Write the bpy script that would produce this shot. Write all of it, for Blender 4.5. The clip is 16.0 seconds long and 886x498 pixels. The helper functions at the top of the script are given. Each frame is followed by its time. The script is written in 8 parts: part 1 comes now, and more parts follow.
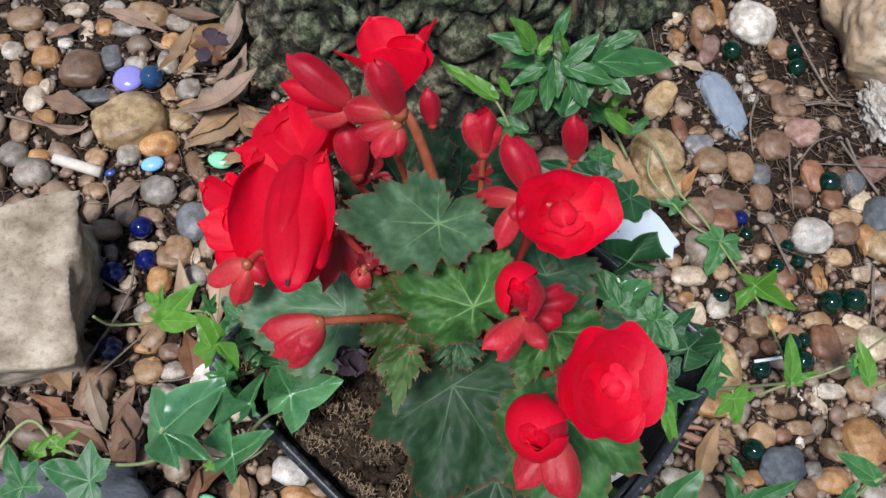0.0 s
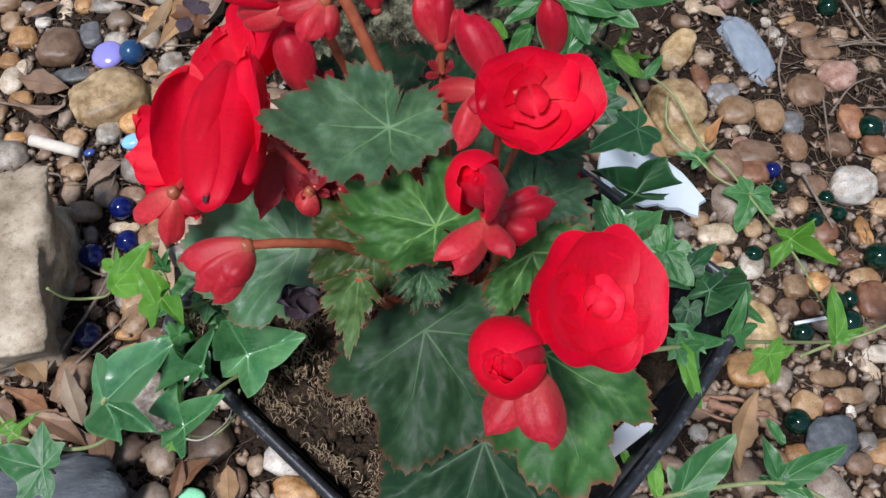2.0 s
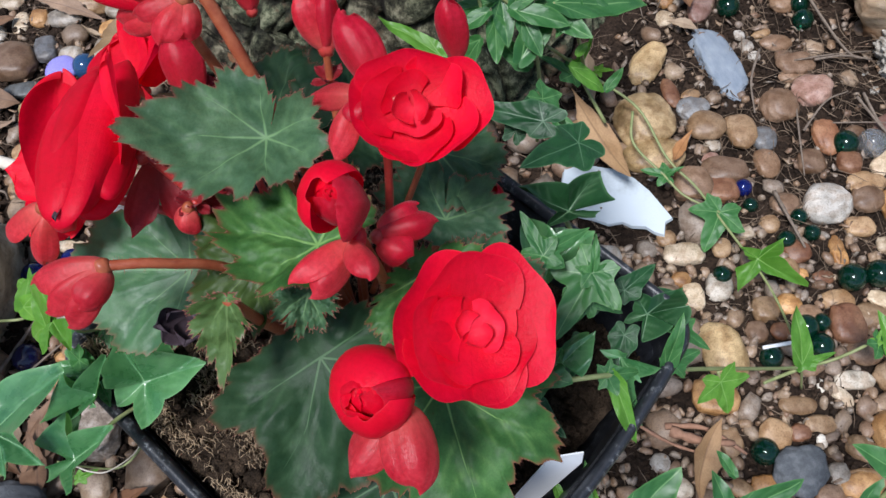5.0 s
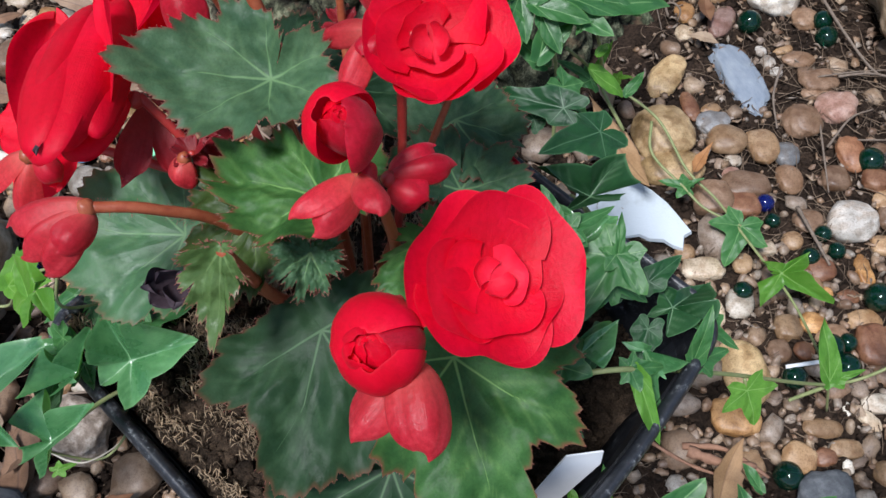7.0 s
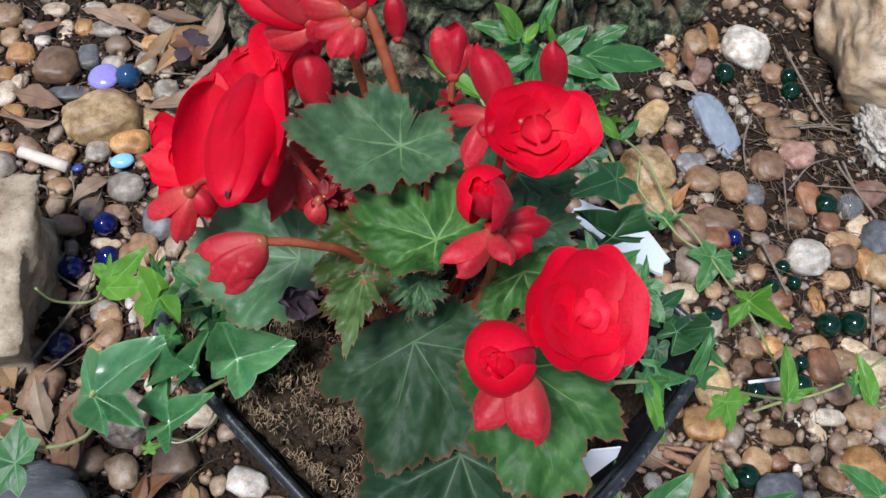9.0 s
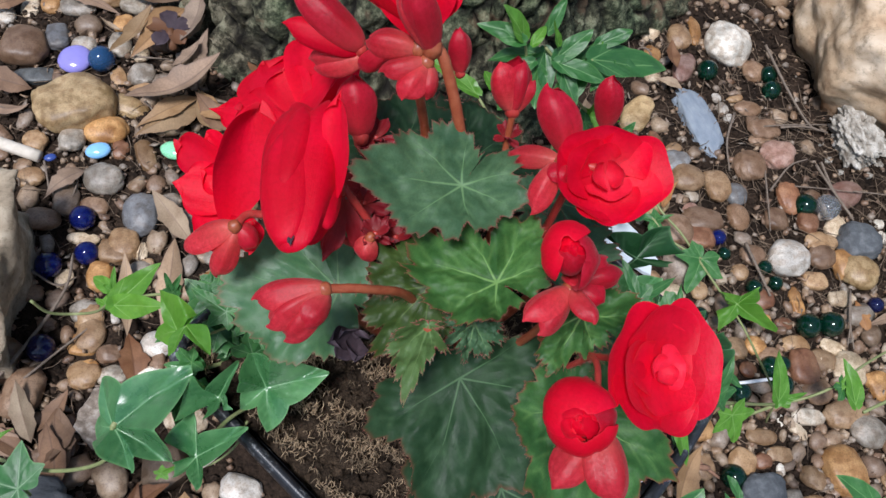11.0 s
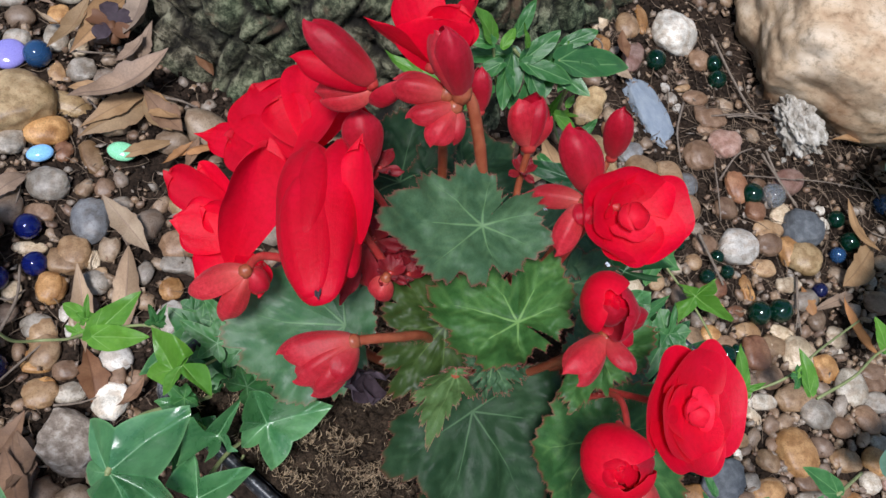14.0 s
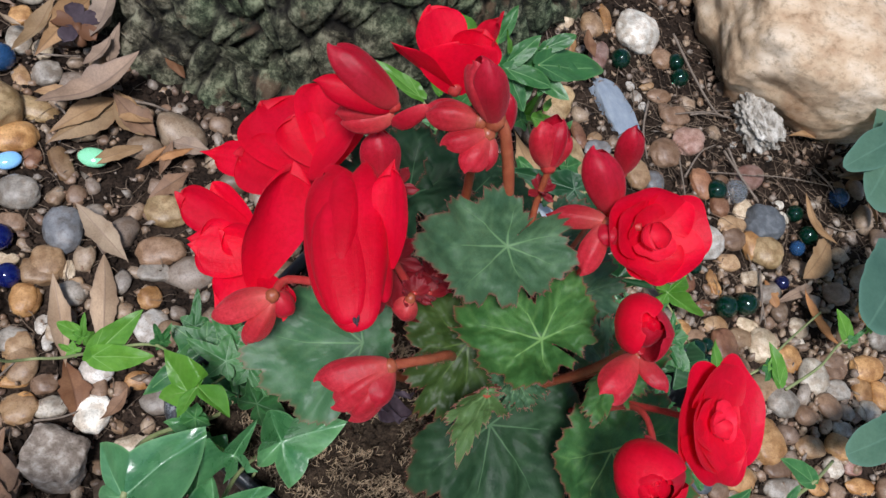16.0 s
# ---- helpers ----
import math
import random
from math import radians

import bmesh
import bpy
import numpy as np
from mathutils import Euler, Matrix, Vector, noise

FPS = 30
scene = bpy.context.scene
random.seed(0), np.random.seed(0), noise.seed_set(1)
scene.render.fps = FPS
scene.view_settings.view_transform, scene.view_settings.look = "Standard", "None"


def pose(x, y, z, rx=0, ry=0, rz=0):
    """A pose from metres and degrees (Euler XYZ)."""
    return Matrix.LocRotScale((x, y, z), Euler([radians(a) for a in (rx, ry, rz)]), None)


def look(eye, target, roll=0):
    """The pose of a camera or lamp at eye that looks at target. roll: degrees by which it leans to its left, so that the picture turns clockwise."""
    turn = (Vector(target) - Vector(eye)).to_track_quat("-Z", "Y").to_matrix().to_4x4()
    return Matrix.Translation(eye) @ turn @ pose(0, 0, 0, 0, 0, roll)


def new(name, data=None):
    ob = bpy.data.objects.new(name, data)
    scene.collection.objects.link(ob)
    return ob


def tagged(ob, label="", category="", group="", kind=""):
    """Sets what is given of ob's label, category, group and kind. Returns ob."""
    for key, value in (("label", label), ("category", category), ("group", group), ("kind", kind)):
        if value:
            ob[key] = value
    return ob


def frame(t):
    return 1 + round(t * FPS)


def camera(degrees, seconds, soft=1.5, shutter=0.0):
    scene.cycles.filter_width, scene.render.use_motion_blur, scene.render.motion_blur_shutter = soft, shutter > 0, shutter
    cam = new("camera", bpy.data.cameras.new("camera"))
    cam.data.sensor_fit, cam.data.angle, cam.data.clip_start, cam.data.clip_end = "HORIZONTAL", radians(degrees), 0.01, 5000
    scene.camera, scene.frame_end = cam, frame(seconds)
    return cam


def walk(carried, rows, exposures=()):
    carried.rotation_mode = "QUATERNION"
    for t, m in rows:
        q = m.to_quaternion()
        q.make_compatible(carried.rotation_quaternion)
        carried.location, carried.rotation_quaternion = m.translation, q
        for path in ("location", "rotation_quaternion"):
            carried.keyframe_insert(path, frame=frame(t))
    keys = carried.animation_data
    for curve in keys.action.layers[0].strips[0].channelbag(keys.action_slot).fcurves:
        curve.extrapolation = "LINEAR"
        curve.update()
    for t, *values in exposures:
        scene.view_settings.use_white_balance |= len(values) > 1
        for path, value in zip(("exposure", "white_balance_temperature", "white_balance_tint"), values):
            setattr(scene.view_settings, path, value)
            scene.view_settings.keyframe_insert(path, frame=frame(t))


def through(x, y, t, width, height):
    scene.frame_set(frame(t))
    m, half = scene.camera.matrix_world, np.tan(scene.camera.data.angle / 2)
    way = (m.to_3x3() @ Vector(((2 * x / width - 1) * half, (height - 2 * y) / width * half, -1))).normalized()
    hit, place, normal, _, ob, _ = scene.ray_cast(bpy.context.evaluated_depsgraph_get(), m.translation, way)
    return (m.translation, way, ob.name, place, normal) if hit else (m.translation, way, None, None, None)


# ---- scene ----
cam = camera(54.0, 16.0)
METRES, EYE, TILT, LEAN, TURN = 0.355, 0.524, -65.5, -3.5, 0.0
ROWS = [
    (0.0, 0.0, 0.0, 0.0, 0.0, 0.0, -0.0),
    (0.5, 0.0131, 0.0207, -0.0164, 0.62, 0.13, 0.62),
    (1.0, 0.0332, 0.036, -0.0361, 1.51, 0.4, 1.31),
    (1.5, 0.0406, 0.0906, -0.063, 2.15, 0.46, 1.95),
    (2.0, 0.0632, 0.1305, -0.0826, 2.72, 1.07, 2.44),
    (2.5, 0.1118, 0.145, -0.0783, 3.24, 1.23, 2.84),
    (3.0, 0.1412, 0.1442, -0.069, 3.52, 1.3, 3.09),
    (3.5, 0.1653, 0.146, -0.061, 3.64, 1.32, 3.13),
    (4.0, 0.1731, 0.1422, -0.0504, 3.52, 1.48, 2.99),
    (4.5, 0.1571, 0.1617, -0.0644, 3.39, 1.78, 2.69),
    (7.0, 0.1383, 0.2464, -0.1371, 3.63, 5.21, 0.72),
    (7.5, 0.1314, 0.2116, -0.1342, 2.98, 5.37, 0.31),
    (8.0, 0.1336, 0.1582, -0.1322, 2.0, 5.38, -0.17),
    (8.5, 0.0965, 0.1096, -0.1343, 0.81, 5.39, -0.89),
    (9.0, 0.0296, 0.0825, -0.1251, -0.44, 5.24, -1.7),
    (11.5, -0.0796, 0.1087, -0.0477, -6.05, 2.09, -1.89),
    (12.0, -0.0901, 0.1133, -0.0413, -7.17, 1.48, -1.57),
    (12.5, -0.11, 0.1162, -0.032, -8.01, 1.15, -1.35),
    (13.0, -0.1202, 0.1221, -0.0259, -8.8, 0.86, -1.21),
    (13.5, -0.1378, 0.1226, -0.0145, -9.56, 0.76, -1.02),
    (14.0, -0.1565, 0.1248, -0.0018, -10.46, 0.54, -0.69),
    (14.5, -0.1676, 0.1281, 0.0134, -11.51, 0.21, -0.29),
    (15.0, -0.1629, 0.1382, 0.0098, -12.43, -0.05, 0.08),
    (15.5, -0.192, 0.1342, 0.0238, -13.45, -0.16, 0.26),
    (16.0, -0.2253, 0.1305, 0.0259, -14.48, -0.39, 0.27),
]
walk(cam, [(t, pose(0, 0, EYE, TILT, LEAN, TURN) @ pose(METRES * x, METRES * y, METRES * z, 90 + pitch, roll, yaw)) for t, x, y, z, yaw, pitch, roll in ROWS], exposures=((0.0, 0.0), (2.0, 0.03), (4.0, 0.11), (8.0, 0.13), (9.5, 0.04), (12.0, -0.01), (16.0, -0.06)))

# ---- light ----
world = bpy.data.worlds.new("world")
scene.world = world
world.use_nodes = True
wn, wl = world.node_tree.nodes, world.node_tree.links
sky = wn.new("ShaderNodeTexSky")
sky.sky_type, sky.sun_disc = "NISHITA", False
SUN_UP, SUN_ROUND = 66.0, -140.0
sky.sun_elevation, sky.sun_rotation = radians(SUN_UP), radians(SUN_ROUND)
sky.air_density, sky.dust_density = 1.0, 1.0
wl.new(sky.outputs[0], wn["Background"].inputs[0])
wn["Background"].inputs[1].default_value = 0.135
sun = new("sun", bpy.data.lights.new("sun", "SUN"))
sun.data.energy, sun.data.angle, sun.data.color = 4.7, radians(12), (0.96, 0.965, 1.03)
sun_way = Vector((math.sin(radians(SUN_ROUND)) * math.cos(radians(SUN_UP)), math.cos(radians(SUN_ROUND)) * math.cos(radians(SUN_UP)), math.sin(radians(SUN_UP))))
sun.matrix_world = look(sun_way * 5, (0, 0, 0))

# ---- materials ----


def mat(name, rough=0.6, spec=0.4):
    m = bpy.data.materials.new(name)
    m.use_nodes = True
    n = m.node_tree.nodes
    b = n["Principled BSDF"]
    b.inputs["Roughness"].default_value = rough
    b.inputs["Specular IOR Level"].default_value = spec
    return m, n, m.node_tree.links, b


def nnoise(n, l, scale, detail=6.0, rough=0.6, vec=None):
    t = n.new("ShaderNodeTexNoise")
    t.inputs["Scale"].default_value, t.inputs["Detail"].default_value, t.inputs["Roughness"].default_value = scale, detail, rough
    if vec is not None:
        l.new(vec, t.inputs["Vector"])
    return t.outputs["Fac"]


def ramp(n, l, fac, stops):
    r = n.new("ShaderNodeValToRGB")
    e = r.color_ramp.elements
    while len(e) < len(stops):
        e.new(0.5)
    for k, (p, c) in zip(e, stops):
        k.position, k.color = p, (*c, 1)
    l.new(fac, r.inputs["Fac"])
    return r.outputs["Color"]


def mix(n, l, fac, a, b, mode="MIX"):
    x = n.new("ShaderNodeMix")
    x.data_type, x.blend_type = "RGBA", mode
    for sock, v in ((x.inputs[0], fac), (x.inputs[6], a), (x.inputs[7], b)):
        if isinstance(v, (int, float)):
            sock.default_value = v
        elif isinstance(v, tuple):
            sock.default_value = (*v, 1)
        else:
            l.new(v, sock)
    return x.outputs[2]


def math_node(n, l, op, a, b=0.0):
    x = n.new("ShaderNodeMath")
    x.operation = op
    for sock, v in zip(x.inputs, (a, b)):
        if isinstance(v, (int, float)):
            sock.default_value = v
        else:
            l.new(v, sock)
    return x.outputs[0]


def bump(n, l, b, height, strength=0.3, dist=0.001):
    x = n.new("ShaderNodeBump")
    x.inputs["Strength"].default_value, x.inputs["Distance"].default_value = strength, dist
    l.new(height, x.inputs["Height"])
    l.new(x.outputs[0], b.inputs["Normal"])


def attr(n, name):
    a = n.new("ShaderNodeAttribute")
    a.attribute_name = name
    return a.outputs["Fac"]


def coords(n):
    return n.new("ShaderNodeTexCoord").outputs["Object"]


def soil_material(name, dark, light, scale=1.0):
    m, n, l, b = mat(name, 0.95, 0.15)
    pos = n.new("ShaderNodeNewGeometry").outputs["Position"]
    a = nnoise(n, l, 45 * scale, 8, 0.7, pos)
    c = nnoise(n, l, 520 * scale, 5, 0.7, pos)
    col = ramp(n, l, a, [(0.3, dark), (0.55, tuple(0.5 * (p + q) for p, q in zip(dark, light))), (0.72, light)])
    col2 = ramp(n, l, c, [(0.35, tuple(0.5 * p for p in dark)), (0.6, (1, 1, 1))])
    l.new(mix(n, l, 0.75, col, col2, "MULTIPLY"), b.inputs["Base Color"])
    bump(n, l, b, c, 0.9, 0.003)
    return m


SOIL = soil_material("garden_soil", (0.013, 0.0086, 0.0060), (0.098, 0.064, 0.044))
PEAT = soil_material("potting_mix", (0.014, 0.0095, 0.0065), (0.190, 0.130, 0.085), 2.6)

PEBBLE = {
    "tan": ((0.289, 0.195, 0.121), (0.383, 0.282, 0.195)), "buff": ((0.282, 0.202, 0.114), (0.403, 0.316, 0.208)), "cream": ((0.376, 0.309, 0.228), (0.484, 0.423, 0.343)),
    "orange": ((0.302, 0.168, 0.081), (0.390, 0.255, 0.148)), "brown": ((0.195, 0.128, 0.087), (0.289, 0.208, 0.155)), "rust": ((0.188, 0.094, 0.060), (0.282, 0.168, 0.114)),
    "grey": ((0.249, 0.228, 0.195), (0.363, 0.336, 0.296)), "slate": ((0.135, 0.140, 0.148), (0.235, 0.240, 0.246)), "white": ((0.464, 0.448, 0.408), (0.624, 0.600, 0.552)),
    "pink": ((0.269, 0.161, 0.134), (0.376, 0.276, 0.242)), "dark": ((0.044, 0.048, 0.052), (0.112, 0.120, 0.124)),
}


def richer(rgb, k=1.24, level=0.84):
    grey = 0.3 * rgb[0] + 0.6 * rgb[1] + 0.1 * rgb[2]
    return tuple(max(0.01, level * (grey + k * (v - grey))) for v in rgb)


PEBBLE = {key: (richer(lo), richer(hi, 1.3, 1.18 if key in ("cream", "white", "grey", "buff", "orange") else 0.82)) for key, (lo, hi) in PEBBLE.items()}


def stone_material(name, lo, hi, island=False, size=1.0):
    m, n, l, b = mat(name, 0.5, 0.5)
    rnd = n.new("ShaderNodeNewGeometry").outputs["Random Per Island"] if island else n.new("ShaderNodeObjectInfo").outputs["Random"]
    pos = n.new("ShaderNodeNewGeometry").outputs["Position"]
    big = nnoise(n, l, 70 * size, 4, 0.6, pos)
    fine = nnoise(n, l, 900 * size, 6, 0.75, pos)
    base = ramp(n, l, big, [(0.38, lo), (0.62, hi)])
    if island:
        hue = ramp(n, l, rnd, [(0.0, (0.11, 0.07, 0.047)), (0.16, (0.36, 0.27, 0.185)), (0.32, (0.22, 0.13, 0.08)), (0.5, (0.27, 0.23, 0.19)), (0.66, (0.15, 0.095, 0.068)), (0.82, (0.29, 0.195, 0.12)), (1.0, (0.21, 0.19, 0.165))])
        base = mix(n, l, 0.85, base, hue)
    else:
        base = mix(n, l, 1.0, base, ramp(n, l, rnd, [(0.0, (0.70, 0.67, 0.65)), (0.45, (0.96, 0.945, 0.95)), (0.8, (1.14, 1.11, 1.06)), (1.0, (1.36, 1.32, 1.26))]), "MULTIPLY")
    speck = ramp(n, l, fine, [(0.36, (0.45, 0.42, 0.38)), (0.52, (1.06, 1.06, 1.06))])
    vein = nnoise(n, l, 190 * size, 2, 0.4, pos)
    stain = ramp(n, l, vein, [(0.40, (0.55, 0.43, 0.33)), (0.54, (1, 1, 1))])
    base = mix(n, l, 0.7, base, speck, "MULTIPLY")
    l.new(mix(n, l, 0.5, base, stain, "MULTIPLY"), b.inputs["Base Color"])
    l.new(ramp(n, l, fine, [(0.3, (0.32,) * 3), (0.7, (0.56,) * 3)]), b.inputs["Roughness"])
    bump(n, l, b, fine, 0.35, 0.0006)
    return m


STONE = {k: stone_material("pebble_" + k, *v) for k, v in PEBBLE.items()}
GRAVEL = stone_material("mixed_gravel", (0.26, 0.18, 0.12), (0.42, 0.33, 0.24), True)


def rock_material(name, lo, mid, hi, spots=0.5):
    m, n, l, b = mat(name, 0.85, 0.25)
    pos = coords(n)
    a, c, d = nnoise(n, l, 2.2, 6, 0.6, pos), nnoise(n, l, 13, 8, 0.75, pos), nnoise(n, l, 48, 3, 0.6, pos)
    col = ramp(n, l, a, [(0.3, lo), (0.5, mid), (0.7, hi)])
    dirt = ramp(n, l, c, [(0.28, (0.40, 0.37, 0.32)), (0.5, (1, 1, 1))])
    pit = ramp(n, l, d, [(0.28, (0.35, 0.33, 0.30)), (0.38, (1, 1, 1))])
    l.new(mix(n, l, 0.5, mix(n, l, spots, col, dirt, "MULTIPLY"), pit, "MULTIPLY"), b.inputs["Base Color"])
    bump(n, l, b, c, 0.7, 0.002)
    return m


LIMESTONE = rock_material("limestone", (0.17, 0.125, 0.080), (0.38, 0.308, 0.222), (0.58, 0.50, 0.382), 0.9)
SANDSTONE = rock_material("sandstone_boulder", (0.30, 0.165, 0.085), (0.54, 0.395, 0.260), (0.72, 0.60, 0.46), 0.9)
SLATE_BLUE = rock_material("blue_slate", (0.20, 0.245, 0.30), (0.26, 0.305, 0.36), (0.32, 0.365, 0.41), 0.12)
SLATE_DARK = rock_material("dark_slate", (0.07, 0.075, 0.085), (0.11, 0.12, 0.13), (0.19, 0.20, 0.21), 0.4)
SLAB_WHITE = rock_material("whitewashed_tile", (0.38, 0.44, 0.48), (0.50, 0.56, 0.60), (0.60, 0.65, 0.68), 0.6)
GRANITE = rock_material("speckled_granite", (0.10, 0.075, 0.055), (0.30, 0.24, 0.19), (0.62, 0.55, 0.47), 0.9)
LUMP = rock_material("lichen_lump", (0.16, 0.13, 0.10), (0.42, 0.385, 0.33), (0.70, 0.67, 0.61), 1.0)


def glass_material(name, colour, dens=0.5):
    m, n, l, b = mat(name, 0.03, 0.5)
    b.inputs["Base Color"].default_value = (*colour, 1)
    b.inputs["Transmission Weight"].default_value = dens
    b.inputs["IOR"].default_value = 1.5
    return m


GLASS = {
    "blue": glass_material("cobalt_glass", (0.008, 0.016, 0.15), 0.5), "navy": glass_material("navy_glass", (0.012, 0.015, 0.07), 0.4), "aqua": glass_material("aqua_glass", (0.03, 0.10, 0.24), 0.5),
    "green": glass_material("bottle_green_glass", (0.003, 0.040, 0.022), 0.6), "clear": glass_material("clear_glass", (0.75, 0.78, 0.8), 0.9),
}
GEM = {}
for _k, _c in (("purple", (0.22, 0.20, 0.52)), ("skyblue", (0.20, 0.45, 0.80)), ("mint", (0.22, 0.60, 0.34)), ("navy", (0.02, 0.05, 0.22))):
    GEM[_k], _n, _l, _b = mat(_k + "_opal_glass", 0.12, 0.5)
    _l.new(ramp(_n, _l, nnoise(_n, _l, 110, 5), [(0.34, tuple(0.45 * q for q in _c)), (0.48, _c), (0.66, tuple(min(1, 1.5 * q + 0.06) for q in _c))]), _b.inputs["Base Color"])


def leaf_material(name, dark, light, veinc, edge, gloss=0.38, veinf=0.8, through=0.16, stain=0.3, spec=0.34, patch=3.0):
    m, n, l, b = mat(name, gloss, spec)
    pos = coords(n)
    rnd = n.new("ShaderNodeObjectInfo").outputs["Random"]
    big, fine = nnoise(n, l, patch, 4, 0.6, pos), nnoise(n, l, 15 * patch, 4, 0.7, pos)
    col = ramp(n, l, big, [(0.32, dark), (0.68, light)])
    col = mix(n, l, 1.0, col, ramp(n, l, rnd, [(0.0, (0.78, 0.84, 0.80)), (1.0, (1.16, 1.10, 0.95))]), "MULTIPLY")
    col = mix(n, l, stain, col, ramp(n, l, fine, [(0.35, (0.6, 0.62, 0.6)), (0.6, (1, 1, 1))]), "MULTIPLY")
    line = n.new("ShaderNodeMapRange")
    line.interpolation_type = "SMOOTHSTEP"
    l.new(attr(n, "near"), line.inputs["Value"])
    for key, value in (("From Min", 0.25), ("From Max", 1.1), ("To Min", 1.0), ("To Max", 0.0)):
        line.inputs[key].default_value = value
    veined = math_node(n, l, "MAXIMUM", line.outputs[0], math_node(n, l, "MULTIPLY", attr(n, "vein"), 0.5))
    col = mix(n, l, math_node(n, l, "MULTIPLY", veined, veinf), col, veinc)
    col = mix(n, l, attr(n, "edge"), col, edge)
    l.new(col, b.inputs["Base Color"])
    l.new(ramp(n, l, big, [(0.3, (gloss - 0.08,) * 3), (0.7, (gloss + 0.14,) * 3)]), b.inputs["Roughness"])
    blis = nnoise(n, l, 3 * patch, 3, 0.55, pos)
    h = math_node(n, l, "ADD", math_node(n, l, "SUBTRACT", math_node(n, l, "MULTIPLY", fine, 0.05), math_node(n, l, "MULTIPLY", veined, 0.02)), math_node(n, l, "MULTIPLY", blis, 0.12))
    bump(n, l, b, h, 0.55, 0.003)
    tr = n.new("ShaderNodeBsdfTranslucent")
    l.new(mix(n, l, 1.0, col, (1.6, 1.9, 0.7), "MULTIPLY"), tr.inputs["Color"])
    ms = n.new("ShaderNodeMixShader")
    ms.inputs[0].default_value = through
    l.new(b.outputs[0], ms.inputs[1])
    l.new(tr.outputs[0], ms.inputs[2])
    l.new(ms.outputs[0], n["Material Output"].inputs["Surface"])
    return m


BEGONIA_DARK = leaf_material("begonia_leaf_dark", (0.036, 0.088, 0.048), (0.070, 0.142, 0.077), (0.17, 0.30, 0.13), (0.20, 0.045, 0.04), 0.46, 0.6, 0.16, 0.55, 0.20, 110.0)
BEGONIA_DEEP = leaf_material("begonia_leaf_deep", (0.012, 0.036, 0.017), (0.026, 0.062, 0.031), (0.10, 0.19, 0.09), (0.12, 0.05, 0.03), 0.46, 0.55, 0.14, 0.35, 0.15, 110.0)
BEGONIA_MID = leaf_material("begonia_leaf_green", (0.027, 0.092, 0.025), (0.074, 0.188, 0.052), (0.22, 0.40, 0.12), (0.22, 0.05, 0.04), 0.46, 0.65, 0.22, 0.5, 0.22, 110.0)
BEGONIA_OLIVE = leaf_material("begonia_leaf_olive", (0.026, 0.050, 0.012), (0.050, 0.088, 0.022), (0.15, 0.24, 0.06), (0.14, 0.05, 0.03), 0.42, 0.4, 0.2, 0.3, 0.25, 110.0)
BEGONIA_LIGHT = leaf_material("begonia_leaf_light", (0.060, 0.120, 0.035), (0.120, 0.200, 0.070), (0.24, 0.36, 0.14), (0.34, 0.16, 0.12), 0.34, 0.4, 0.25, 0.4, 0.35, 110.0)
BEGONIA_PALE = leaf_material("begonia_leaf_pale", (0.042, 0.122, 0.054), (0.076, 0.176, 0.078), (0.15, 0.30, 0.12), (0.18, 0.12, 0.07), 0.42, 0.6, 0.16, 0.3, 0.34, 110.0)
IVY = {
    "dark": leaf_material("ivy_leaf_dark", (0.023, 0.100, 0.030), (0.056, 0.178, 0.058), (0.24, 0.40, 0.22), (0.14, 0.28, 0.11), 0.38, 0.40, 0.15, 0.3, 0.35),
    # deep: dark mature leaves, with shade under the flowers put into the colour
    "deep": leaf_material("ivy_leaf_deep_shaded", (0.008, 0.044, 0.016), (0.019, 0.080, 0.028), (0.18, 0.32, 0.18), (0.08, 0.18, 0.08), 0.40, 0.35, 0.12, 0.3, 0.30),
    "mid": leaf_material("ivy_leaf_green", (0.024, 0.112, 0.030), (0.048, 0.165, 0.050), (0.26, 0.46, 0.18), (0.10, 0.24, 0.07), 0.40, 0.40, 0.2, 0.3, 0.5),
    "bright": leaf_material("ivy_leaf_young", (0.085, 0.235, 0.030), (0.140, 0.330, 0.050), (0.30, 0.50, 0.16), (0.13, 0.3, 0.05), 0.34, 0.5, 0.3),
}
IVY_NEAR = {
    "dark": leaf_material("ivy_blade_dark", (0.030, 0.138, 0.050), (0.115, 0.300, 0.125), (0.26, 0.46, 0.24), (0.16, 0.34, 0.14), 0.27, 0.5, 0.2, 0.35, 0.85, 70.0),
    # deep: dark mature green plus the pot's shade in the colour
    "deep": leaf_material("ivy_blade_deep_shaded", (0.008, 0.042, 0.015), (0.022, 0.085, 0.030), (0.20, 0.34, 0.19), (0.08, 0.18, 0.08), 0.34, 0.6, 0.14, 0.3, 0.42, 70.0),
    "bright": leaf_material("ivy_blade_young", (0.075, 0.215, 0.024), (0.130, 0.310, 0.045), (0.28, 0.46, 0.14), (0.13, 0.3, 0.05), 0.36, 0.5, 0.3, 0.25, 0.4, 45.0),
}
BROAD = leaf_material("broad_leaf_blue_green", (0.055, 0.125, 0.09), (0.095, 0.185, 0.14), (0.13, 0.24, 0.17), (0.1, 0.2, 0.15), 0.45, 0.35, 0.2)
DRY = {}
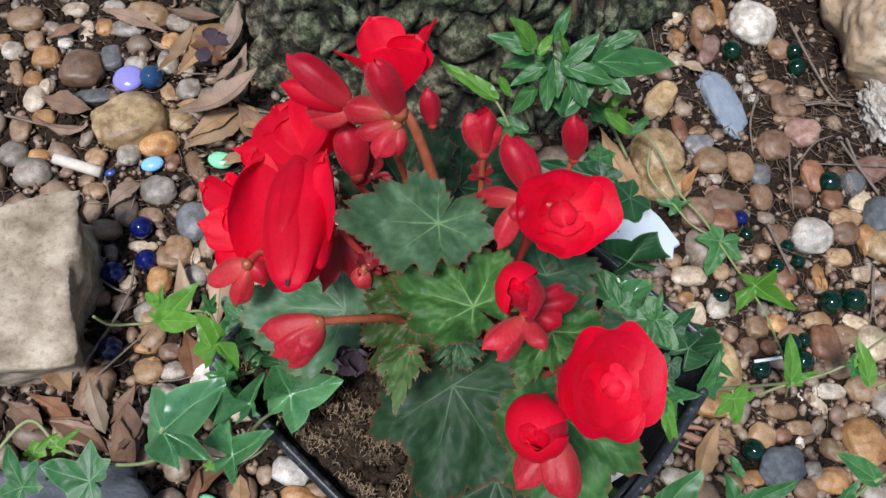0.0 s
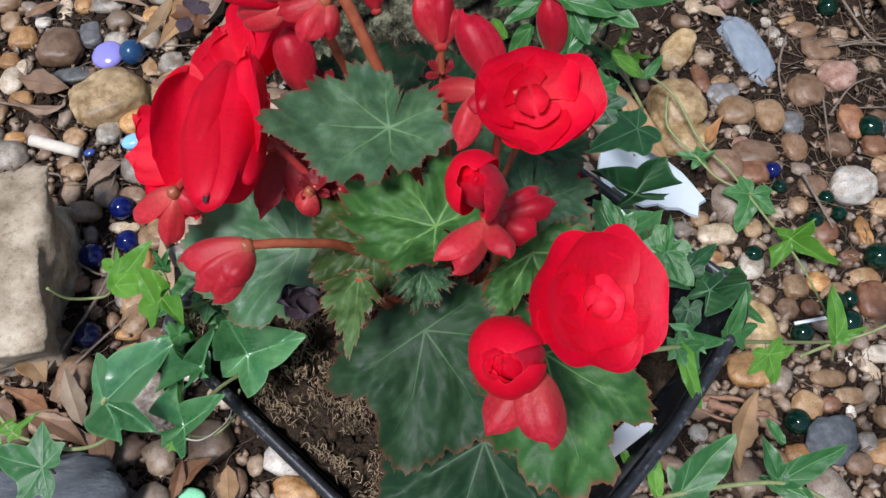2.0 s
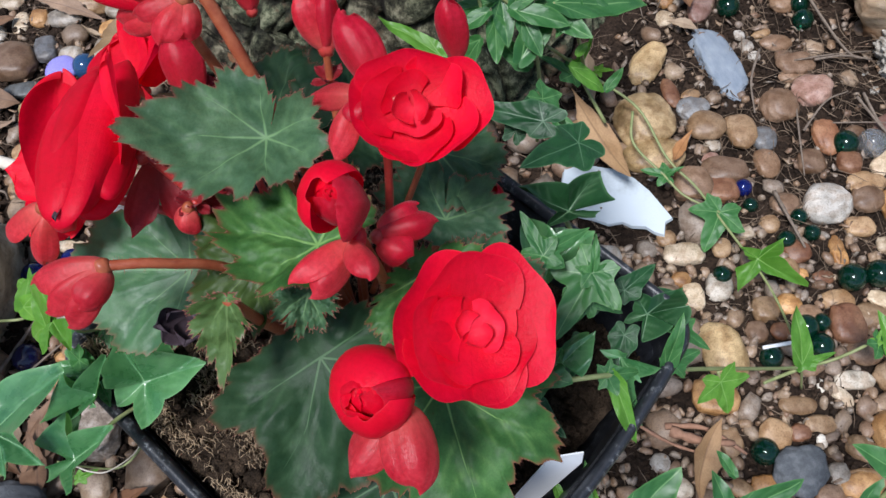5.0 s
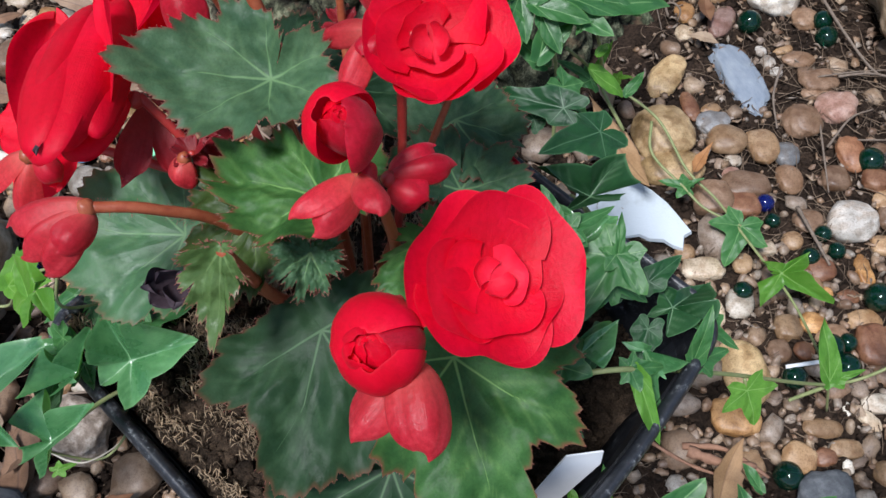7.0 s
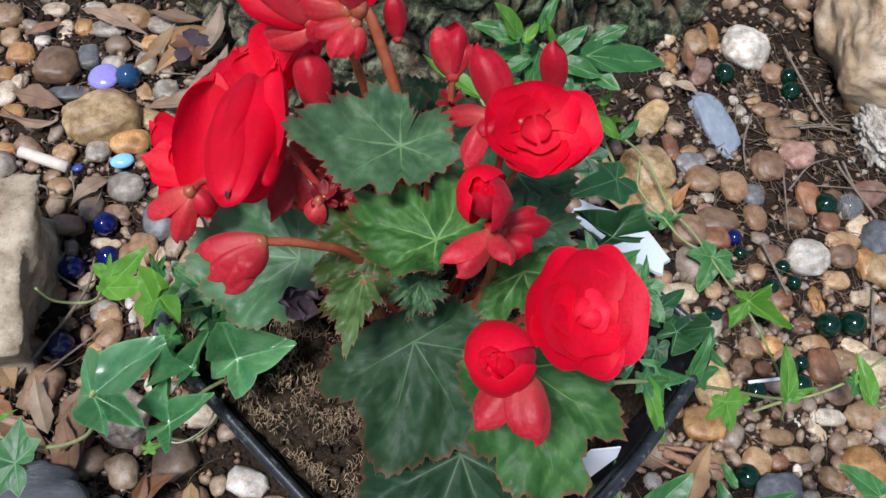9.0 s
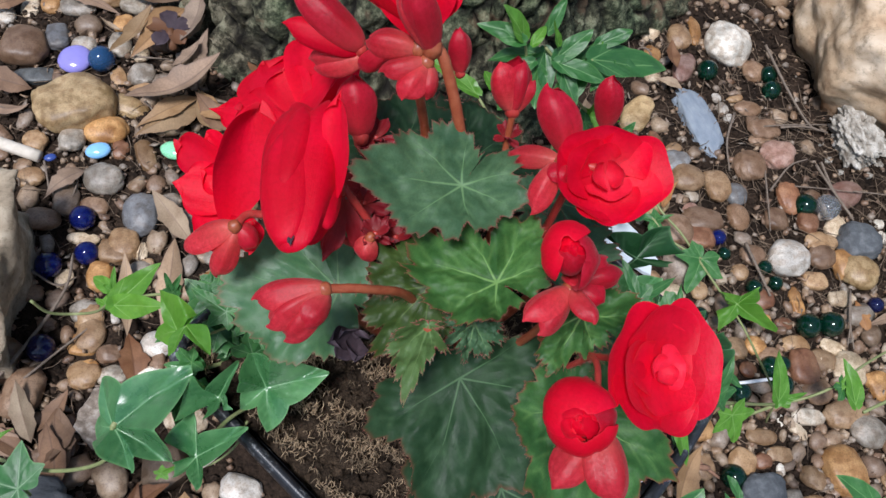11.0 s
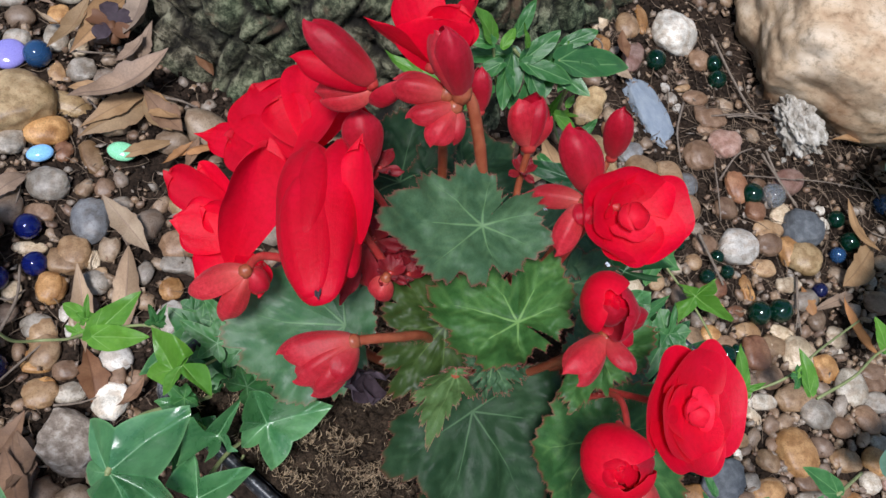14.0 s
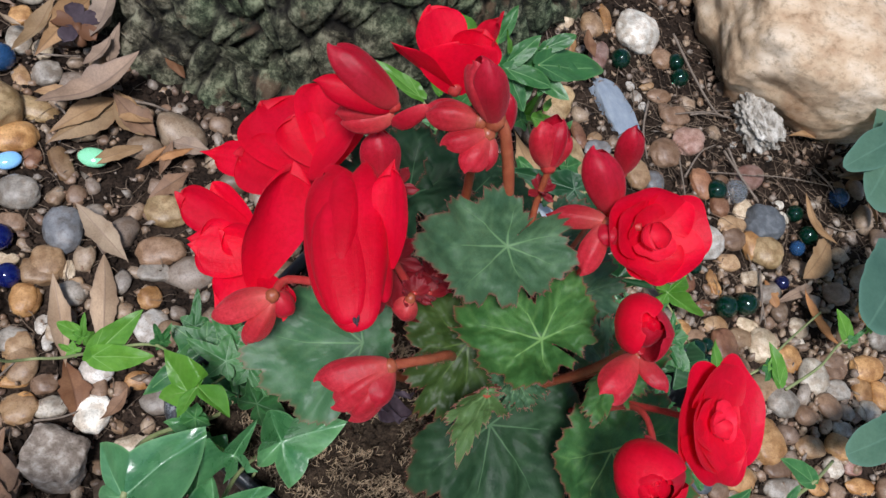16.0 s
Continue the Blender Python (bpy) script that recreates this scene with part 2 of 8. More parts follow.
for _k, _a, _c in (("brown", (0.16, 0.10, 0.07), (0.28, 0.19, 0.14)), ("grey", (0.22, 0.17, 0.145), (0.36, 0.29, 0.25)), ("tan", (0.28, 0.18, 0.10), (0.42, 0.30, 0.19)), ("rust", (0.16, 0.075, 0.04), (0.27, 0.15, 0.09)), ("pale", (0.34, 0.26, 0.20), (0.50, 0.41, 0.33)), ("orange", (0.32, 0.16, 0.07), (0.46, 0.26, 0.13))):
    _a, _c = tuple(w * q for w, q in zip((0.90, 0.79, 0.72), _a)), tuple(w * q for w, q in zip((0.94, 0.83, 0.76), _c))
    DRY[_k] = leaf_material("dry_leaf_" + _k, _a, _c, tuple(0.7 * q for q in _a), tuple(0.75 * q for q in _a), 0.6, 0.6, 0.05, 0.5)


def petal_material(name, deep, lightc, rough=0.46, through=0.44, claw=None):
    m, n, l, b = mat(name, rough, 0.35)
    pos = coords(n)
    fan = n.new("ShaderNodeCombineXYZ")
    l.new(math_node(n, l, "MULTIPLY", attr(n, "across"), 17.0), fan.inputs[0])
    l.new(math_node(n, l, "MULTIPLY", attr(n, "claw"), 1.6), fan.inputs[1])
    l.new(math_node(n, l, "MULTIPLY", n.new("ShaderNodeObjectInfo").outputs["Random"], 40.0), fan.inputs[2])
    big, fine = nnoise(n, l, 60, 3, 0.5, pos), nnoise(n, l, 1.0, 4, 0.65, fan.outputs[0])
    col = ramp(n, l, big, [(0.3, deep), (0.7, lightc)])
    rnd = n.new("ShaderNodeObjectInfo").outputs["Random"]
    col = mix(n, l, 1.0, col, ramp(n, l, rnd, [(0.0, (0.82, 0.8, 0.8)), (1.0, (1.1, 1.1, 1.1))]), "MULTIPLY")
    mottle = nnoise(n, l, 700, 5, 0.7, pos)
    col = mix(n, l, 0.12 if claw is None else 0.38, col, ramp(n, l, fine, [(0.28, (0.60, 0.45, 0.5)), (0.5, (1, 1, 1)), (0.62, (1, 1, 1)), (0.75, (1.12, 1.8, 1.5))]), "MULTIPLY")
    col = mix(n, l, 0.35 if claw is None else 0.7, col, ramp(n, l, mottle, [(0.36, (0.74, 0.55, 0.6)), (0.52, (1, 1, 1)), (0.68, (1.10, 2.2, 1.7))]), "MULTIPLY")
    if claw is not None:
        col = mix(n, l, math_node(n, l, "MULTIPLY", math_node(n, l, "POWER", attr(n, "claw"), 3.2), 0.85), col, claw)
    col = mix(n, l, ramp(n, l, attr(n, "claw"), [(0.0, (0.16, 0.16, 0.16)), (0.022, (0, 0, 0))]), col, (0.92, 0.12, 0.15))
    l.new(col, b.inputs["Base Color"])
    bump(n, l, b, math_node(n, l, "ADD", math_node(n, l, "MULTIPLY", fine, 0.5), mottle), 0.35, 0.0007)
    b.inputs["Specular IOR Level"].default_value = 0.25 if claw is None else 0.40
    b.inputs["Sheen Weight"].default_value = 0.05 if claw is None else 0.14
    b.inputs["Sheen Roughness"].default_value = 0.4
    b.inputs["Sheen Tint"].default_value = (1.0, 0.55, 0.6, 1)
    tr = n.new("ShaderNodeBsdfTranslucent")
    l.new(col, tr.inputs["Color"])
    ms = n.new("ShaderNodeMixShader")
    ms.inputs[0].default_value = through
    l.new(b.outputs[0], ms.inputs[1])
    l.new(tr.outputs[0], ms.inputs[2])
    l.new(ms.outputs[0], n["Material Output"].inputs["Surface"])
    return m


RED = petal_material("petal_scarlet", (0.72, 0.0012, 0.020), (0.92, 0.0032, 0.040))
RED_DEEP = petal_material("petal_crimson", (0.48, 0.003, 0.022), (0.74, 0.016, 0.050), 0.36, 0.42, (0.64, 0.080, 0.075))
RED_PINK = petal_material("petal_coral", (0.64, 0.010, 0.034), (0.88, 0.070, 0.095), 0.32, 0.50, (0.78, 0.26, 0.18))
RED_ROSE = petal_material("petal_rose_heart", (0.86, 0.010, 0.045), (0.96, 0.035, 0.085))
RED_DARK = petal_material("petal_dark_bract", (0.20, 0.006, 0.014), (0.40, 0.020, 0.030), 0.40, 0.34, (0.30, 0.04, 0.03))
PETAL = {"bract": RED_DARK, "red": RED, "deep": RED_DEEP, "pink": RED_PINK, "rose": RED_ROSE}


def plain(name, lo, hi, scale=200, rough=0.5, spec=0.4, relief=0.3):
    m, n, l, b = mat(name, rough, spec)
    f = nnoise(n, l, scale, 6, 0.7, coords(n))
    l.new(ramp(n, l, f, [(0.3, lo), (0.7, hi)]), b.inputs["Base Color"])
    l.new(ramp(n, l, f, [(0.3, (max(0.05, rough - 0.12),) * 3), (0.7, (min(1, rough + 0.15),) * 3)]), b.inputs["Roughness"])
    bump(n, l, b, f, relief, 0.0006)
    return m


STEM = plain("begonia_stem", (0.22, 0.040, 0.018), (0.36, 0.105, 0.046), 300, 0.42)
HAIR = plain("leaf_hair", (0.22, 0.05, 0.04), (0.42, 0.16, 0.12), 300, 0.6)
STEM_RED = plain("begonia_red_stalk", (0.30, 0.02, 0.02), (0.45, 0.05, 0.04), 300, 0.4)
VINE = plain("ivy_stem_green", (0.15, 0.19, 0.07), (0.27, 0.29, 0.13), 300, 0.5)
TWIG = plain("dry_twig", (0.10, 0.075, 0.055), (0.24, 0.19, 0.15), 400, 0.8)
POT, _n, _l, _b = mat("black_plastic", 0.38, 0.5)
_f, _g = nnoise(_n, _l, 90, 6, 0.7, coords(_n)), nnoise(_n, _l, 420, 6, 0.75, coords(_n))
_scuff = math_node(_n, _l, "MULTIPLY", ramp(_n, _l, _f, [(0.50, (0, 0, 0)), (0.62, (1, 1, 1))]), ramp(_n, _l, _g, [(0.50, (0, 0, 0)), (0.60, (0.6, 0.6, 0.6))]))
_l.new(mix(_n, _l, _scuff, ramp(_n, _l, _g, [(0.3, (0.010, 0.011, 0.014)), (0.7, (0.024, 0.027, 0.033))]), (0.34, 0.36, 0.37)), _b.inputs["Base Color"])
bump(_n, _l, _b, _g, 0.2, 0.0005)
WHITE = plain("white_plastic", (0.66, 0.68, 0.70), (0.76, 0.78, 0.80), 60, 0.4)
CHALK = plain("pale_paper_stick", (0.50, 0.45, 0.37), (0.66, 0.60, 0.52), 200, 0.8)
WOOD = plain("splintered_wood", (0.20, 0.10, 0.06), (0.36, 0.20, 0.13), 300, 0.8)
CHIP = stone_material("bark_chips", (0.09, 0.055, 0.035), (0.36, 0.25, 0.16), True)
FIBRE = plain("plant_fibre", (0.07, 0.045, 0.03), (0.26, 0.19, 0.13), 200, 0.85)
PEATF = plain("peat_fibre", (0.040, 0.026, 0.017), (0.66, 0.48, 0.30), 90, 0.85)
WITHERED = plain("withered_petal", (0.018, 0.010, 0.014), (0.06, 0.04, 0.05), 300, 0.7)


def bark_material():
    m, n, l, b = mat("bark", 0.9, 0.2)
    pos = n.new("ShaderNodeNewGeometry").outputs["Position"]
    a, c, d = nnoise(n, l, 30, 6, 0.65, pos), nnoise(n, l, 95, 9, 0.78, pos), nnoise(n, l, 12, 4, 0.6, pos)
    col = ramp(n, l, c, [(0.40, (0.014, 0.011, 0.008)), (0.5, (0.095, 0.074, 0.052)), (0.60, (0.32, 0.265, 0.195))])
    moss = ramp(n, l, c, [(0.40, (0.010, 0.015, 0.008)), (0.5, (0.058, 0.084, 0.044)), (0.60, (0.23, 0.275, 0.155))])
    col = mix(n, l, ramp(n, l, d, [(0.35, (0.25,) * 3), (0.6, (0.9,) * 3)]), col, moss)
    col = mix(n, l, ramp(n, l, a, [(0.57, (0, 0, 0)), (0.64, (0.75, 0.75, 0.75))]), col, (0.17, 0.105, 0.066))
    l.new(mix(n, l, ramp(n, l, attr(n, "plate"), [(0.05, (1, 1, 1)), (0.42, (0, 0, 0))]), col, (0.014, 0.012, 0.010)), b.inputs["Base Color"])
    stretch = n.new("ShaderNodeMapping")
    stretch.inputs["Scale"].default_value = (1.0, 1.0, 0.35)
    l.new(pos, stretch.inputs["Vector"])
    rib = nnoise(n, l, 150, 6, 0.7, stretch.outputs[0])
    bump(n, l, b, math_node(n, l, "ADD", c, rib), 0.9, 0.004)
    return m


BARK = bark_material()

# ---- builders ----
rng = random.Random(7)


def mesh(name, verts, faces, material, smooth=True, attrs=None):
    me = bpy.data.meshes.new(name)
    me.from_pydata([tuple(map(float, v)) for v in verts], [], [tuple(map(int, f)) for f in faces])
    for key, values in (attrs or {}).items():
        me.attributes.new(key, "FLOAT", "POINT").data.foreach_set("value", np.asarray(values, dtype=np.float32))
    if smooth:
        me.polygons.foreach_set("use_smooth", np.ones(len(me.polygons), dtype=bool))
    me.materials.append(material)
    me.update()
    return me


def part(name, me, parent, label="", m=None):
    ob = new(name, me)
    ob.parent = parent
    if m is not None:
        ob.matrix_basis = m
    return tagged(ob, label)


def empty(name, label, category, at=(0, 0, 0), group=""):
    ob = new(name)
    ob.empty_display_size = 0.01
    ob.location = at
    return tagged(ob, label, category, group)


def frame_of(base, tip, up=(0, -0.3, 0.95), roll=0.0):
    """x across, y from base to tip, z along the upper side."""
    y = (Vector(tip) - Vector(base)).normalized()
    u = Vector(up)
    z = (u - y * u.dot(y)).normalized()
    x = y.cross(z)
    return Matrix.Translation(base) @ Matrix((x, y, z)).transposed().to_4x4() @ pose(0, 0, 0, 0, roll, 0)


def spline(points, n=8):
    P = [Vector(p) for p in points]
    P = [2 * P[0] - P[1]] + P + [2 * P[-1] - P[-2]]
    out = []
    for i in range(1, len(P) - 2):
        for k in range(n):
            t = k / n
            a, b, c, d = P[i - 1:i + 3]
            out.append(0.5 * ((2 * b) + (c - a) * t + (2 * a - 5 * b + 4 * c - d) * t * t + (3 * b - a - 3 * c + d) * t ** 3))
    return out + [P[-2]]


def tube(points, radius, sides=8, n=6, taper=0.0, wob=0.0):
    C = spline(points, n) if len(points) > 2 else [Vector(points[0]).lerp(Vector(points[1]), k / n) for k in range(n + 1)]
    verts, faces = [], []
    prev = Vector((0.3, 0.2, 0.93))
    for i, c in enumerate(C):
        t = (C[min(i + 1, len(C) - 1)] - C[max(i - 1, 0)]).normalized()
        u = (prev - t * prev.dot(t)).normalized()
        w = t.cross(u)
        prev = u
        r = radius * (1 - taper * i / (len(C) - 1)) * (1 + wob * math.sin(i * 2.3))
        for k in range(sides):
            a = 2 * math.pi * k / sides
            verts.append(c + (u * math.cos(a) + w * math.sin(a)) * r)
    for i in range(len(C) - 1):
        for k in range(sides):
            p, q = i * sides + k, i * sides + (k + 1) % sides
            faces.append((p, q, q + sides, p + sides))
    faces.append(tuple(range(sides))[::-1])
    faces.append(tuple(range((len(C) - 1) * sides, len(C) * sides)))
    return verts, faces


def seg_dist(p, a, b):
    ab = b - a
    t = np.clip(((p - a) @ ab) / (ab @ ab), 0, 1)
    return np.linalg.norm(p - a - t[:, None] * ab, axis=1), t


def blade(outline, veins, na=160, nr=16, teeth=0, tooth=0.0, cup=0.0, quilt=0.0, wave=0.0, skew=1.0, seed=0, vw=0.020, fold=0.0, edge_pow=14, name="leaf", material=None, branch=True, lobe=0.0):
    """A leaf of unit length: its stalk joins at the origin and its tip lies along +y."""
    r = np.random.RandomState(seed)
    ang = np.linspace(-180, 180, na)
    for va in veins:
        ang[np.argmin(np.abs(ang - va))] = va
    A = np.array([a for a, _ in outline])
    Rr = np.array([q for _, q in outline])
    rad = np.interp(np.abs(ang), A, Rr)
    rad = np.where(ang < 0, rad * (1 + (skew - 1) * np.sin(np.radians(np.abs(ang)))), rad)
    jit = np.interp(ang, np.linspace(-180, 180, 19), 1 + 0.07 * r.randn(19))
    rad = rad * jit
    if teeth:
        saw = (ang * teeth / 360.0 + 0.3 * np.sin(np.radians(ang * 5 + seed * 40))) % 1.0
        coarse = (ang * 11 / 360.0 + 0.35 * np.sin(np.radians(ang * 3 + seed * 70))) % 1.0
        deep = np.interp(ang, np.linspace(-180, 180, 25), 0.4 + 1.2 * r.rand(25))
        rad = rad * (1 + tooth * deep * (np.abs(saw - 0.5) * 2 - 0.5) + lobe * (np.abs(coarse - 0.4) * 2 - 0.5)) * (1 + 0.020 * r.randn(na))
    rho = np.linspace(0, 1, nr + 1)[1:] ** 0.85
    th = np.radians(ang)
    X = (rho[:, None] * rad * np.sin(th)).ravel()
    Y = (rho[:, None] * rad * np.cos(th)).ravel()
    P = np.c_[X, Y]
    P = np.vstack([[0, 0], P])
    near, wide = np.full(len(P), 9.0), np.full(len(P), 9.0)
    vein = np.zeros(len(P))
    for va in veins:
        L = np.interp(abs(va), A, Rr) * 0.96 * (skew ** (math.sin(math.radians(abs(va)))) if va < 0 else 1)
        d = np.array([math.sin(math.radians(va)), math.cos(math.radians(va))])
        dist, t = seg_dist(P, np.zeros(2), d * L)
        near = np.minimum(near, dist / (vw * (1.2 - 0.85 * t)))
        wide = np.minimum(wide, dist)
        if branch:
            for s in (0.3, 0.48, 0.66, 0.82):
                for sg in (-1, 1):
                    bl = 0.42 * L * (1 - 0.7 * s)
                    a0 = d * L * s
                    aa = math.radians(va + sg * (38 + 8 * r.randn()))
                    dist, t = seg_dist(P, a0, a0 + bl * np.array([math.sin(aa), math.cos(aa)]))
                    vein = np.maximum(vein, 0.5 * np.exp(-(dist / (vw * 1.1)) ** 2) * (1 - 0.5 * t))
                    wide = np.minimum(wide, dist + 0.02)
    rr = np.linalg.norm(P, axis=1)
    Z = cup * rr ** 2 + quilt * (1 - np.exp(-(wide / 0.10) ** 2)) + fold * np.abs(P[:, 0])
    ph = r.rand(4) * 6.28
    Z += wave * rr ** 1.5 * (np.sin(P[:, 0] * 6 + ph[0]) + 0.8 * np.sin(P[:, 1] * 5 + ph[1]) + 0.5 * np.sin((P[:, 0] - P[:, 1]) * 11 + ph[2]))
    faces = [(0, 1 + j, 2 + j) for j in range(na - 1)]
    for i in range(nr - 1):
        for j in range(na - 1):
            p = 1 + i * na + j
            faces.append((p, p + na, p + na + 1, p + 1))
    edge = np.concatenate([[0], np.repeat(rho ** edge_pow, na)])
    return mesh(name, np.c_[P, Z], faces, material, True, {"vein": vein, "near": np.minimum(near, 4), "edge": edge * 0.6})


def ray_radius(ang, lobes, bulge=0.05):
    """The radius at each angle of the outline through the lobes, with slightly swollen edges."""
    q = sorted(lobes)
    A = np.radians([q[-1][0] - 360] + [a for a, _ in q] + [q[0][0] + 360])
    Rr = np.array([q[-1][1]] + [r for _, r in q] + [q[0][1]], dtype=float)
    t = np.radians(ang)
    k = np.clip(np.searchsorted(A, t, side="right") - 1, 0, len(A) - 2)
    a1, a2, r1, r2 = A[k], A[k + 1], Rr[k], Rr[k + 1]
    s = (t - a1) / np.maximum(a2 - a1, 1e-6)
    den = r1 * np.sin(t - a1) + r2 * np.sin(a2 - t)
    chord = r1 * r2 * np.sin(a2 - a1) / np.maximum(den, 1e-9)
    return chord * (1 + bulge * 4 * s * (1 - s))


def lobed_blade(lobes, veins, na, nr, tooth, teeth, lift, quilt, wave, seed, vw, name, material, bulge=0.04, lifts=None, fold=0.0):
    """A leaf in metres: its stalk joins at the origin, its tip lies along +y; lobes in degrees and millimetres."""
    r = np.random.RandomState(seed)
    ang = np.linspace(-180, 180, na)
    for va in veins:
        ang[np.argmin(np.abs(ang - va))] = va
    rad = ray_radius(ang, lobes, bulge) * 0.001
    body = rad.copy()
    if teeth:
        run = np.cumsum(np.hypot(np.diff(rad * np.sin(np.radians(ang)), prepend=0), np.diff(rad * np.cos(np.radians(ang)), prepend=0)))
        run = run / run[-1]
        saw = (run * teeth + 0.35 * np.sin(run * 25 + seed)) % 1.0
        notch = (run * teeth / 4.5 + 0.25 * np.sin(run * 17 + 2 * seed)) % 1.0
        deep = np.interp(run, np.linspace(0, 1, 31), 0.45 + 1.1 * r.rand(31))
        rad = rad + tooth * deep * (np.abs(saw - 0.35) * 1.7 - 0.55) + 1.9 * tooth * deep * (0.35 - np.exp(-(np.minimum(notch, 1 - notch) / 0.16) ** 2)) + 0.00016 * r.randn(na)
    rho = np.linspace(0, 1, nr + 1)[1:] ** 0.85
    th = np.radians(ang)
    P = np.vstack([[0, 0], np.c_[(rho[:, None] * rad * np.sin(th)).ravel(), (rho[:, None] * rad * np.cos(th)).ravel()]])
    near, wide, vein = np.full(len(P), 9.0), np.full(len(P), 9.0), np.zeros(len(P))
    for va in veins:
        L = float(np.interp(va, ang, body)) * 0.97
        d = np.array([math.sin(math.radians(va)), math.cos(math.radians(va))])
        bent = math.radians(va + 9 * r.randn())
        knee = d * L * 0.5
        tip = knee + 0.48 * L * np.array([math.sin(bent), math.cos(bent)])
        for a0, b0, t0 in ((np.zeros(2), knee, 0.0), (knee, tip, 0.5)):
            dist, t = seg_dist(P, a0, b0)
            near = np.minimum(near, dist / (vw * (1.25 - 0.95 * (t0 + 0.5 * t))))
            wide = np.minimum(wide, dist)
        for s in (0.34, 0.55, 0.76):
            for sg in (-1, 1):
                a0, aa = d * L * s, math.radians(va + sg * (36 + 8 * r.randn()))
                dist, t = seg_dist(P, a0, a0 + 0.40 * L * (1 - 0.7 * s) * np.array([math.sin(aa), math.cos(aa)]))
                vein = np.maximum(vein, 0.75 * np.exp(-(dist / (vw * 1.2)) ** 2) * (1 - 0.5 * t))
    size = float(body.max())
    even = np.linspace(-180, 180, 360, endpoint=False)
    bell = np.exp(-0.5 * (np.minimum(np.arange(360), 360 - np.arange(360)) / 14.0) ** 2)
    smooth = np.real(np.fft.ifft(np.fft.fft(np.interp(even, ang, body)) * np.fft.fft(bell / bell.sum())))
    turn = np.degrees(np.arctan2(P[:, 0], P[:, 1]))
    part_way = np.minimum(1.3, np.linalg.norm(P, axis=1) / np.interp(turn, even, smooth, period=360))
    up = lift if lifts is None else np.interp(turn, *lifts)
    Z = up * part_way ** 1.4 + quilt * (1 - np.exp(-(wide / (0.11 * size)) ** 2)) * np.minimum(1, part_way * 2.5)
    ph = r.rand(4) * 6.28
    X, Y = P[:, 0] / size, P[:, 1] / size
    rumple = np.array([noise.noise((5.5 * x, 5.5 * y, seed)) + 0.45 * noise.noise((13 * x, 13 * y, seed + 5)) for x, y in zip(X, Y)])
    Z = Z + 0.75 * wave * np.minimum(1, 3 * part_way) * rumple
    Z = Z + wave * part_way ** 1.5 * (np.sin(X * 6 + ph[0]) + 0.8 * np.sin(Y * 5 + ph[1]) + 0.6 * np.sin((X - Y) * 11 + ph[2]))
    Z = Z + fold * np.minimum(wide, 0.3 * size) * (1 + 0.8 * np.sign(X) * math.sin(seed))
    faces = [(0, 1 + j, 2 + j) for j in range(na - 1)] + [(0, na, 1)]
    for i in range(nr - 1):
        o = 1 + i * na
        faces += [(o + j, o + j + na, o + j + na + 1, o + j + 1) for j in range(na - 1)] + [(o + na - 1, o + 2 * na - 1, o + na, o)]
    edge = np.concatenate([[0], np.repeat(rho ** 60, na)]) * 0.7
    return mesh(name, np.c_[P, Z], faces, material, True, {"vein": vein, "near": np.minimum(near + 0.55 * part_way, 4), "edge": edge})


ROUND_LOBES = [(0, 33), (16, 27), (24, 26), (40, 30), (56, 25), (66, 24), (82, 26), (98, 21), (126, 22), (145, 19), (162, 15), (174, 8), (-174, 7), (-160, 14), (-140, 18), (-118, 20), (-96, 20), (-80, 25), (-64, 23), (-40, 29), (-24, 25), (-14, 27)]


def petal_mesh(L, W, cup, curl, ruffle, seed, material, nu=15, nv=15, back=0.0):
    """A petal from its claw at the origin along +y, hollow towards +z."""
    r = np.random.RandomState(seed)
    u, v = np.sin(np.linspace(-1, 1, nu) * 1.35) / math.sin(1.35), np.sin(np.linspace(0, 1, nv) * math.pi / 2)
    V, U = np.meshgrid(v, u, indexing="ij")
    half = W * (0.12 + 1.30 * V ** 0.8) * np.sqrt(np.clip(1 - (0.9999 * V) ** 2.6, 0, 1))
    lean = curl * V - back * V ** 3
    dy, dz = np.cos(lean), np.sin(lean)
    step = np.diff(v, prepend=0)[:, None]
    y = np.cumsum(dy * step, axis=0) * L
    z = np.cumsum(dz * step, axis=0) * L
    turn = cup * U * (0.35 + 0.65 * np.minimum(1, V * 1.6))
    x = half * np.where(np.abs(turn) > 1e-4, np.sin(turn) / np.where(np.abs(turn) > 1e-4, turn, 1), 1) * U
    bow = half * (1 - np.cos(turn)) / max(abs(cup), 0.2)
    y = y - bow * np.sin(lean)
    z = z + bow * np.cos(lean)
    ph = r.rand(5) * 6.28
    z += ruffle * L * V ** 2 * (np.sin(3.1 * U + ph[0]) + 0.6 * np.sin(6.5 * U + ph[1] + 2 * V) + 0.3 * np.sin(11 * U + ph[2]))
    y += 0.035 * L * V ** 3 * np.sin(4 * U + ph[3]) - 0.10 * L * V ** 3 * U ** 2
    faces = [(i * nu + j, i * nu + j + 1, (i + 1) * nu + j + 1, (i + 1) * nu + j) for i in range(nv - 1) for j in range(nu - 1)]
    return mesh("petal", np.c_[x.ravel(), y.ravel(), z.ravel()], faces, material, True, {"claw": 1 - V.ravel(), "across": U.ravel()})


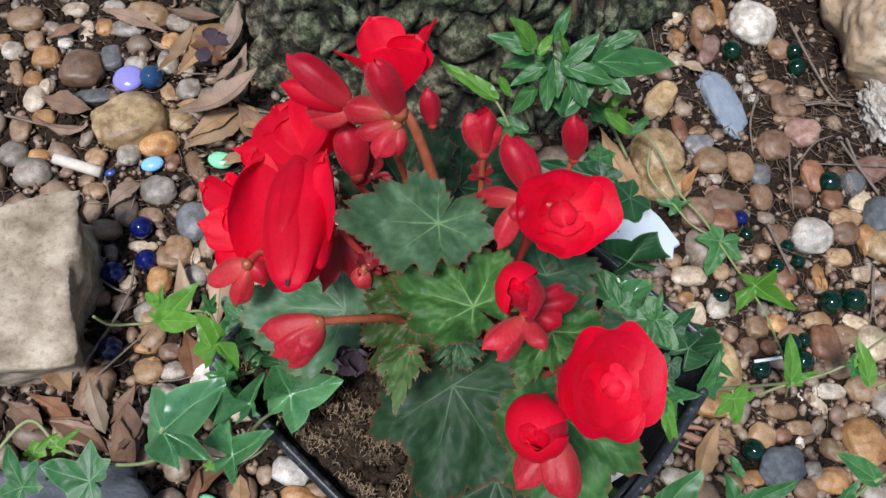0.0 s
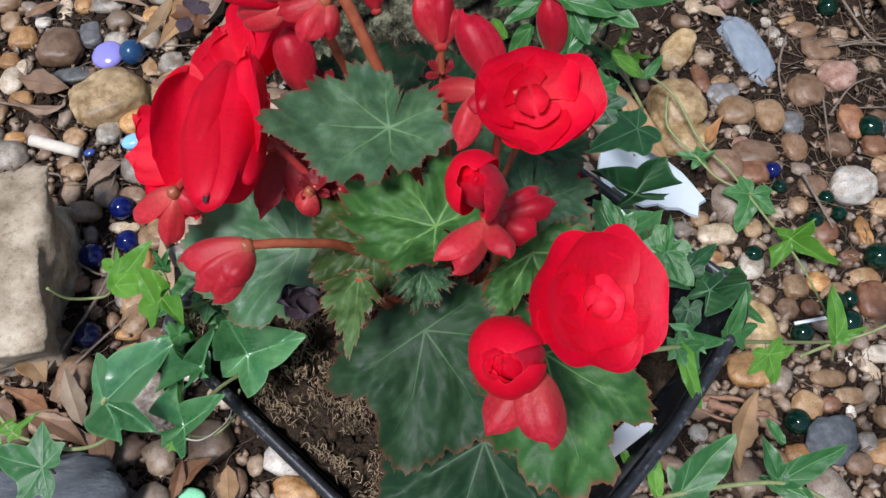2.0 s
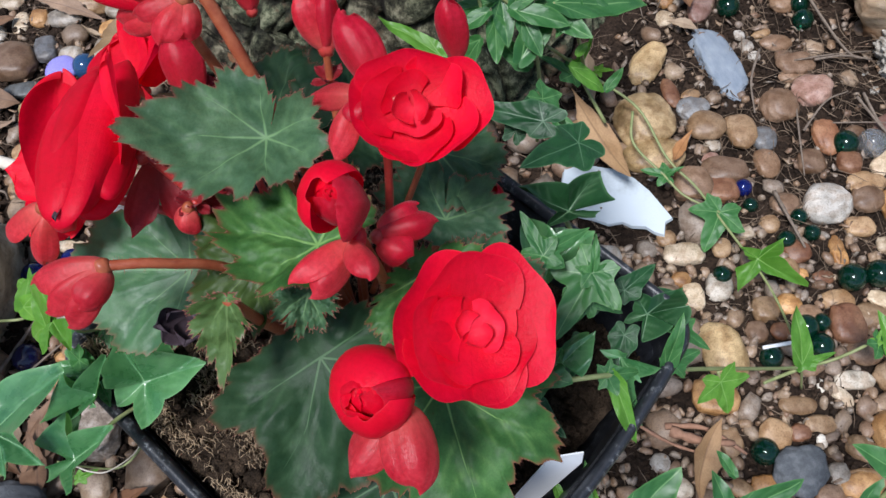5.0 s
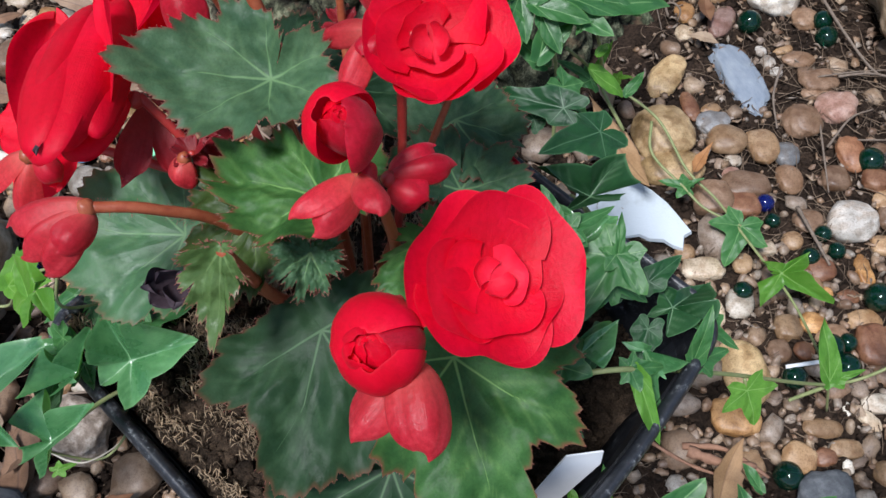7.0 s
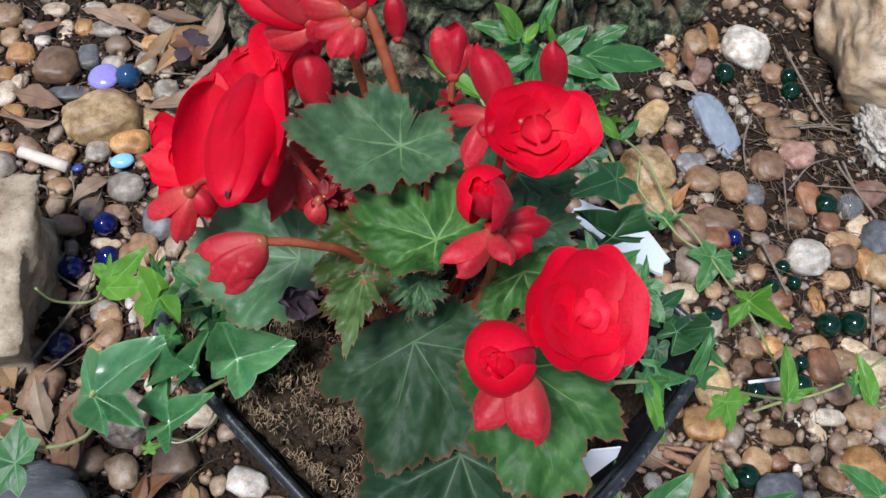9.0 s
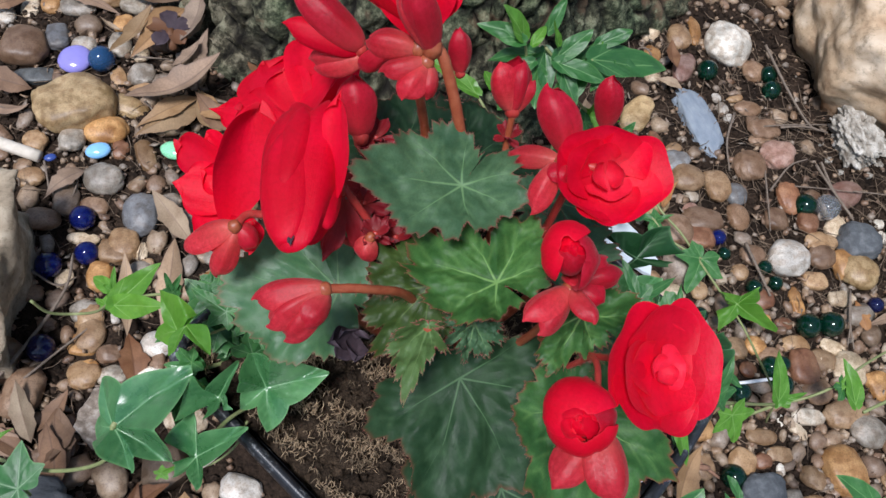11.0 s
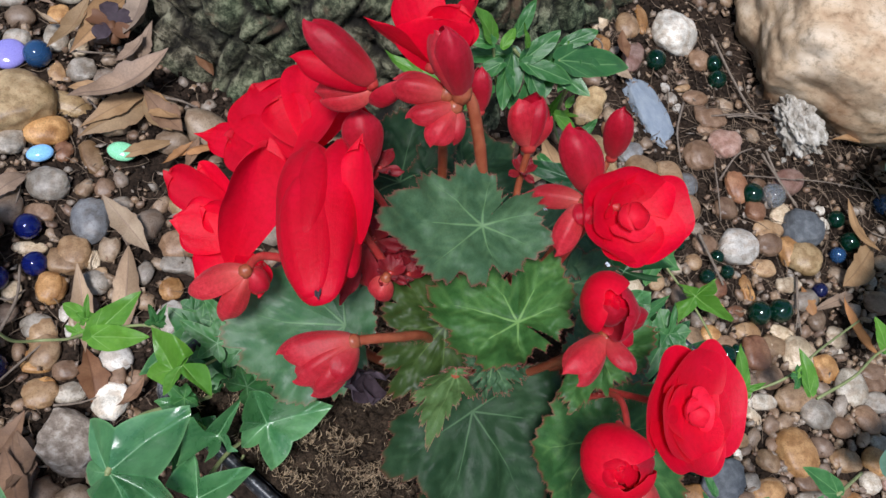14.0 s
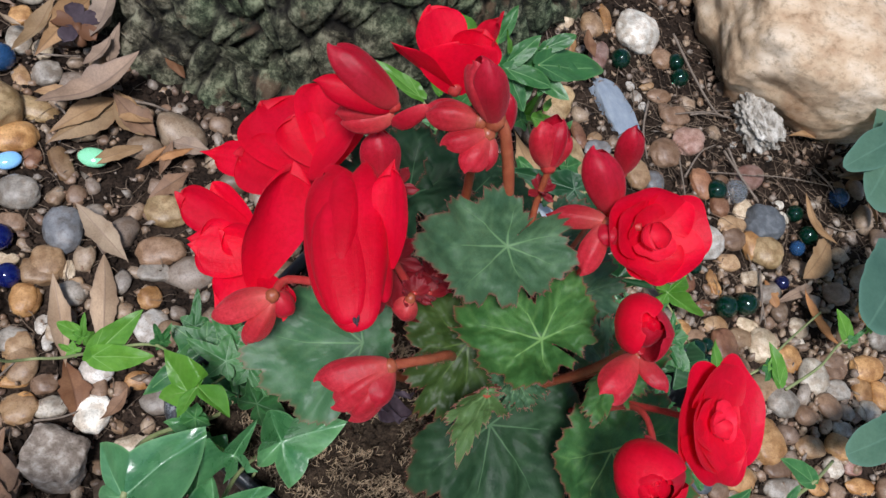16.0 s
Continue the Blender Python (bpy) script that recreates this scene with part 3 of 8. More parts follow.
def bowl_petal(R, reach, half, tall, seed, material, ruffle=0.03, notch=0.0, nu=23, nv=15, point=0.0):
    """A petal that is part of a bowl's wall round +z, in the middle at +y; reach and half in degrees."""
    r = np.random.RandomState(seed)
    u, v = np.linspace(-1, 1, nu), np.linspace(0, 1, nv) ** 0.8
    V, U = np.meshgrid(v, u, indexing="ij")
    ph = r.rand(6) * 6.28
    rim = 1 - 0.26 * np.abs(U) ** 4 + 0.035 * np.sin(2.6 * U + ph[0]) + 0.012 * np.sin(7 * U + ph[1]) - notch * np.exp(-(U / 0.14) ** 2)
    rim = rim * (1 - point * np.abs(U) ** 1.5)
    phi = math.radians(reach) * V * rim
    az = math.radians(half) * U * (0.75 + 0.25 * V)
    swell = 1 + ruffle * V ** 2 * (np.sin(3.4 * U + ph[2]) + 0.5 * np.sin(8 * U + ph[3] + 2 * V))
    rad = R * np.sin(phi) * swell
    z = R * tall * (1 - np.cos(phi)) + 0.5 * ruffle * R * V ** 3 * np.sin(5 * U + ph[4])
    faces = [(i * nu + j, i * nu + j + 1, (i + 1) * nu + j + 1, (i + 1) * nu + j) for i in range(nv - 1) for j in range(nu - 1)]
    return mesh("petal", np.c_[(rad * np.sin(az)).ravel(), (rad * np.cos(az)).ravel(), z.ravel()], faces, material, True, {"claw": 1 - V.ravel(), "across": U.ravel()})


def ball(sub, seed, squash=(1, 1, 1), rough=0.12, freq=1.6, boxy=0.0):
    bm = bmesh.new()
    bmesh.ops.create_icosphere(bm, subdivisions=sub, radius=1)
    off = Vector((seed * 3.7, seed * 1.3, seed * 2.1))
    V = []
    for v in bm.verts:
        d = v.co.copy()
        if boxy:
            k = max(abs(d.x), abs(d.y), abs(d.z))
            d = d.lerp(d / k, boxy)
        s = 1 + rough * noise.noise(d * freq + off) + 0.45 * rough * noise.noise(d * freq * 2.7 + off)
        V.append((d.x * s * squash[0], d.y * s * squash[1], d.z * s * squash[2]))
    F = [[w.index for w in f.verts] for f in bm.faces]
    bm.free()
    return V, F


# ---- ground ----
POT_AT, POT_TOP = (0.0330, 0.1125), 0.168


def lie(x, y):
    return 0.0035 * noise.noise((x * 22, y * 22, 3)) + 0.0022 * noise.noise((x * 70, y * 70, 8))


def steps(a, b, h, far):
    out = list(np.arange(a, b + h / 2, h))
    d, lo, hi = h, [], []
    x = a
    while x > -far:
        d *= 1.35
        x -= d
        lo.append(x)
    d, x = h, b
    while x < far:
        d *= 1.35
        x += d
        hi.append(x)
    return lo[::-1] + out + hi


gx, gy = steps(-0.42, 0.60, 0.005, 40), steps(-0.12, 0.62, 0.005, 40)
gv = [(x, y, lie(x, y) + (0.0012 * noise.noise((x * 260, y * 260, 1)) if abs(x) < 1 and abs(y) < 1 else 0)) for y in gy for x in gx]
nx = len(gx)
gf = [(j * nx + i, j * nx + i + 1, (j + 1) * nx + i + 1, (j + 1) * nx + i) for j in range(len(gy) - 1) for i in range(nx - 1)]
tagged(new("ground", mesh("ground", gv, gf, SOIL)), "dark brown garden soil strewn with gravel and litter", "ground", kind="structure")

# ---- tree trunk ----
TRUNK = (0.035, 0.520)


def trunk_radius(a, z):
    flare = 0.045 * math.exp(-z / 0.07)
    return 0.146 + flare - 0.016 * min(z, 1.5) + 0.010 * math.sin(3 * a + 1.0) + 0.012 * math.sin(5 * a + 2.2) * math.exp(-z / 0.15)


na = 620
zs = list(np.arange(-0.03, 0.36, 0.0025)) + list(np.arange(0.37, 2.3, 0.04))
tv, tp = [], []
for z in zs:
    for k in range(na):
        a = 2 * math.pi * k / na
        q = Vector((a * 0.17 * 50, z * 34, 0))
        q += 0.6 * Vector((noise.noise(q * 0.5), noise.noise(q * 0.5 + Vector((9, 3, 1))), 0))
        q2 = Vector((math.cos(a) * 0.17 * 50, math.sin(a) * 0.17 * 50, z * 30)) + 0.7 * Vector((noise.noise(q * 0.6), noise.noise(q * 0.6 + Vector((7, 7, 7))), noise.noise(q * 0.6 + Vector((2, 5, 9)))))
        d = noise.voronoi(q2)[0]
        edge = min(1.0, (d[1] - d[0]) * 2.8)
        lump = noise.noise(q2 * 0.37)
        ledge = 3.5 * noise.noise(q2 * 0.9 + Vector((3, 1, 4)))
        flake = 0.0024 * (math.floor(ledge) + min(1.0, 5 * (ledge - math.floor(ledge))))
        r = trunk_radius(a, z) + 0.0100 * (edge ** 0.55) + 0.010 * lump + flake + 0.0014 * noise.noise(q2 * 5)
        tv.append((TRUNK[0] + r * math.cos(a), TRUNK[1] + r * math.sin(a), z))
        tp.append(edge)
tf = [(j * na + k, j * na + (k + 1) % na, (j + 1) * na + (k + 1) % na, (j + 1) * na + k) for j in range(len(zs) - 1) for k in range(na)]
trunk = empty("tree", "old tree trunk with scaly moss-tinted bark", "tree", (0, 0, 0))
tv.append((TRUNK[0], TRUNK[1], zs[-1] + 0.02))
tp.append(1.0)
tf += [((len(zs) - 1) * na + k, (len(zs) - 1) * na + (k + 1) % na, len(tv) - 1) for k in range(na)]
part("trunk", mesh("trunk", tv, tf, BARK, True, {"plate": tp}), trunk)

PLATE = [mesh("bark_plate", *ball(3, s + 70, (1, 1, 1), 0.55, 2.1, 0.70), BARK, True, {"plate": np.ones(len(ball(3, 0)[0]))}) for s in range(7)]
rows_up, made = 0.012, 0
while rows_up < 0.34:
    a = radians(185) + rng.uniform(0, 0.1)
    while a < radians(355):
        w, h = rng.uniform(0.0050, 0.0100), rng.uniform(0.007, 0.015)
        z = rows_up + rng.uniform(-0.004, 0.004)
        if made < 300 and rng.random() < 0.30:
            r = trunk_radius(a, z) + 0.003
            tilt = math.degrees(math.atan2(trunk_radius(a, z + 0.01) - trunk_radius(a, z - 0.01), 0.02))
            m = pose(TRUNK[0] + r * math.cos(a), TRUNK[1] + r * math.sin(a), z, 0, 0, math.degrees(a) - 90) @ pose(0, 0, 0, tilt + rng.uniform(-6, 6), rng.uniform(-25, 25), rng.uniform(-8, 8)) @ Matrix.Diagonal((w, rng.uniform(0.0012, 0.0022), h, 1))
            part("bark_plate", PLATE[rng.randrange(7)], trunk, "", m)
            made += 1
        a += 1.75 * w / trunk_radius(a, z)
    rows_up += 0.0185

# ---- stones ----
TAKEN = []
STONE_MESH = [ball(4, s + 1, (1, 1, 1), (0.10, 0.14, 0.18, 0.12)[s % 4], (0.9, 1.0, 1.2)[s % 3], (0.0, 0.18, 0.08, 0.28, 0.0)[s % 5]) for s in range(15)]
STONE_DATA = {}


def pebble(x, y, a, b, rot, h, colour):
    k = rng.randrange(len(STONE_MESH))
    if (k, colour) not in STONE_DATA:
        STONE_DATA[k, colour] = mesh("pebble", *STONE_MESH[k], STONE[colour])
    ob = new("pebble", STONE_DATA[k, colour])
    c = h * min(a, b) * rng.uniform(0.9, 1.1)
    ob.matrix_basis = pose(x, y, lie(x, y) + 0.55 * c, rng.uniform(-8, 8), rng.uniform(-8, 8), rot) @ Matrix.Diagonal((a * 1.03, b * 1.03, c, 1))
    words = {"tan": "smooth tan", "buff": "large buff sandstone", "cream": "smooth cream", "orange": "smooth orange-brown", "brown": "smooth mid-brown", "rust": "rounded rust-brown", "grey": "rounded light grey", "slate": "smooth blue-grey", "white": "rough whitish", "pink": "rounded pinkish", "dark": "smooth dark slate"}
    tagged(ob, words[colour] + " river pebble bedded in garden soil", "pebble", "pebbles on the soil")
    TAKEN.append((x, y, 0.92 * (a + b) / 2))
    return ob


def marble(x, y, r, colour):
    ob = new("marble", MARBLE[colour])
    ob.matrix_basis = pose(x, y, lie(x, y) + r * 0.8) @ Matrix.Diagonal((r, r, r, 1))
    words = {"blue": "shiny cobalt-blue", "navy": "dark navy-blue", "aqua": "translucent aqua-blue", "green": "shiny bottle-green", "clear": "clear colourless"}
    tagged(ob, words[colour] + " glass marble lying among pebbles", "marble", "marbles among the pebbles")
    TAKEN.append((x, y, r))


MARBLE = {k: mesh("marble", *ball(4, 1, rough=0.0), m) for k, m in GLASS.items()}


def glass_gem(x, y, r, colour):
    flat = 0.95 if colour == "purple" else 0.7
    ob = new("glass_gem", mesh("glass_gem", *ball(4, 5, (1, flat, 0.42), 0.05, 1.0), GEM[colour]))
    ob.matrix_basis = pose(x, y, lie(x, y) + 0.006, 6, -4, 15 if colour != "mint" else -15) @ Matrix.Diagonal((r, r, r, 1))
    words = {"purple": "flat lilac", "skyblue": "oval sky-blue", "mint": "oval mint-green", "navy": "small navy"}
    tagged(ob, words[colour] + " opaque glass gem lying on the soil", "glass gem", "glass gems on the soil")
    TAKEN.append((x, y, r))


pebble(-0.2691, 0.4112, 0.0138, 0.0107, 3, 0.60, "tan")
pebble(-0.2608, 0.3936, 0.0074, 0.0085, 3, 0.60, "tan")
pebble(-0.2507, 0.3797, 0.0097, 0.0088, 3, 0.60, "orange")
pebble(-0.2392, 0.3940, 0.0055, 0.0065, 3, 0.60, "white")
pebble(-0.2267, 0.4047, 0.0056, 0.0096, 3, 0.60, "cream")
pebble(-0.2137, 0.4073, 0.0068, 0.0071, 3, 0.60, "orange")
pebble(-0.1968, 0.4072, 0.0124, 0.0076, 3, 0.60, "grey")
pebble(-0.1840, 0.4192, 0.0154, 0.0107, -3, 0.60, "tan")
pebble(-0.1649, 0.3976, 0.0068, 0.0075, 3, 0.60, "orange")
pebble(-0.2230, 0.3688, 0.0149, 0.0142, -4, 0.60, "brown")
pebble(-0.2041, 0.3810, 0.0109, 0.0073, -73, 0.60, "slate")
pebble(-0.1870, 0.3763, 0.0079, 0.0064, 3, 0.60, "grey")
pebble(-0.1646, 0.3796, 0.0071, 0.0098, 3, 0.60, "grey")
pebble(-0.1513, 0.3738, 0.0059, 0.0068, 3, 0.60, "cream")
pebble(-0.1478, 0.3570, 0.0088, 0.0089, -10, 0.60, "grey")
pebble(-0.2682, 0.3661, 0.0103, 0.0045, -71, 0.60, "tan")
pebble(-0.2556, 0.3611, 0.0065, 0.0067, 3, 0.60, "orange")
pebble(-0.2515, 0.3448, 0.0076, 0.0103, 2, 0.60, "cream")
pebble(-0.2456, 0.3555, 0.0052, 0.0079, -9, 0.60, "cream")
pebble(-0.2121, 0.3494, 0.0144, 0.0061, 9, 0.60, "dark")
pebble(-0.2430, 0.3300, 0.0075, 0.0069, 2, 0.60, "orange")
pebble(-0.2560, 0.3200, 0.0102, 0.0071, -79, 0.60, "tan")
pebble(-0.1836, 0.3273, 0.0229, 0.0199, 32, 0.60, "buff")
pebble(-0.1619, 0.3117, 0.0134, 0.0103, 17, 0.60, "orange")
pebble(-0.1809, 0.3024, 0.0075, 0.0097, 2, 0.60, "grey")
pebble(-0.2019, 0.2981, 0.0074, 0.0075, 2, 0.60, "tan")
pebble(-0.2565, 0.3002, 0.0100, 0.0103, 14, 0.60, "grey")
pebble(-0.2416, 0.2856, 0.0116, 0.0112, 2, 0.60, "grey")
pebble(-0.2414, 0.3010, 0.0074, 0.0049, 2, 0.60, "orange")
pebble(-0.1571, 0.2745, 0.0121, 0.0106, 2, 0.60, "grey")
pebble(-0.1358, 0.2953, 0.0118, 0.0059, -67, 0.60, "tan")
pebble(-0.1999, 0.2744, 0.0075, 0.0065, 14, 0.60, "tan")
pebble(-0.1517, 0.2984, 0.0053, 0.0066, 2, 0.60, "rust")
pebble(-0.1268, 0.2753, 0.0056, 0.0064, 2, 0.60, "brown")
pebble(-0.1616, 0.3532, 0.0086, 0.0050, -75, 0.60, "tan")
pebble(-0.1524, 0.3319, 0.0132, 0.0075, -18, 0.60, "buff")
pebble(-0.2748, 0.3853, 0.0078, 0.0074, 3, 0.60, "grey")
pebble(-0.2380, 0.4240, 0.0100, 0.0062, 3, 0.60, "cream")
pebble(-0.1620, 0.4155, 0.0093, 0.0077, 3, 0.60, "grey")
pebble(-0.2827, 0.3932, 0.0058, 0.0065, 3, 0.60, "tan")
pebble(-0.2106, 0.4275, 0.0081, 0.0052, 3, 0.60, "grey")
pebble(-0.1393, 0.2325, 0.0097, 0.0100, 2, 0.60, "tan")
pebble(-0.1324, 0.2524, 0.0135, 0.0109, -83, 0.60, "slate")
pebble(-0.1875, 0.2451, 0.0100, 0.0073, 2, 0.60, "brown")
pebble(-0.1634, 0.2359, 0.0093, 0.0040, 2, 0.60, "cream")
pebble(-0.1487, 0.2130, 0.0078, 0.0093, 1, 0.60, "orange")
pebble(-0.1606, 0.2565, 0.0087, 0.0058, 2, 0.60, "brown")
pebble(-0.1686, 0.2092, 0.0053, 0.0066, 1, 0.60, "cream")
pebble(-0.1855, 0.1984, 0.0086, 0.0057, 1, 0.60, "brown")
pebble(-0.1530, 0.1890, 0.0086, 0.0079, 1, 0.60, "grey")
pebble(-0.1477, 0.1745, 0.0079, 0.0106, 1, 0.60, "tan")
pebble(-0.1507, 0.1665, 0.0075, 0.0036, 1, 0.60, "orange")
pebble(-0.1471, 0.1516, 0.0091, 0.0078, 1, 0.60, "tan")
pebble(-0.1311, 0.1521, 0.0080, 0.0054, 12, 0.60, "grey")
pebble(-0.1362, 0.1640, 0.0068, 0.0054, 1, 0.60, "brown")
pebble(-0.1286, 0.2283, 0.0036, 0.0060, 2, 0.60, "cream")
pebble(-0.1104, 0.1612, 0.0051, 0.0072, 1, 0.60, "brown")
pebble(-0.1238, 0.2183, 0.0043, 0.0059, 1, 0.60, "tan")
pebble(-0.1323, 0.1927, 0.0059, 0.0060, 1, 0.60, "cream")
pebble(-0.0569, 0.0925, 0.0116, 0.0079, -14, 0.60, "white")
pebble(-0.0502, 0.0755, 0.0123, 0.0073, -20, 0.60, "orange")
pebble(-0.0842, 0.0799, 0.0091, 0.0087, -56, 0.60, "brown")
pebble(-0.0417, 0.0817, 0.0081, 0.0048, 1, 0.60, "tan")
pebble(0.1860, 0.4407, 0.0080, 0.0125, 3, 0.60, "tan")
pebble(0.2102, 0.4417, 0.0081, 0.0106, -23, 0.60, "cream")
pebble(0.2318, 0.4382, 0.0089, 0.0109, 3, 0.60, "tan")
pebble(0.2459, 0.4461, 0.0049, 0.0127, 3, 0.60, "orange")
pebble(0.2685, 0.4328, 0.0184, 0.0171, -10, 0.60, "white")
pebble(0.2322, 0.4092, 0.0153, 0.0080, 59, 0.60, "pink")
pebble(0.2087, 0.4178, 0.0066, 0.0080, 3, 0.60, "orange")
pebble(0.2072, 0.4002, 0.0061, 0.0062, 3, 0.60, "cream")
pebble(0.2872, 0.4116, 0.0088, 0.0096, 3, 0.60, "brown")
pebble(0.1908, 0.3624, 0.0167, 0.0094, 56, 0.60, "buff")
pebble(0.2536, 0.3836, 0.0039, 0.0041, 2, 0.60, "white")
pebble(0.2684, 0.3850, 0.0065, 0.0034, 19, 0.60, "tan")
pebble(0.2023, 0.3376, 0.0112, 0.0053, -79, 0.60, "rust")
pebble(0.2153, 0.3370, 0.0067, 0.0041, 24, 0.60, "tan")
pebble(0.2152, 0.3253, 0.0107, 0.0082, 13, 0.60, "slate")
pebble(0.1823, 0.3155, 0.0186, 0.0192, 2, 0.60, "buff")
pebble(0.1855, 0.2906, 0.0198, 0.0127, 7, 0.60, "buff")
pebble(0.2213, 0.3120, 0.0120, 0.0107, -4, 0.60, "tan")
pebble(0.2419, 0.3082, 0.0125, 0.0092, -80, 0.60, "tan")
pebble(0.2558, 0.3031, 0.0078, 0.0088, 2, 0.60, "slate")
# towards the boulder many pebbles take darker tones, standing in for shade there
pebble(0.2682, 0.3253, 0.0117, 0.0116, -7, 0.60, "brown")
pebble(0.2922, 0.3374, 0.0128, 0.0107, 13, 0.60, "pink")
pebble(0.2545, 0.2850, 0.0081, 0.0099, 2, 0.60, "brown")
pebble(0.2274, 0.2794, 0.0137, 0.0094, -4, 0.60, "brown")
pebble(0.2211, 0.2867, 0.0060, 0.0058, 2, 0.60, "pink")
pebble(0.2059, 0.2689, 0.0118, 0.0108, 2, 0.60, "brown")
pebble(0.2235, 0.2656, 0.0099, 0.0087, 2, 0.60, "rust")
pebble(0.2242, 0.2996, 0.0053, 0.0046, 2, 0.60, "grey")
pebble(0.2863, 0.3594, 0.0130, 0.0082, 13, 0.60, "brown")
pebble(0.2794, 0.3642, 0.0052, 0.0065, 2, 0.60, "brown")
pebble(0.2928, 0.3009, 0.0119, 0.0085, -82, 0.60, "rust")
pebble(0.2802, 0.2833, 0.0089, 0.0081, 2, 0.60, "brown")
pebble(0.3023, 0.2820, 0.0078, 0.0079, -10, 0.60, "rust")
pebble(0.3124, 0.3056, 0.0058, 0.0047, 2, 0.60, "brown")
pebble(0.3251, 0.2830, 0.0064, 0.0097, -48, 0.60, "cream")
pebble(0.3364, 0.3094, 0.0170, 0.0103, 22, 0.60, "pink")
pebble(0.3348, 0.2750, 0.0098, 0.0099, 2, 0.60, "dark")
pebble(0.2834, 0.3506, 0.0093, 0.0049, 2, 0.60, "brown")
pebble(0.2767, 0.3760, 0.0108, 0.0061, 2, 0.60, "brown")
pebble(0.3106, 0.2680, 0.0121, 0.0075, 2, 0.60, "tan")
pebble(0.1484, 0.2219, 0.0111, 0.0086, -9, 0.50, "white")
pebble(0.1946, 0.2223, 0.0111, 0.0069, 1, 0.60, "cream")
pebble(0.1864, 0.2335, 0.0058, 0.0054, 2, 0.60, "tan")
pebble(0.1918, 0.2074, 0.0057, 0.0048, 1, 0.60, "orange")
pebble(0.1972, 0.1971, 0.0064, 0.0086, 1, 0.60, "cream")
pebble(0.2122, 0.2022, 0.0087, 0.0075, -98, 0.60, "grey")
pebble(0.2169, 0.2267, 0.0068, 0.0056, -88, 0.60, "tan")
pebble(0.2321, 0.2376, 0.0058, 0.0050, 2, 0.60, "cream")
pebble(0.2597, 0.2558, 0.0087, 0.0078, 2, 0.60, "brown")
pebble(0.2838, 0.2539, 0.0135, 0.0133, 2, 0.60, "white")
pebble(0.3008, 0.2399, 0.0091, 0.0064, 2, 0.60, "tan")
pebble(0.3091, 0.2577, 0.0100, 0.0087, 2, 0.60, "brown")
pebble(0.3280, 0.2537, 0.0108, 0.0122, 2, 0.60, "orange")
pebble(0.3153, 0.2269, 0.0079, 0.0055, 1, 0.60, "cream")
pebble(0.2852, 0.2220, 0.0077, 0.0050, -81, 0.60, "orange")
pebble(0.2604, 0.2235, 0.0078, 0.0070, 1, 0.60, "rust")
pebble(0.2533, 0.2134, 0.0065, 0.0061, 1, 0.60, "tan")
pebble(0.2733, 0.2079, 0.0065, 0.0041, 1, 0.60, "rust")
pebble(0.2610, 0.2102, 0.0039, 0.0041, 1, 0.60, "orange")
pebble(0.2483, 0.2422, 0.0059, 0.0059, 2, 0.60, "tan")
pebble(0.2077, 0.1621, 0.0177, 0.0118, -75, 0.60, "buff")
pebble(0.2289, 0.1747, 0.0060, 0.0065, 1, 0.60, "brown")
pebble(0.2415, 0.1743, 0.0056, 0.0054, 1, 0.60, "rust")
pebble(0.2494, 0.1907, 0.0072, 0.0067, 1, 0.60, "orange")
pebble(0.2358, 0.1880, 0.0075, 0.0078, 1, 0.60, "tan")
pebble(0.2793, 0.1781, 0.0094, 0.0120, 1, 0.60, "rust")
pebble(0.2775, 0.1935, 0.0099, 0.0067, 1, 0.60, "tan")
pebble(0.2949, 0.1836, 0.0083, 0.0079, 1, 0.60, "cream")
pebble(0.3106, 0.1775, 0.0119, 0.0098, -92, 0.60, "cream")
pebble(0.3037, 0.1928, 0.0097, 0.0050, -15, 0.60, "cream")
pebble(0.2865, 0.1630, 0.0104, 0.0083, 1, 0.60, "brown")
pebble(0.3029, 0.1490, 0.0140, 0.0086, 1, 0.60, "tan")
pebble(0.2758, 0.1461, 0.0110, 0.0052, 1, 0.60, "grey")
pebble(0.2676, 0.1374, 0.0072, 0.0036, -44, 0.60, "cream")
pebble(0.2426, 0.1324, 0.0108, 0.0050, 1, 0.60, "tan")
pebble(0.2004, 0.1384, 0.0118, 0.0104, 1, 0.60, "orange")
pebble(0.2288, 0.1173, 0.0085, 0.0079, -31, 0.60, "tan")
pebble(0.2532, 0.1222, 0.0086, 0.0050, 1, 0.60, "tan")
pebble(0.2415, 0.1179, 0.0054, 0.0046, 1, 0.60, "rust")
pebble(0.2710, 0.1092, 0.0079, 0.0065, -43, 0.60, "tan")
pebble(0.2920, 0.1137, 0.0155, 0.0125, -81, 0.60, "orange")
pebble(0.2194, 0.0919, 0.0070, 0.0050, 1, 0.60, "orange")
pebble(0.1721, 0.0911, 0.0101, 0.0061, -9, 0.60, "grey")
pebble(0.2049, 0.1137, 0.0073, 0.0059, -77, 0.60, "tan")
pebble(0.1667, 0.1033, 0.0052, 0.0051, 1, 0.60, "white")
pebble(0.2573, 0.0968, 0.0053, 0.0058, 1, 0.60, "grey")
pebble(0.2678, 0.0903, 0.0112, 0.0074, 1, 0.60, "orange")
pebble(0.2504, 0.0852, 0.0077, 0.0060, 1, 0.60, "brown")
pebble(0.2068, 0.0894, 0.0070, 0.0050, -31, 0.60, "tan")
pebble(-0.1426, 0.2279, 0.0099, 0.0083, 1, 0.60, "tan")
pebble(-0.1499, 0.2120, 0.0077, 0.0090, 0, 0.60, "orange")
pebble(-0.1395, 0.1977, 0.0041, 0.0057, -0, 0.60, "white")
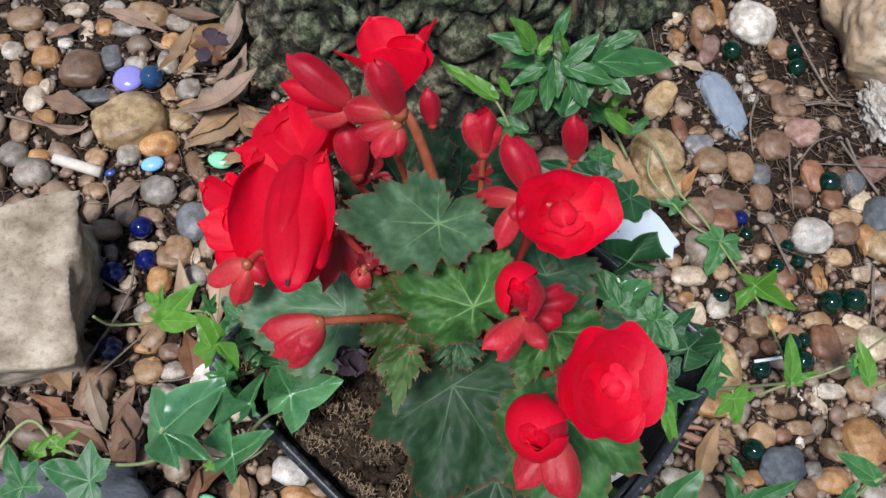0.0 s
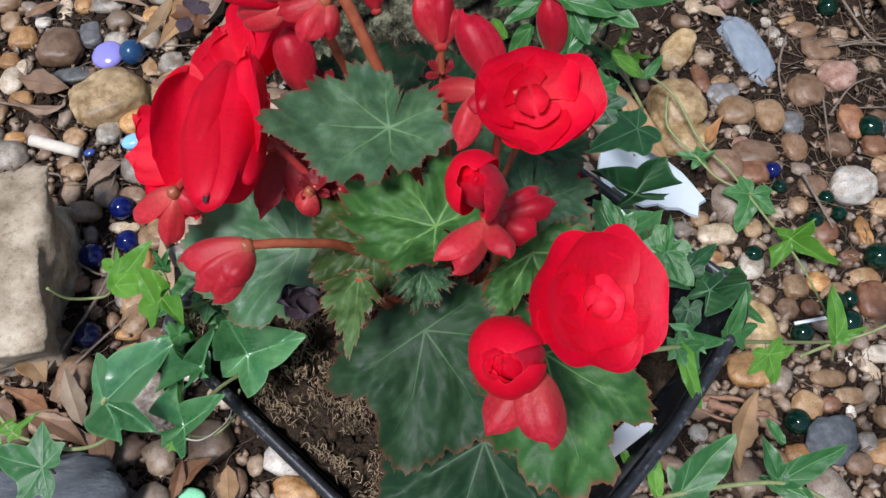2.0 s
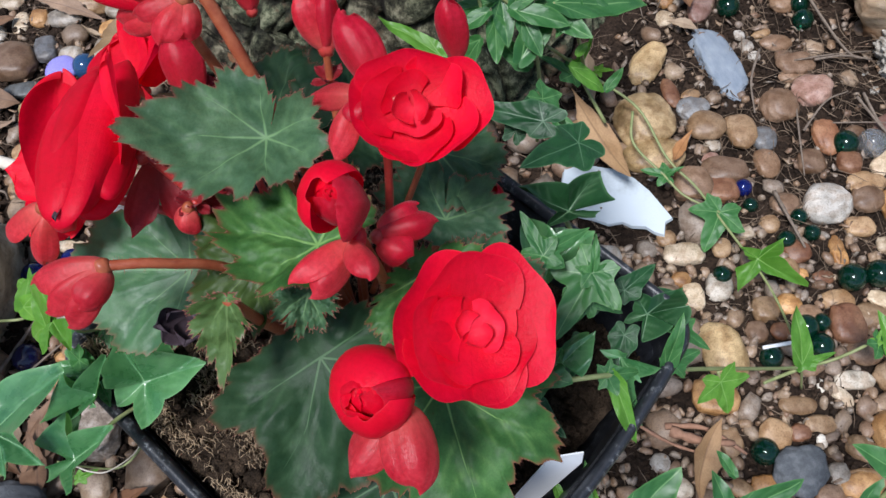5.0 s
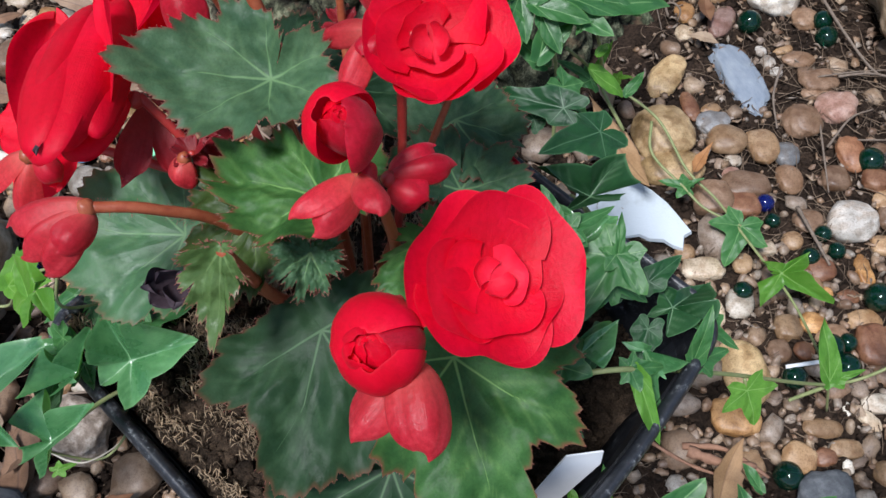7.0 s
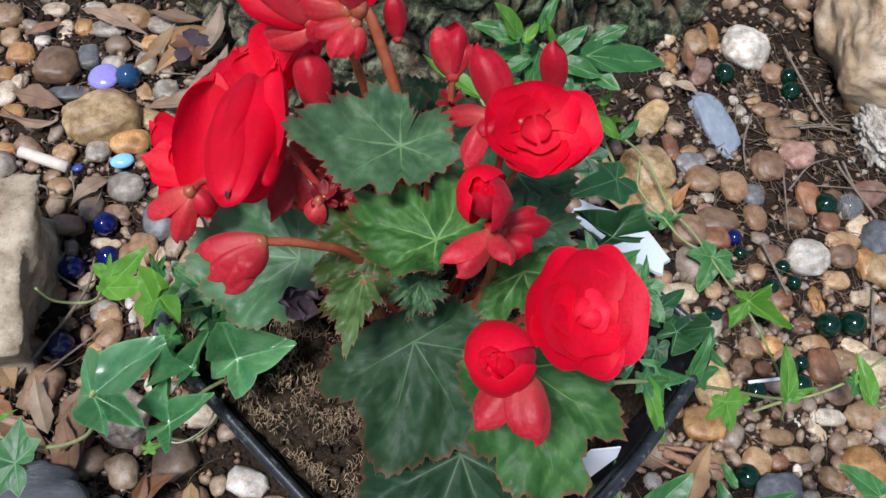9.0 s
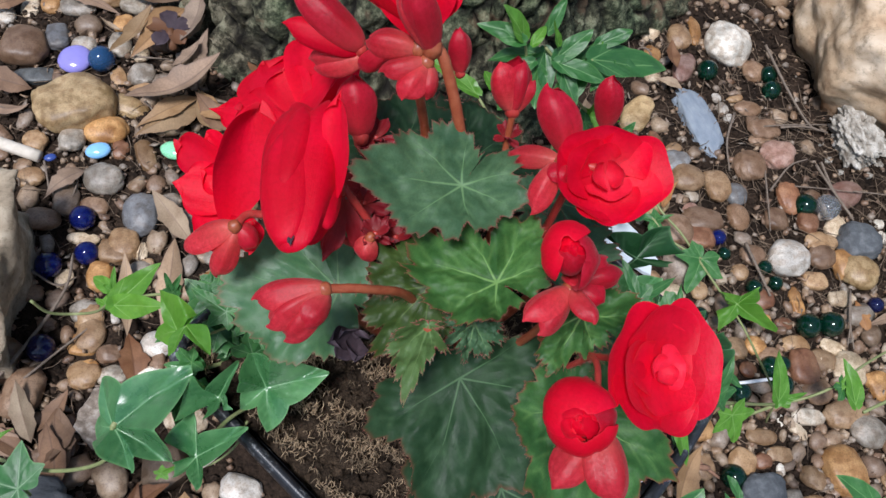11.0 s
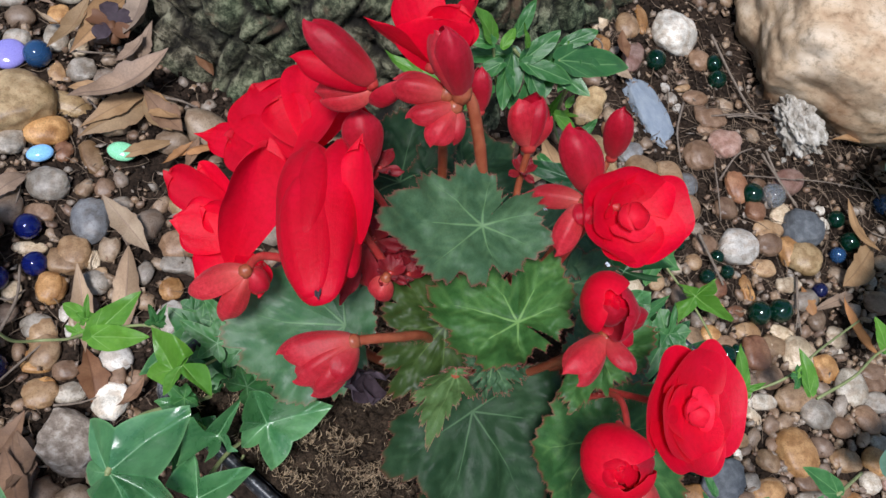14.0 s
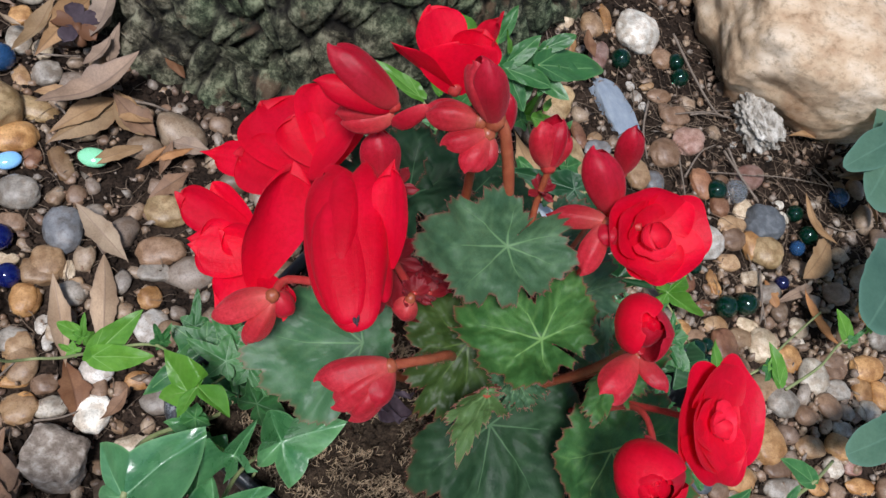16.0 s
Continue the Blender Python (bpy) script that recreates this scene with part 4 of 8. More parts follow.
pebble(-0.1264, 0.2152, 0.0085, 0.0072, 0, 0.60, "grey")
pebble(-0.0856, 0.2126, 0.0066, 0.0067, 0, 0.60, "orange")
pebble(-0.0830, 0.2274, 0.0091, 0.0052, 1, 0.60, "grey")
pebble(-0.0843, 0.1963, 0.0103, 0.0078, 54, 0.60, "white")
pebble(-0.1115, 0.1705, 0.0086, 0.0081, 21, 0.60, "white")
pebble(-0.1117, 0.1476, 0.0102, 0.0087, 64, 0.60, "white")
pebble(-0.1343, 0.1518, 0.0075, 0.0053, -2, 0.60, "grey")
pebble(-0.0902, 0.1650, 0.0069, 0.0050, -2, 0.60, "orange")
pebble(-0.0905, 0.1289, 0.0116, 0.0072, -3, 0.60, "cream")
pebble(-0.1361, 0.1875, 0.0033, 0.0047, -1, 0.60, "white")
pebble(-0.1504, 0.1845, 0.0081, 0.0086, -1, 0.60, "tan")
pebble(-0.1519, 0.1735, 0.0053, 0.0039, -1, 0.60, "orange")
pebble(-0.1457, 0.1548, 0.0058, 0.0059, -2, 0.60, "orange")
pebble(-0.0776, 0.2657, 0.0129, 0.0098, 2, 0.60, "buff")
pebble(-0.0802, 0.2404, 0.0129, 0.0087, 1, 0.60, "brown")
pebble(-0.1489, 0.1181, 0.0111, 0.0054, -76, 0.60, "brown")
pebble(-0.0748, 0.1908, 0.0075, 0.0072, -1, 0.60, "tan")
pebble(-0.0999, 0.1599, 0.0056, 0.0046, -2, 0.60, "brown")
pebble(0.3003, 0.2403, 0.0085, 0.0063, 1, 0.60, "tan")
pebble(0.3182, 0.2285, 0.0081, 0.0049, 1, 0.60, "cream")
pebble(0.2846, 0.2258, 0.0083, 0.0047, -95, 0.60, "orange")
pebble(0.3341, 0.2492, 0.0135, 0.0143, -19, 0.60, "buff")
pebble(0.3108, 0.1796, 0.0122, 0.0089, -96, 0.60, "cream")
pebble(0.2940, 0.1834, 0.0095, 0.0078, -1, 0.60, "tan")
pebble(0.3441, 0.1903, 0.0081, 0.0078, -10, 0.60, "cream")
pebble(0.3287, 0.1687, 0.0099, 0.0079, -71, 0.60, "orange")
pebble(0.3145, 0.1387, 0.0125, 0.0106, -2, 0.60, "grey")
pebble(0.3284, 0.1291, 0.0090, 0.0071, -2, 0.60, "brown")
pebble(0.3491, 0.1336, 0.0103, 0.0087, -44, 0.60, "brown")
pebble(0.3602, 0.1453, 0.0094, 0.0074, -2, 0.60, "grey")
pebble(0.3837, 0.1441, 0.0106, 0.0079, -99, 0.60, "orange")
pebble(0.3842, 0.1305, 0.0110, 0.0074, -2, 0.60, "grey")
pebble(0.3922, 0.1601, 0.0127, 0.0094, -1, 0.60, "orange")
pebble(0.3549, 0.1186, 0.0083, 0.0055, -3, 0.60, "grey")
pebble(0.3261, 0.1084, 0.0111, 0.0076, -3, 0.60, "tan")
pebble(0.3481, 0.1072, 0.0099, 0.0081, -32, 0.60, "orange")
pebble(0.3567, 0.0939, 0.0068, 0.0057, -3, 0.60, "pink")
pebble(0.3580, 0.0810, 0.0121, 0.0060, -4, 0.60, "orange")
pebble(0.3629, 0.1588, 0.0124, 0.0063, -1, 0.60, "brown")
pebble(0.3156, 0.0910, 0.0095, 0.0066, -3, 0.60, "tan")
pebble(0.2971, 0.0955, 0.0106, 0.0062, -3, 0.60, "brown")
pebble(0.2967, 0.0831, 0.0127, 0.0071, -4, 0.60, "grey")
pebble(0.3243, 0.0834, 0.0087, 0.0062, -4, 0.60, "orange")
pebble(0.2704, 0.0934, 0.0124, 0.0060, -3, 0.60, "tan")
pebble(0.3413, 0.0949, 0.0075, 0.0071, -71, 0.60, "grey")
pebble(0.3431, 0.1554, 0.0116, 0.0123, -2, 0.60, "grey")
pebble(0.4092, 0.2024, 0.0102, 0.0101, -0, 0.60, "orange")
pebble(0.3833, 0.2154, 0.0111, 0.0092, 0, 0.60, "brown")
pebble(0.3816, 0.1814, 0.0098, 0.0066, -1, 0.60, "brown")
pebble(0.2572, 0.3744, 0.0047, 0.0061, 2, 0.60, "white")
pebble(0.2604, 0.3659, 0.0039, 0.0040, 2, 0.60, "white")
pebble(0.2578, 0.1435, 0.0022, 0.0037, 1, 0.60, "white")
pebble(0.2520, 0.1132, 0.0025, 0.0039, 1, 0.60, "white")
pebble(0.3597, 0.2882, 0.0041, 0.0035, 2, 0.60, "white")
pebble(0.3603, 0.2774, 0.0041, 0.0054, 2, 0.60, "white")
pebble(0.3451, 0.1808, 0.0033, 0.0030, -1, 0.60, "white")
pebble(0.4428, 0.3252, 0.0142, 0.0110, 3, 0.60, "brown")
pebble(0.3652, 0.1649, 0.0120, 0.0072, -1, 0.60, "brown")
pebble(0.2579, 0.1832, 0.0087, 0.0068, -1, 0.60, "brown")
pebble(0.3816, 0.1096, 0.0094, 0.0079, -3, 0.60, "brown")
pebble(0.3967, 0.1404, 0.0073, 0.0105, -2, 0.60, "orange")
pebble(0.4087, 0.1810, 0.0101, 0.0090, -1, 0.60, "grey")
marble(-0.1643, 0.2464, 0.0074, "blue")
marble(-0.1584, 0.2249, 0.0069, "blue")
marble(-0.1773, 0.2146, 0.0076, "blue")
marble(-0.1728, 0.3622, 0.0085, "aqua")
marble(-0.1712, 0.1644, 0.0078, "navy")
marble(0.2363, 0.2664, 0.0053, "blue")
marble(0.2384, 0.2540, 0.0045, "green")
marble(0.2489, 0.4062, 0.0078, "green")
marble(0.2870, 0.2052, 0.0081, "green")
marble(0.3026, 0.2068, 0.0082, "green")
marble(0.2545, 0.1754, 0.0067, "green")
marble(0.2607, 0.1643, 0.0071, "green")
marble(0.2322, 0.1582, 0.0065, "green")
marble(0.2202, 0.1077, 0.0071, "green")
marble(0.2143, 0.2087, 0.0054, "green")
marble(0.2652, 0.2455, 0.0049, "green")
marble(0.2713, 0.2353, 0.0049, "green")
marble(0.2550, 0.2307, 0.0053, "green")
marble(0.3019, 0.2945, 0.0078, "green")
marble(0.3180, 0.2937, 0.0088, "clear")
marble(0.2969, 0.4074, 0.0066, "green")
marble(0.2955, 0.3918, 0.0070, "green")
marble(0.4128, 0.2939, 0.0076, "aqua")
marble(0.3679, 0.2793, 0.0064, "green")
marble(0.3730, 0.2609, 0.0072, "green")
marble(0.3624, 0.2515, 0.0058, "aqua")
marble(0.3387, 0.2234, 0.0052, "navy")
marble(0.2641, 0.1785, 0.0051, "green")
marble(0.2632, 0.1669, 0.0047, "green")
marble(0.3301, 0.2743, 0.0052, "green")
glass_gem(-0.1896, 0.3624, 0.0107, "purple")
glass_gem(-0.1635, 0.2940, 0.0076, "skyblue")
glass_gem(-0.1187, 0.2982, 0.0087, "mint")
glass_gem(-0.1031, 0.0733, 0.0075, "mint")
glass_gem(-0.1903, 0.2865, 0.0036, "navy")


def boulder(name, label, at, size, rot, seed, material, rough=0.22, boxy=0.5, sub=5, freq=1.2, tilt=(0, 0), fine=0.03):
    V, F = ball(sub, seed, (1, 1, 1), rough, freq, boxy)
    V = [Vector(v) * (1 + fine * noise.fractal(Vector(v) * 5 + Vector((seed, 0, 0)), 1.0, 2.0, 4)) for v in V]
    ob = new(name, mesh(name, V, F, material))
    ob.matrix_basis = pose(*at, tilt[0], tilt[1], rot) @ Matrix.Diagonal((*size, 1))
    TAKEN.append((at[0], at[1], 0.9 * (size[0] + size[1]) / 2))
    return tagged(ob, label, "rock")


boulder("rock", "squarish pale limestone block on the soil", (-0.246, 0.187, 0.020), (0.062, 0.050, 0.038), 8, 3, LIMESTONE, 0.16, 0.90, 6, 1.0, (8, 3), 0.016)
TAKEN.append((-0.30, 0.19, 0.06))
boulder("boulder", "large sunlit tan sandstone boulder on the soil", (0.405, 0.421, 0.03), (0.087, 0.070, 0.062), -10, 9, SANDSTONE, 0.18, 0.35, 6, 1.1, (0, 0), 0.026)
boulder("rock", "flat blue-grey slate stone bedded in soil", (0.2375, 0.361, 0.001), (0.0290, 0.0128, 0.007), -72, 4, SLATE_BLUE, 0.16, 0.2, 5, 1.3, (0, 0), 0.003)
boulder("rock", "dark grey slate stone under ivy", (-0.185, 0.062, 0.012), (0.060, 0.034, 0.022), 8, 6, SLATE_DARK, 0.3, 0.2, 4)
boulder("rock", "smooth dark slate-blue stone among pebbles", (0.237, 0.098, 0.005), (0.0135, 0.0130, 0.009), 20, 7, SLATE_DARK, 0.25, 0.1, 4)
boulder("rock", "smooth charcoal stone among pebbles", (0.338, 0.270, 0.006), (0.0145, 0.0145, 0.010), 0, 8, SLATE_DARK, 0.15, 0.2, 4)
boulder("rock", "speckled granite lump beside ivy", (-0.129, 0.125, 0.007), (0.0165, 0.0145, 0.012), -20, 12, GRANITE, 0.2, 0.45, 4)
boulder("rock", "crumbly white lichen-crusted lump on soil", (0.351, 0.353, 0.013), (0.0140, 0.0230, 0.014), 8, 14, LUMP, 0.40, 0.1, 6, 2.0, (0, 0), 0.14)
TAKEN.append((0.16, 0.258, 0.03))


def tile_piece():
    bm = bmesh.new()
    pts = [(-0.031, 0.006), (-0.027, 0.026), (-0.014, 0.0205), (-0.003, 0.0175), (0.004, 0.0165), (0.013, 0.0095), (0.021, 0.0010), (0.0265, -0.0075), (0.033, -0.0178), (0.0285, -0.0205), (0.0270, -0.0290), (0.0215, -0.0270), (0.0165, -0.0232), (0.0085, -0.0225), (0.0035, -0.0195), (-0.005, -0.0205), (-0.012, -0.0175), (-0.026, -0.013)]
    bot = [bm.verts.new((x, y, 0)) for x, y in pts]
    top = [bm.verts.new((x * 0.975, y * 0.975, 0.0022 + 0.0006 * math.sin(90 * x))) for x, y in pts]
    bm.faces.new(top)
    bm.faces.new(bot[::-1])
    for i in range(len(pts)):
        j = (i + 1) % len(pts)
        bm.faces.new((bot[i], bot[j], top[j], top[i]))
    me = bpy.data.meshes.new("broken_tile")
    bm.to_mesh(me)
    bm.free()
    me.materials.append(SLAB_WHITE)
    return me


for P in ([(0.2267, 0.1618, 0.012), (0.2390, 0.1635, 0.013), (0.2510, 0.1659, 0.012)],):
    tagged(new("plastic_stick", mesh("plastic_stick", *tube(P, 0.0011, 8, 4), WHITE)), "thin white plastic stick lying across pebbles", "stick")

for x, y, r in ((0.372, 0.338, 0.0034), (0.378, 0.347, 0.0026), (0.333, 0.338, 0.0030), (0.340, 0.329, 0.0024), (0.362, 0.328, 0.0028), (0.330, 0.352, 0.0022), (0.369, 0.366, 0.0030)):
    boulder("rock", "small white crumb fallen from a lichen lump", (x, y, 0.4 * r), (r, 0.8 * r, 0.7 * r), 5000 * r, int(1e4 * r), LUMP, 0.40, 0.1, 3, 2.0, (0, 0), 0.14)
tile = tagged(new("broken_tile", tile_piece()), "broken whitish flat tile piece on the soil", "tile")
tile.matrix_basis = pose(0.158, 0.262, 0.005, 3, -2, 0)

# gravel between the larger pebbles
gravel_v, gravel_f = [], []
SMALL = [ball(2, s + 30, (1, 1, 1), 0.34, 1.6, (0.05, 0.4)[s % 2]) for s in range(8)]


def free(x, y, r):
    if abs(x - POT_AT[0]) + abs(y - POT_AT[1]) < 0.105 + r:
        return False
    if math.hypot(x - TRUNK[0], y - TRUNK[1]) < 0.200 + r:
        return False
    return all((x - p) ** 2 + (y - q) ** 2 > (0.93 * (r + s)) ** 2 for p, q, s in TAKEN)


for big, tries in ((0.0125, 2200), (0.009, 3800), (0.006, 6000), (0.0038, 7000)):
    for _ in range(tries):
        x, y = rng.uniform(-0.40, 0.58), rng.uniform(-0.06, 0.60)
        bare = noise.noise((x * 9, y * 9, 4))
        if bare < -0.12 and rng.random() < 0.75:
            continue
        if x < 0.06 and y > 0.10 and rng.random() < 0.35:
            continue
        if x > 0.27 and y > 0.17 and rng.random() < 0.6:
            continue
        if 0.235 < x < 0.42 and 0.275 < y < 0.47 and (big < 0.005 or rng.random() < 0.88):
            continue
        r = big * rng.uniform(0.75, 1.15)
        if not free(x, y, r):
            continue
        TAKEN.append((x, y, r))
        V, F = SMALL[rng.randrange(8)]
        k = rng.uniform(0.7, 1.0)
        m = pose(x, y, lie(x, y) + 0.28 * r, rng.uniform(-20, 20), rng.uniform(-20, 20), rng.uniform(0, 360)) @ Matrix.Diagonal((r * 1.12, r * k, r * rng.uniform(0.5, 0.75), 1))
        o = len(gravel_v)
        gravel_v += [m @ Vector(v) for v in V]
        gravel_f += [[i + o for i in f] for f in F]
for _ in range(2600):
    x, y = rng.uniform(0.10, 0.44), rng.uniform(-0.03, 0.24)
    r = rng.uniform(0.0018, 0.0042)
    if not free(x, y, 0.3 * r):
        continue
    V, F = SMALL[rng.randrange(8)]
    m = pose(x, y, lie(x, y) + 0.4 * r, rng.uniform(0, 360), rng.uniform(0, 360), rng.uniform(0, 360)) @ Matrix.Diagonal((r * 1.2, r * rng.uniform(0.5, 0.9), r * 0.6, 1))
    o = len(gravel_v)
    gravel_v += [m @ Vector(v) for v in V]
    gravel_f += [[i + o for i in f] for f in F]
PEA = [ball(1, s + 90, (1, 1, 1), 0.15, 1.2) for s in range(4)]
for _ in range(5200):
    x, y = rng.gauss(0.1, 0.55), rng.gauss(0.25, 0.50)
    r = rng.uniform(0.004, 0.013)
    if (-0.40 < x < 0.58 and -0.06 < y < 0.60) or math.hypot(x - TRUNK[0], y - TRUNK[1]) < 0.22:
        continue
    V, F = PEA[rng.randrange(4)]
    m = pose(x, y, lie(x, y) + 0.28 * r, 0, 0, rng.uniform(0, 360)) @ Matrix.Diagonal((r * 1.15, r * rng.uniform(0.7, 1.0), r * 0.65, 1))
    o = len(gravel_v)
    gravel_v += [m @ Vector(v) for v in V]
    gravel_f += [[i + o for i in f] for f in F]
tagged(new("gravel", mesh("gravel", gravel_v, gravel_f, GRAVEL)), "mixed small tan, brown and grey gravel", "gravel", kind="stuff")

crumb_v, crumb_f = [], []
CRUMB = [ball(1, s + 50, (1, 1, 1), 0.6, 2.0, 0.2) for s in range(5)]
for _ in range(20000):
    x, y = rng.uniform(-0.38, 0.52), rng.uniform(-0.03, 0.50)
    if abs(x - POT_AT[0]) + abs(y - POT_AT[1]) < 0.10 or math.hypot(x - TRUNK[0], y - TRUNK[1]) < 0.19:
        continue
    r = rng.uniform(0.0008, 0.0028)
    V, F = CRUMB[rng.randrange(5)]
    m = pose(x, y, lie(x, y) + 0.4 * r, rng.uniform(0, 360), rng.uniform(0, 360), 0) @ Matrix.Diagonal((r, r * rng.uniform(0.5, 1), r * 0.8, 1))
    o = len(crumb_v)
    crumb_v += [m @ Vector(v) for v in V]
    crumb_f += [[i + o for i in f] for f in F]
tagged(new("soil_crumb", mesh("soil_crumb", crumb_v, crumb_f, SOIL)), "crumbly dark brown soil between the pebbles", "soil", kind="stuff")

grit_v, grit_f = [], []
for _ in range(5000):
    x, y = rng.uniform(-0.38, 0.52), rng.uniform(-0.03, 0.50)
    if abs(x - POT_AT[0]) + abs(y - POT_AT[1]) < 0.10 or math.hypot(x - TRUNK[0], y - TRUNK[1]) < 0.19:
        continue
    r = rng.uniform(0.0010, 0.0030)
    V, F = SMALL[rng.randrange(8)]
    V, F = CRUMB[rng.randrange(5)] if r < 0.0027 else (V, F)
    m = pose(x, y, lie(x, y) + 0.5 * r, rng.uniform(0, 360), rng.uniform(0, 360), 0) @ Matrix.Diagonal((r, r * rng.uniform(0.5, 1), r * 0.8, 1))
    o = len(grit_v)
    grit_v += [m @ Vector(v) for v in V]
    grit_f += [[i + o for i in f] for f in F]
tagged(new("grit", mesh("grit", grit_v, grit_f, CHIP)), "fine mixed grit scattered on the soil", "grit", kind="stuff")

# ---- dry leaves and litter ----
DRY_OUT = [(0, 0.52), (6, 0.43), (15, 0.345), (25, 0.28), (45, 0.215), (70, 0.185), (90, 0.18), (110, 0.18), (135, 0.205), (155, 0.26), (168, 0.34), (176, 0.45), (180, 0.54)]
count = 0


def dry_leaf(base, tip, width, colour):
    global count
    count += 1
    mid = [(a, r) for a, r in DRY_OUT]
    me = blade(mid, (0, 180), 96, 10, 0, 0, (0.75, -0.5, 0.6, -0.3)[count % 4], 0, 0.11, 1.0, count, 0.016, 0.45 * (1 if count % 3 else -0.6), 14, "dry_leaf", DRY[colour], False)
    L = (Vector(tip) - Vector(base)).length
    c = (Vector(base) + Vector(tip)) / 2
    m = frame_of(c, Vector(tip), (0, 0, 1), rng.uniform(-28, 28)) @ Matrix.Diagonal((L * width / 0.36, L * 1.02, L * 0.9, 1))
    ob = new("dry_leaf", me)
    ob.matrix_basis = m
    words = {"brown": "dull brown", "grey": "weathered grey-brown", "tan": "curled tan", "rust": "dark rust-brown", "pale": "pale bleached", "orange": "narrow orange-brown"}
    tagged(ob, words[colour] + " fallen oak leaf lying on gravel", "dry leaf", "fallen leaves")


dry_leaf((-0.2012, 0.1220, 0.0100), (-0.1627, 0.1044, 0.0120), 0.34, "brown")
dry_leaf((-0.2221, 0.1287, 0.0100), (-0.1987, 0.1134, 0.0100), 0.5, "brown")
dry_leaf((-0.2032, 0.1579, 0.0140), (-0.1918, 0.1352, 0.0120), 0.6, "orange")
dry_leaf((-0.1559, 0.1187, 0.0120), (-0.1458, 0.0838, 0.0120), 0.42, "brown")
dry_leaf((-0.1119, 0.0707, 0.0120), (-0.1066, 0.0904, 0.0200), 0.35, "rust")
dry_leaf((-0.0823, 0.0668, 0.0120), (-0.0850, 0.0881, 0.0120), 0.5, "tan")
dry_leaf((-0.1401, 0.3124, 0.0140), (-0.1084, 0.3341, 0.0160), 0.35, "tan")
dry_leaf((-0.1076, 0.3344, 0.0140), (-0.0853, 0.3113, 0.0100), 0.5, "brown")
dry_leaf((-0.0889, 0.2955, 0.0120), (-0.0631, 0.3038, 0.0160), 0.28, "orange")
dry_leaf((-0.1609, 0.3590, 0.0180), (-0.1435, 0.3950, 0.0220), 0.3, "tan")
dry_leaf((-0.1277, 0.3739, 0.0160), (-0.1106, 0.3984, 0.0200), 0.4, "pale")
dry_leaf((-0.1136, 0.3572, 0.0140), (-0.1094, 0.3806, 0.0180), 0.42, "grey")
dry_leaf((-0.1527, 0.3373, 0.0140), (-0.1272, 0.3329, 0.0180), 0.3, "tan")
dry_leaf((-0.0813, 0.2863, 0.0100), (-0.0751, 0.3069, 0.0120), 0.34, "brown")
dry_leaf((-0.0811, 0.3763, 0.0120), (-0.0684, 0.3500, 0.0200), 0.3, "rust")
dry_leaf((-0.1755, 0.3846, 0.0200), (-0.1632, 0.3802, 0.0140), 0.3, "pale")
dry_leaf((-0.2441, 0.3399, 0.0120), (-0.2105, 0.3335, 0.0100), 0.45, "brown")
dry_leaf((-0.2387, 0.3174, 0.0100), (-0.2075, 0.3168, 0.0080), 0.35, "grey")
dry_leaf((-0.1503, 0.3616, 0.0200), (-0.1232, 0.4058, 0.0200), 0.4, "tan")
dry_leaf((-0.1413, 0.3193, 0.0200), (-0.0939, 0.3494, 0.0300), 0.36, "grey")
dry_leaf((-0.1431, 0.3052, 0.0120), (-0.1002, 0.3333, 0.0150), 0.32, "tan")
dry_leaf((-0.1101, 0.4092, 0.0300), (-0.1204, 0.3711, 0.0200), 0.42, "grey")
dry_leaf((-0.0998, 0.3930, 0.0200), (-0.1096, 0.4228, 0.0200), 0.3, "rust")
dry_leaf((-0.1087, 0.3372, 0.0120), (-0.0924, 0.3110, 0.0100), 0.5, "tan")
dry_leaf((-0.2142, 0.4163, 0.0140), (-0.1715, 0.4035, 0.0100), 0.24, "grey")
dry_leaf((-0.1669, 0.4173, 0.0120), (-0.1312, 0.4126, 0.0100), 0.3, "brown")
dry_leaf((-0.2481, 0.3922, 0.0120), (-0.2287, 0.4057, 0.0100), 0.5, "brown")
dry_leaf((-0.1254, 0.3545, 0.0150), (-0.1096, 0.3721, 0.0200), 0.5, "grey")
dry_leaf((-0.1862, 0.2594, 0.0120), (-0.1679, 0.2795, 0.0100), 0.45, "grey")
dry_leaf((-0.1783, 0.1422, 0.0150), (-0.1646, 0.1102, 0.0100), 0.34, "pale")
dry_leaf((-0.1994, 0.1186, 0.0100), (-0.1632, 0.1061, 0.0080), 0.36, "grey")
dry_leaf((-0.2216, 0.1238, 0.0080), (-0.1991, 0.1168, 0.0080), 0.6, "brown")
dry_leaf((-0.1478, 0.0913, 0.0120), (-0.1559, 0.1283, 0.0140), 0.5, "brown")
dry_leaf((-0.2040, 0.1554, 0.0200), (-0.1897, 0.1366, 0.0100), 0.6, "tan")
dry_leaf((-0.1125, 0.0770, 0.0100), (-0.0943, 0.0911, 0.0200), 0.5, "rust")
dry_leaf((0.1352, 0.3101, 0.0340), (0.1631, 0.2591, 0.0260), 0.30, "tan")
dry_leaf((0.1486, 0.3632, 0.0160), (0.1500, 0.3255, 0.0160), 0.3, "pale")
dry_leaf((0.1795, 0.0848, 0.0100), (0.1938, 0.1219, 0.0160), 0.36, "tan")
dry_leaf((0.1477, 0.3147, 0.0200), (0.1340, 0.2877, 0.0200), 0.5, "tan")
dry_leaf((0.2186, 0.3954, 0.0150), (0.2172, 0.4185, 0.0150), 0.5, "rust")
dry_leaf((0.2062, 0.3895, 0.0120), (0.2244, 0.3827, 0.0120), 0.4, "pale")
